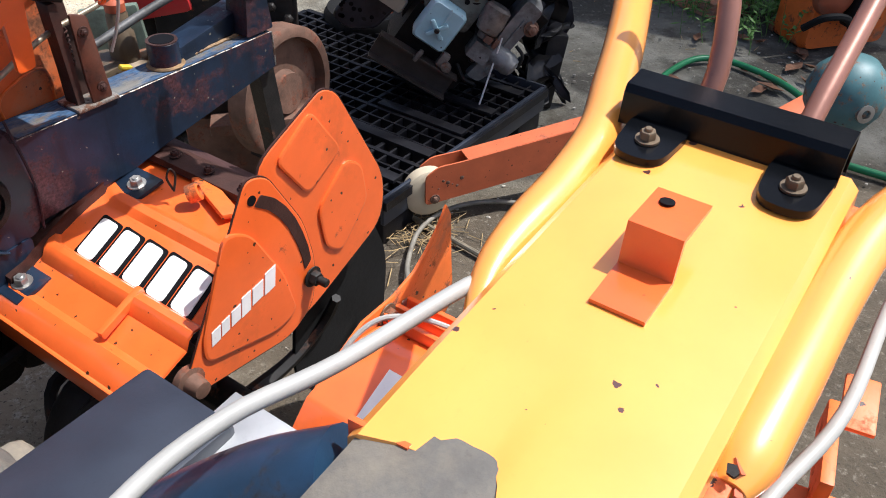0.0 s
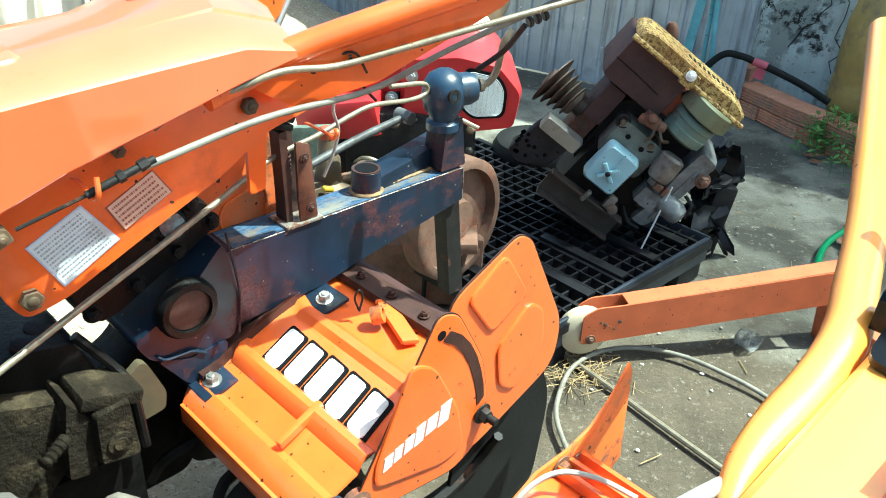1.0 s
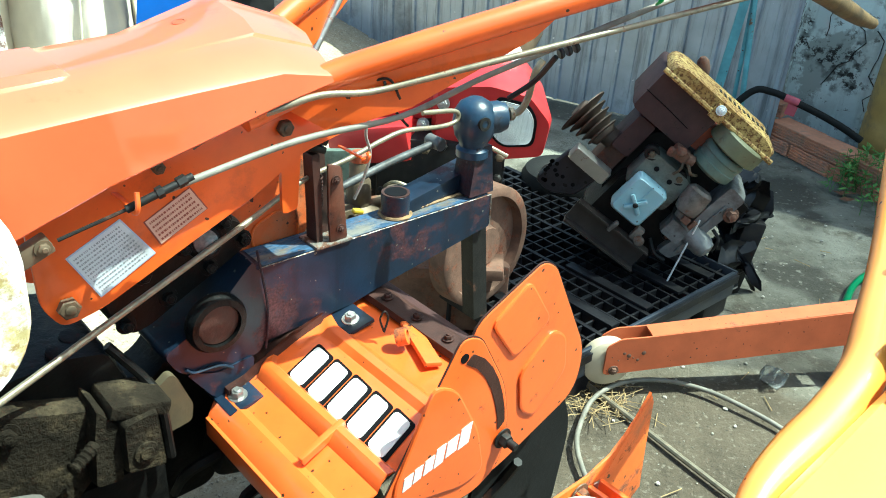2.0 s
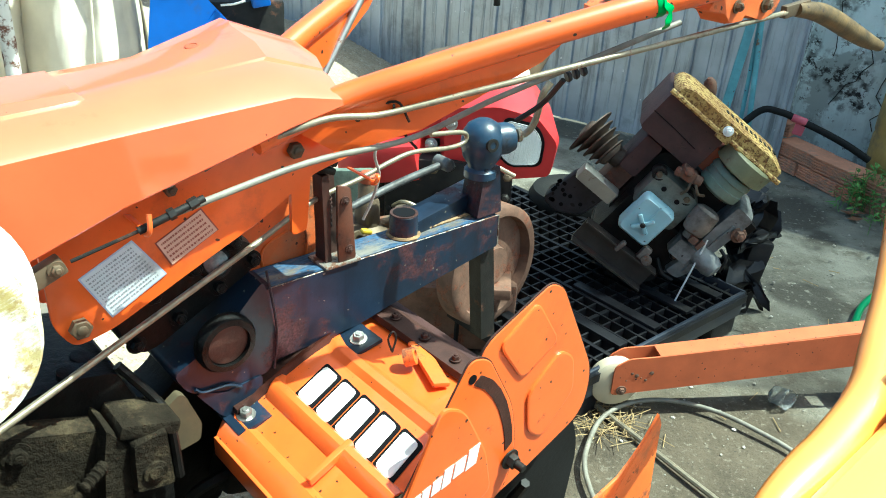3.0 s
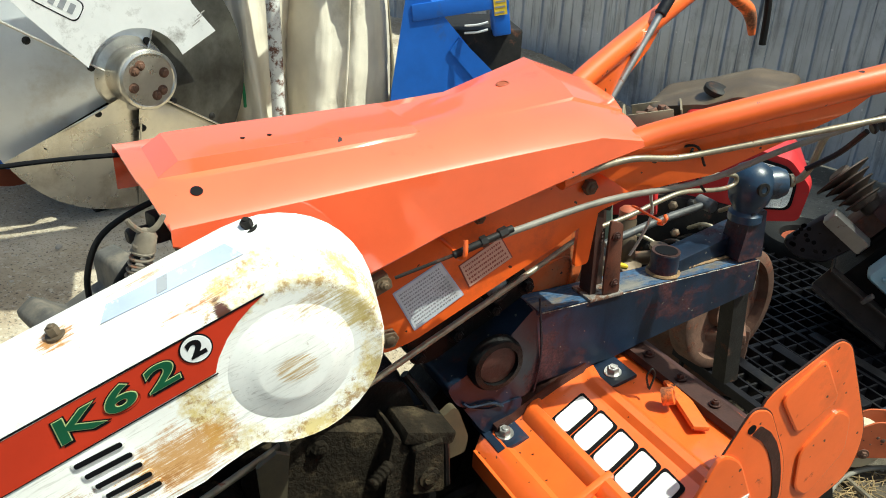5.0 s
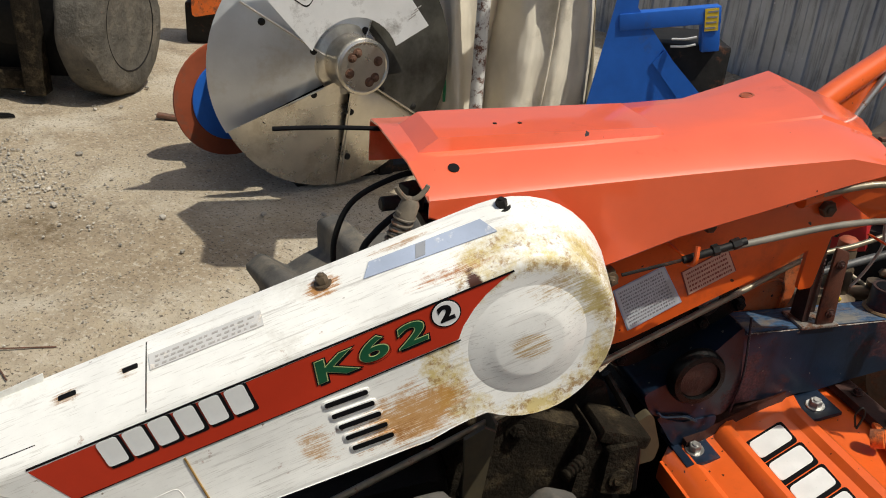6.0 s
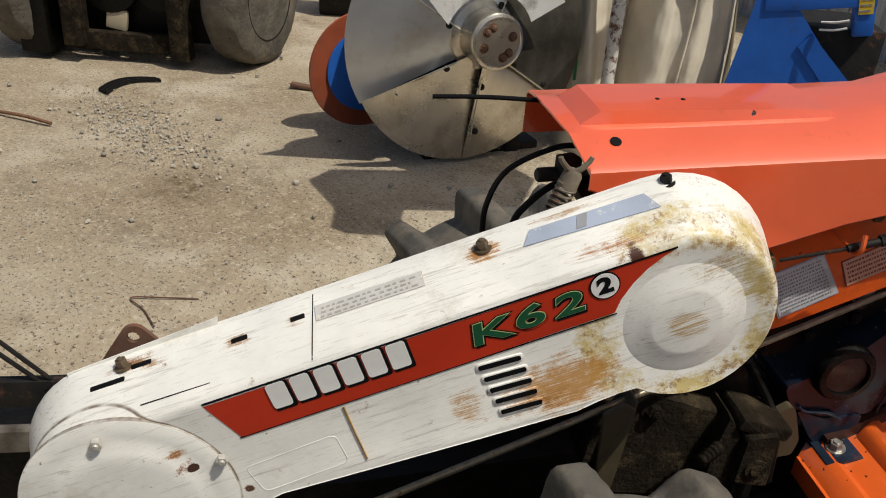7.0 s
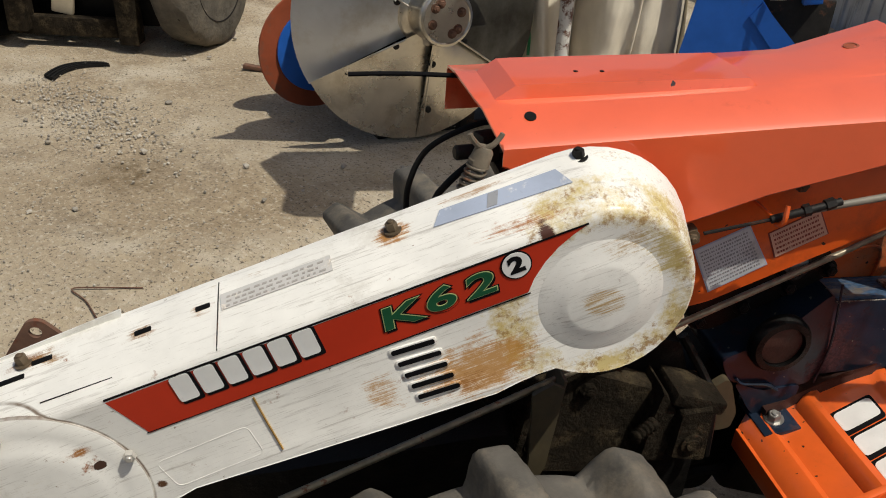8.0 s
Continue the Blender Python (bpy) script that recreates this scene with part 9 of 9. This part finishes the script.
def clear_cup():
    bm = new_bm()
    lathe(bm, (0, 0, 0), (0, 0, 1), [(0.022, 0), (0.034, 0.002), (0.041, 0.07), (0.043, 0.072), (0.0395, 0.071), (0.032, 0.005), (0.0, 0.004)], 24)
    for v in bm.verts:
        v.co += Vector((noise.noise(v.co * 30), noise.noise(v.co * 30 + Vector((5, 0, 0))), noise.noise(v.co * 25 + Vector((0, 9, 0))))) * 0.010
    solo("plastic_cup", bm, GLASS, "crushed clear plastic cup lying on the ground", "cup", m=pose(0.36, 1.68, 0.022, 78, 20, 40) @ Matrix.Scale(0.6, 4))


clear_cup()


def scatter():
    """Gravel, crumbs and twigs over the yard."""
    rng = random.Random(31)
    tmp = new_bm()
    bmesh.ops.create_icosphere(tmp, subdivisions=1, radius=1.0)
    ico_v = [v.co.copy() for v in tmp.verts]
    ico_f = [tuple(v.index for v in f.verts) for f in tmp.faces]
    tmp.free()
    verts, faces = [], []

    def stone(x, y, r):
        k = rng.uniform(0, 50)
        sq = Vector((rng.uniform(0.8, 1.3), rng.uniform(0.7, 1.1), rng.uniform(0.45, 0.8)))
        n0, z0 = len(verts), r * 0.25 + ground_height(x, y)
        for c in ico_v:
            f = r * (1 + 0.45 * noise.noise(c * 1.6 + Vector((k, 0, 0))))
            verts.append((x + c.x * sq.x * f, y + c.y * sq.y * f, z0 + c.z * sq.z * f))
        faces.extend(tuple(n0 + q for q in f) for f in ico_f)
    for i in range(800):
        stone(-2.74 + rng.gauss(0, 0.22), 0.79 + rng.gauss(0, 0.080), rng.uniform(0.002, 0.006) * rng.uniform(0.6, 1.15))
    for i in range(5200):
        stone(rng.uniform(-3.9, -1.2), rng.uniform(-0.3, 2.1), rng.choice((0.0012, 0.0014, 0.0016, 0.0018, 0.002, 0.0024, 0.0032)))
    for i in range(500):
        stone(rng.uniform(-0.3, 1.2), rng.uniform(1.1, 3.2), rng.choice((0.0012, 0.0015, 0.002, 0.002, 0.003, 0.005)))
    for i in range(30):
        stone(rng.uniform(-3.6, -1.8), rng.uniform(0.2, 1.9), rng.uniform(0.006, 0.012))
    me = bpy.data.meshes.new("gravel")
    me.from_pydata(verts, [], faces)
    me.materials.append(PEBBLE)
    tagged(new("gravel", me), "loose gravel and small stones on the yard", "gravel", kind="stuff")
    bm = new_bm()
    for i in range(70):
        x, y = rng.uniform(-0.1, 1.1), rng.uniform(1.2, 3.1)
        a, ln = rng.uniform(0, 6.28), rng.uniform(0.015, 0.06)
        rod(bm, (x, y, 0.003), (x + ln * math.cos(a), y + ln * math.sin(a), rng.uniform(0.003, 0.012)), 0.0012, seg=4)
    solo("twigs", bm, DRY, "scattered dry twigs and stalks", "twigs", kind="stuff")


scatter()

bm = new_bm()
outer, inner = [], []
for u in range(13):
    mid_ = Vector((-3.085 - 0.128 * math.sin(math.pi * (0.12 + 0.66 * u / 12)), 0.835 + 0.222 * u / 12))
    half = Vector((0.030 - 0.012 * u / 12, 0.004))
    outer.append(mid_ - half)
    inner.append(mid_ + half)
for lift, a_, b_ in ((0.0, 0.0, 1.0), (0.010, 0.08, 0.26), (0.010, 0.40, 0.58), (0.010, 0.72, 0.90)):
    strip = [p.lerp(q, a_) for p, q in zip(outer, inner)] + [p.lerp(q, b_) for p, q in reversed(list(zip(outer, inner)))]
    prism(bm, [tuple(p) for p in strip], lambda p, s, lift=lift: Vector((p[0], p[1], 0.188 + lift * 0.4 + 0.009 * s)))
solo("rubber_strip", bm, RUBBER, "curled strip of torn black tyre rubber on the ground", "rubber scrap")
bm = new_bm()
pipe(bm, [(-1.70, 0.455, 0.183), (-1.745, 0.385, 0.190), (-1.774, 0.338, 0.192), (-1.72, 0.342, 0.188), (-1.66, 0.336, 0.180)], 0.0017, 6)
solo("bent_wire", bm, RUSTY, "bent rusty wire on the ground", "wire")
bm = new_bm()
pipe(bm, [(-3.10, 0.475, 0.195), (-3.0, 0.525, 0.200), (-2.90, 0.575, 0.195)], 0.006, 6)
solo("dry_stick", bm, DEAD_LEAF, "short brown dry stick on the ground", "stick")
bm = new_bm()
box(bm, (-2.81, 1.466, 0.198), (0.10, 0.03, 0.015), (0, 6, 40), 0.004)
box(bm, (-2.785, 1.508, 0.211), (0.042, 0.017, 0.010), (0, 0, 70), 0.003)
solo("rusty_bracket", bm, RUSTY, "small rusty bracket lying on the ground", "scrap")


# ---- the corner by the plaster wall ----
def build_drum():
    bm = new_bm()
    lathe(bm, (1.08, 3.28, 0.0), (0, 0, 1), [(0.17, 0), (0.205, 0.03), (0.225, 0.12), (0.225, 0.20), (0.220, 0.215), (0.225, 0.23), (0.222, 0.42), (0.20, 0.53), (0.14, 0.585), (0.06, 0.60), (0.06, 0.63), (0, 0.632)], 40)
    solo("drum", bm, MUSTARD, "mustard-yellow plastic drum with dirt streaks", "drum")


build_drum()


def build_posts():
    for k, (p0, p1, r) in enumerate((((0.255, 3.13, 0.0), (0.335, 3.12, 0.95), 0.020), ((0.40, 3.14, 0.0), (0.325, 3.13, 0.75), 0.010), ((0.355, 3.16, 0.0), (0.33, 3.14, 0.75), 0.008))):
        bm = new_bm()
        if k == 0:
            box(bm, ((p0[0] + p1[0]) / 2, p0[1], 0.475), (0.032, 0.02, 0.96), (0, 4.8, 0), 0.003)
        else:
            rod(bm, p0, p1, r)
        solo(("teal_post", "teal_rope", "teal_rope")[k], bm, TEAL, ("chipped teal angle-iron post leaning at the wall", "teal rope hanging beside the post", "teal rope hanging beside the post")[k], ("post", "rope", "rope")[k])


build_posts()
bm = new_bm()
pipe(bm, [(0.30, 3.05, 0.20), (0.394, 3.07, 0.307), (0.46, 3.06, 0.315), (0.526, 3.04, 0.30), (0.62, 3.02, 0.27), (0.70, 3.0, 0.24), (0.78, 2.99, 0.20)], 0.013, 10)
h = thing("black_hose", "black rubber hose with a pink tag on the bricks", "hose")
part("tube", bm, RUBBER, h)
bm = new_bm()
lathe(bm, (0.505, 3.045, 0.305), (0.9, -0.2, -0.2), [(0.0135, 0), (0.0145, 0.002), (0.0145, 0.05), (0.0135, 0.052)], 12)
box(bm, (0.535, 3.035, 0.27), (0.035, 0.004, 0.05), (0, 10, -10), 0.001)
part("tag", bm, PINK_TAG, h, "pink tape tag")


def leafy(name, label, cx, cy, spread, count, height, seed):
    rng = random.Random(seed)
    bm = new_bm()
    for i in range(count):
        x, y = cx + rng.gauss(0, spread[0]), cy + rng.gauss(0, spread[1])
        h = height * rng.uniform(0.3, 1.0)
        top = Vector((x + rng.uniform(-0.04, 0.04), y + rng.uniform(-0.04, 0.04), h))
        rod(bm, (x, y, 0), top, 0.0013, 0.0008, seg=4)
        for k in range(rng.randint(4, 7)):
            p = Vector((x, y, 0)).lerp(top, rng.uniform(0.3, 1.0))
            a, ln, wd, up = rng.uniform(0, 6.28), rng.uniform(0.018, 0.042), rng.uniform(0.008, 0.016), rng.uniform(-0.3, 0.7)
            d = Vector((math.cos(a), math.sin(a), up)).normalized()
            s = d.cross(Vector((0, 0, 1))).normalized() * wd
            m1, m2 = p + d * ln * 0.5 + Vector((0, 0, 0.003)), p + d * ln
            vs = [bm.verts.new(q) for q in (p, m1 + s * 0.5 - Vector((0, 0, 0.002)), m2, m1 - s * 0.5 - Vector((0, 0, 0.002)))]
            mid = bm.verts.new(m1)
            for q in range(4):
                bm.faces.new((vs[q], vs[(q + 1) % 4], mid))
    return solo(name, bm, LEAF, label, "weeds", kind="stuff", smooth=0)


leafy("weeds", "low green weeds growing by the brick row", 1.15, 2.85, (0.17, 0.14), 230, 0.14, 41)
leafy("weeds", "tuft of green weeds at the foot of the bricks", 0.86, 3.02, (0.06, 0.06), 80, 0.17, 42)

rng = random.Random(77)
bm = new_bm()
for i in range(40):
    x, y = 0.72 + rng.uniform(0, 0.6), 2.2 + rng.uniform(0, 0.9)
    a, r = rng.uniform(0, 6.28), rng.uniform(0.02, 0.045)
    pts = [Vector((x + r * f * math.cos(a + w), y + r * f * math.sin(a + w), 0.006 + 0.012 * rng.random())) for w, f in ((0, 1.3), (0.9, 0.6), (2.2, 0.5), (3.1, 1.0), (4.1, 0.5), (5.4, 0.6))]
    top = [bm.verts.new(p) for p in pts]
    mid = bm.verts.new(Vector((x, y, 0.004)))
    for q in range(6):
        bm.faces.new((top[q], top[(q + 1) % 6], mid))
solo("fallen_leaves", bm, DEAD_LEAF, "curled brown fallen leaves on the ground", "leaves", kind="stuff", smooth=0)
bm = new_bm()
pipe(bm, [(0.60, 2.05, 0.012), (0.66, 2.22, 0.012), (0.74, 2.34, 0.012), (0.84, 2.42, 0.014), (0.94, 2.40, 0.014), (1.04, 2.27, 0.016), (1.08, 2.12, 0.02), (1.02, 2.02, 0.06), (0.96, 1.98, 0.03), (1.0, 1.85, 0.012), (1.2, 1.7, 0.012)], 0.010, 10)
solo("garden_hose", bm, HOSE_GREEN, "green garden hose looped on the ground", "hose")


def build_scrap_corner():
    s = thing("scrap_implement", "teal and orange scrap implement with a round painted knob", "implement", frame_of((0.90, 1.62, 0), (0.93, 0.37)))
    bm = new_bm()
    lathe(bm, (0.0, 0.0, 0.22), (0, 0, 1), [(0.03, -0.06), (0.035, -0.01), (0.06, 0.01), (0.082, 0.05), (0.085, 0.085), (0.074, 0.125), (0.045, 0.155), (0, 0.165)], 28)
    k = part("round_knob", bm, TEAL_DULL, s, "round teal casting with chipped paint")
    bm = new_bm()
    lathe(bm, (-0.02, -0.079, 0.29), (-0.2, -1, 0.1), [(0.020, -0.004), (0.020, 0.006), (0.010, 0.007), (0.009, 0.0), (0, 0)], 16)
    part("plug", bm, STEEL, k)
    bm = new_bm()
    box(bm, (0.0, 0.0, 0.09), (0.10, 0.08, 0.19), (0, 0, 0), 0.01)
    part("stem", bm, DARK_IRON, s)
    bm = new_bm()
    box(bm, (-0.10, 0.10, 0.17), (0.46, 0.05, 0.035), (0, -8, 12), 0.004)
    box(bm, (-0.30, 0.06, 0.07), (0.05, 0.05, 0.14), (0, 0, 0), 0.004)
    part("bar", bm, FADED, s)


build_scrap_corner()


def build_red_block():
    s = thing("orange_gearcase", "rusty orange gear case with black rubber parts", "machine part", frame_of((1.30, 2.55, 0), (0.95, 0.3)))
    bm = new_bm()
    prism(bm, fillet([(-0.10, 0.0), (0.22, 0.0), (0.24, 0.42), (0.05, 0.46), (-0.10, 0.30)], 0.03, 3), xz(0.0, 0.16), rim=0.01)
    part("case", bm, ORANGE_WORN, s)
    bm = new_bm()
    lathe(bm, (-0.06, -0.01, 0.20), (0, -1, 0), [(0.07, 0), (0.07, 0.03), (0.05, 0.045), (0.02, 0.05)], 24)
    part("cover", bm, RED_OXIDE, s)
    bm = new_bm()
    box(bm, (0.06, -0.05, 0.24), (0.09, 0.05, 0.30), (0, 12, 0), 0.01)
    pipe(bm, [(-0.15, -0.03, 0.10), (-0.12, -0.08, 0.15), (-0.04, -0.09, 0.14), (0.03, -0.06, 0.05)], 0.012, 8)
    part("rubber_arm", bm, RUBBER, s)


build_red_block()
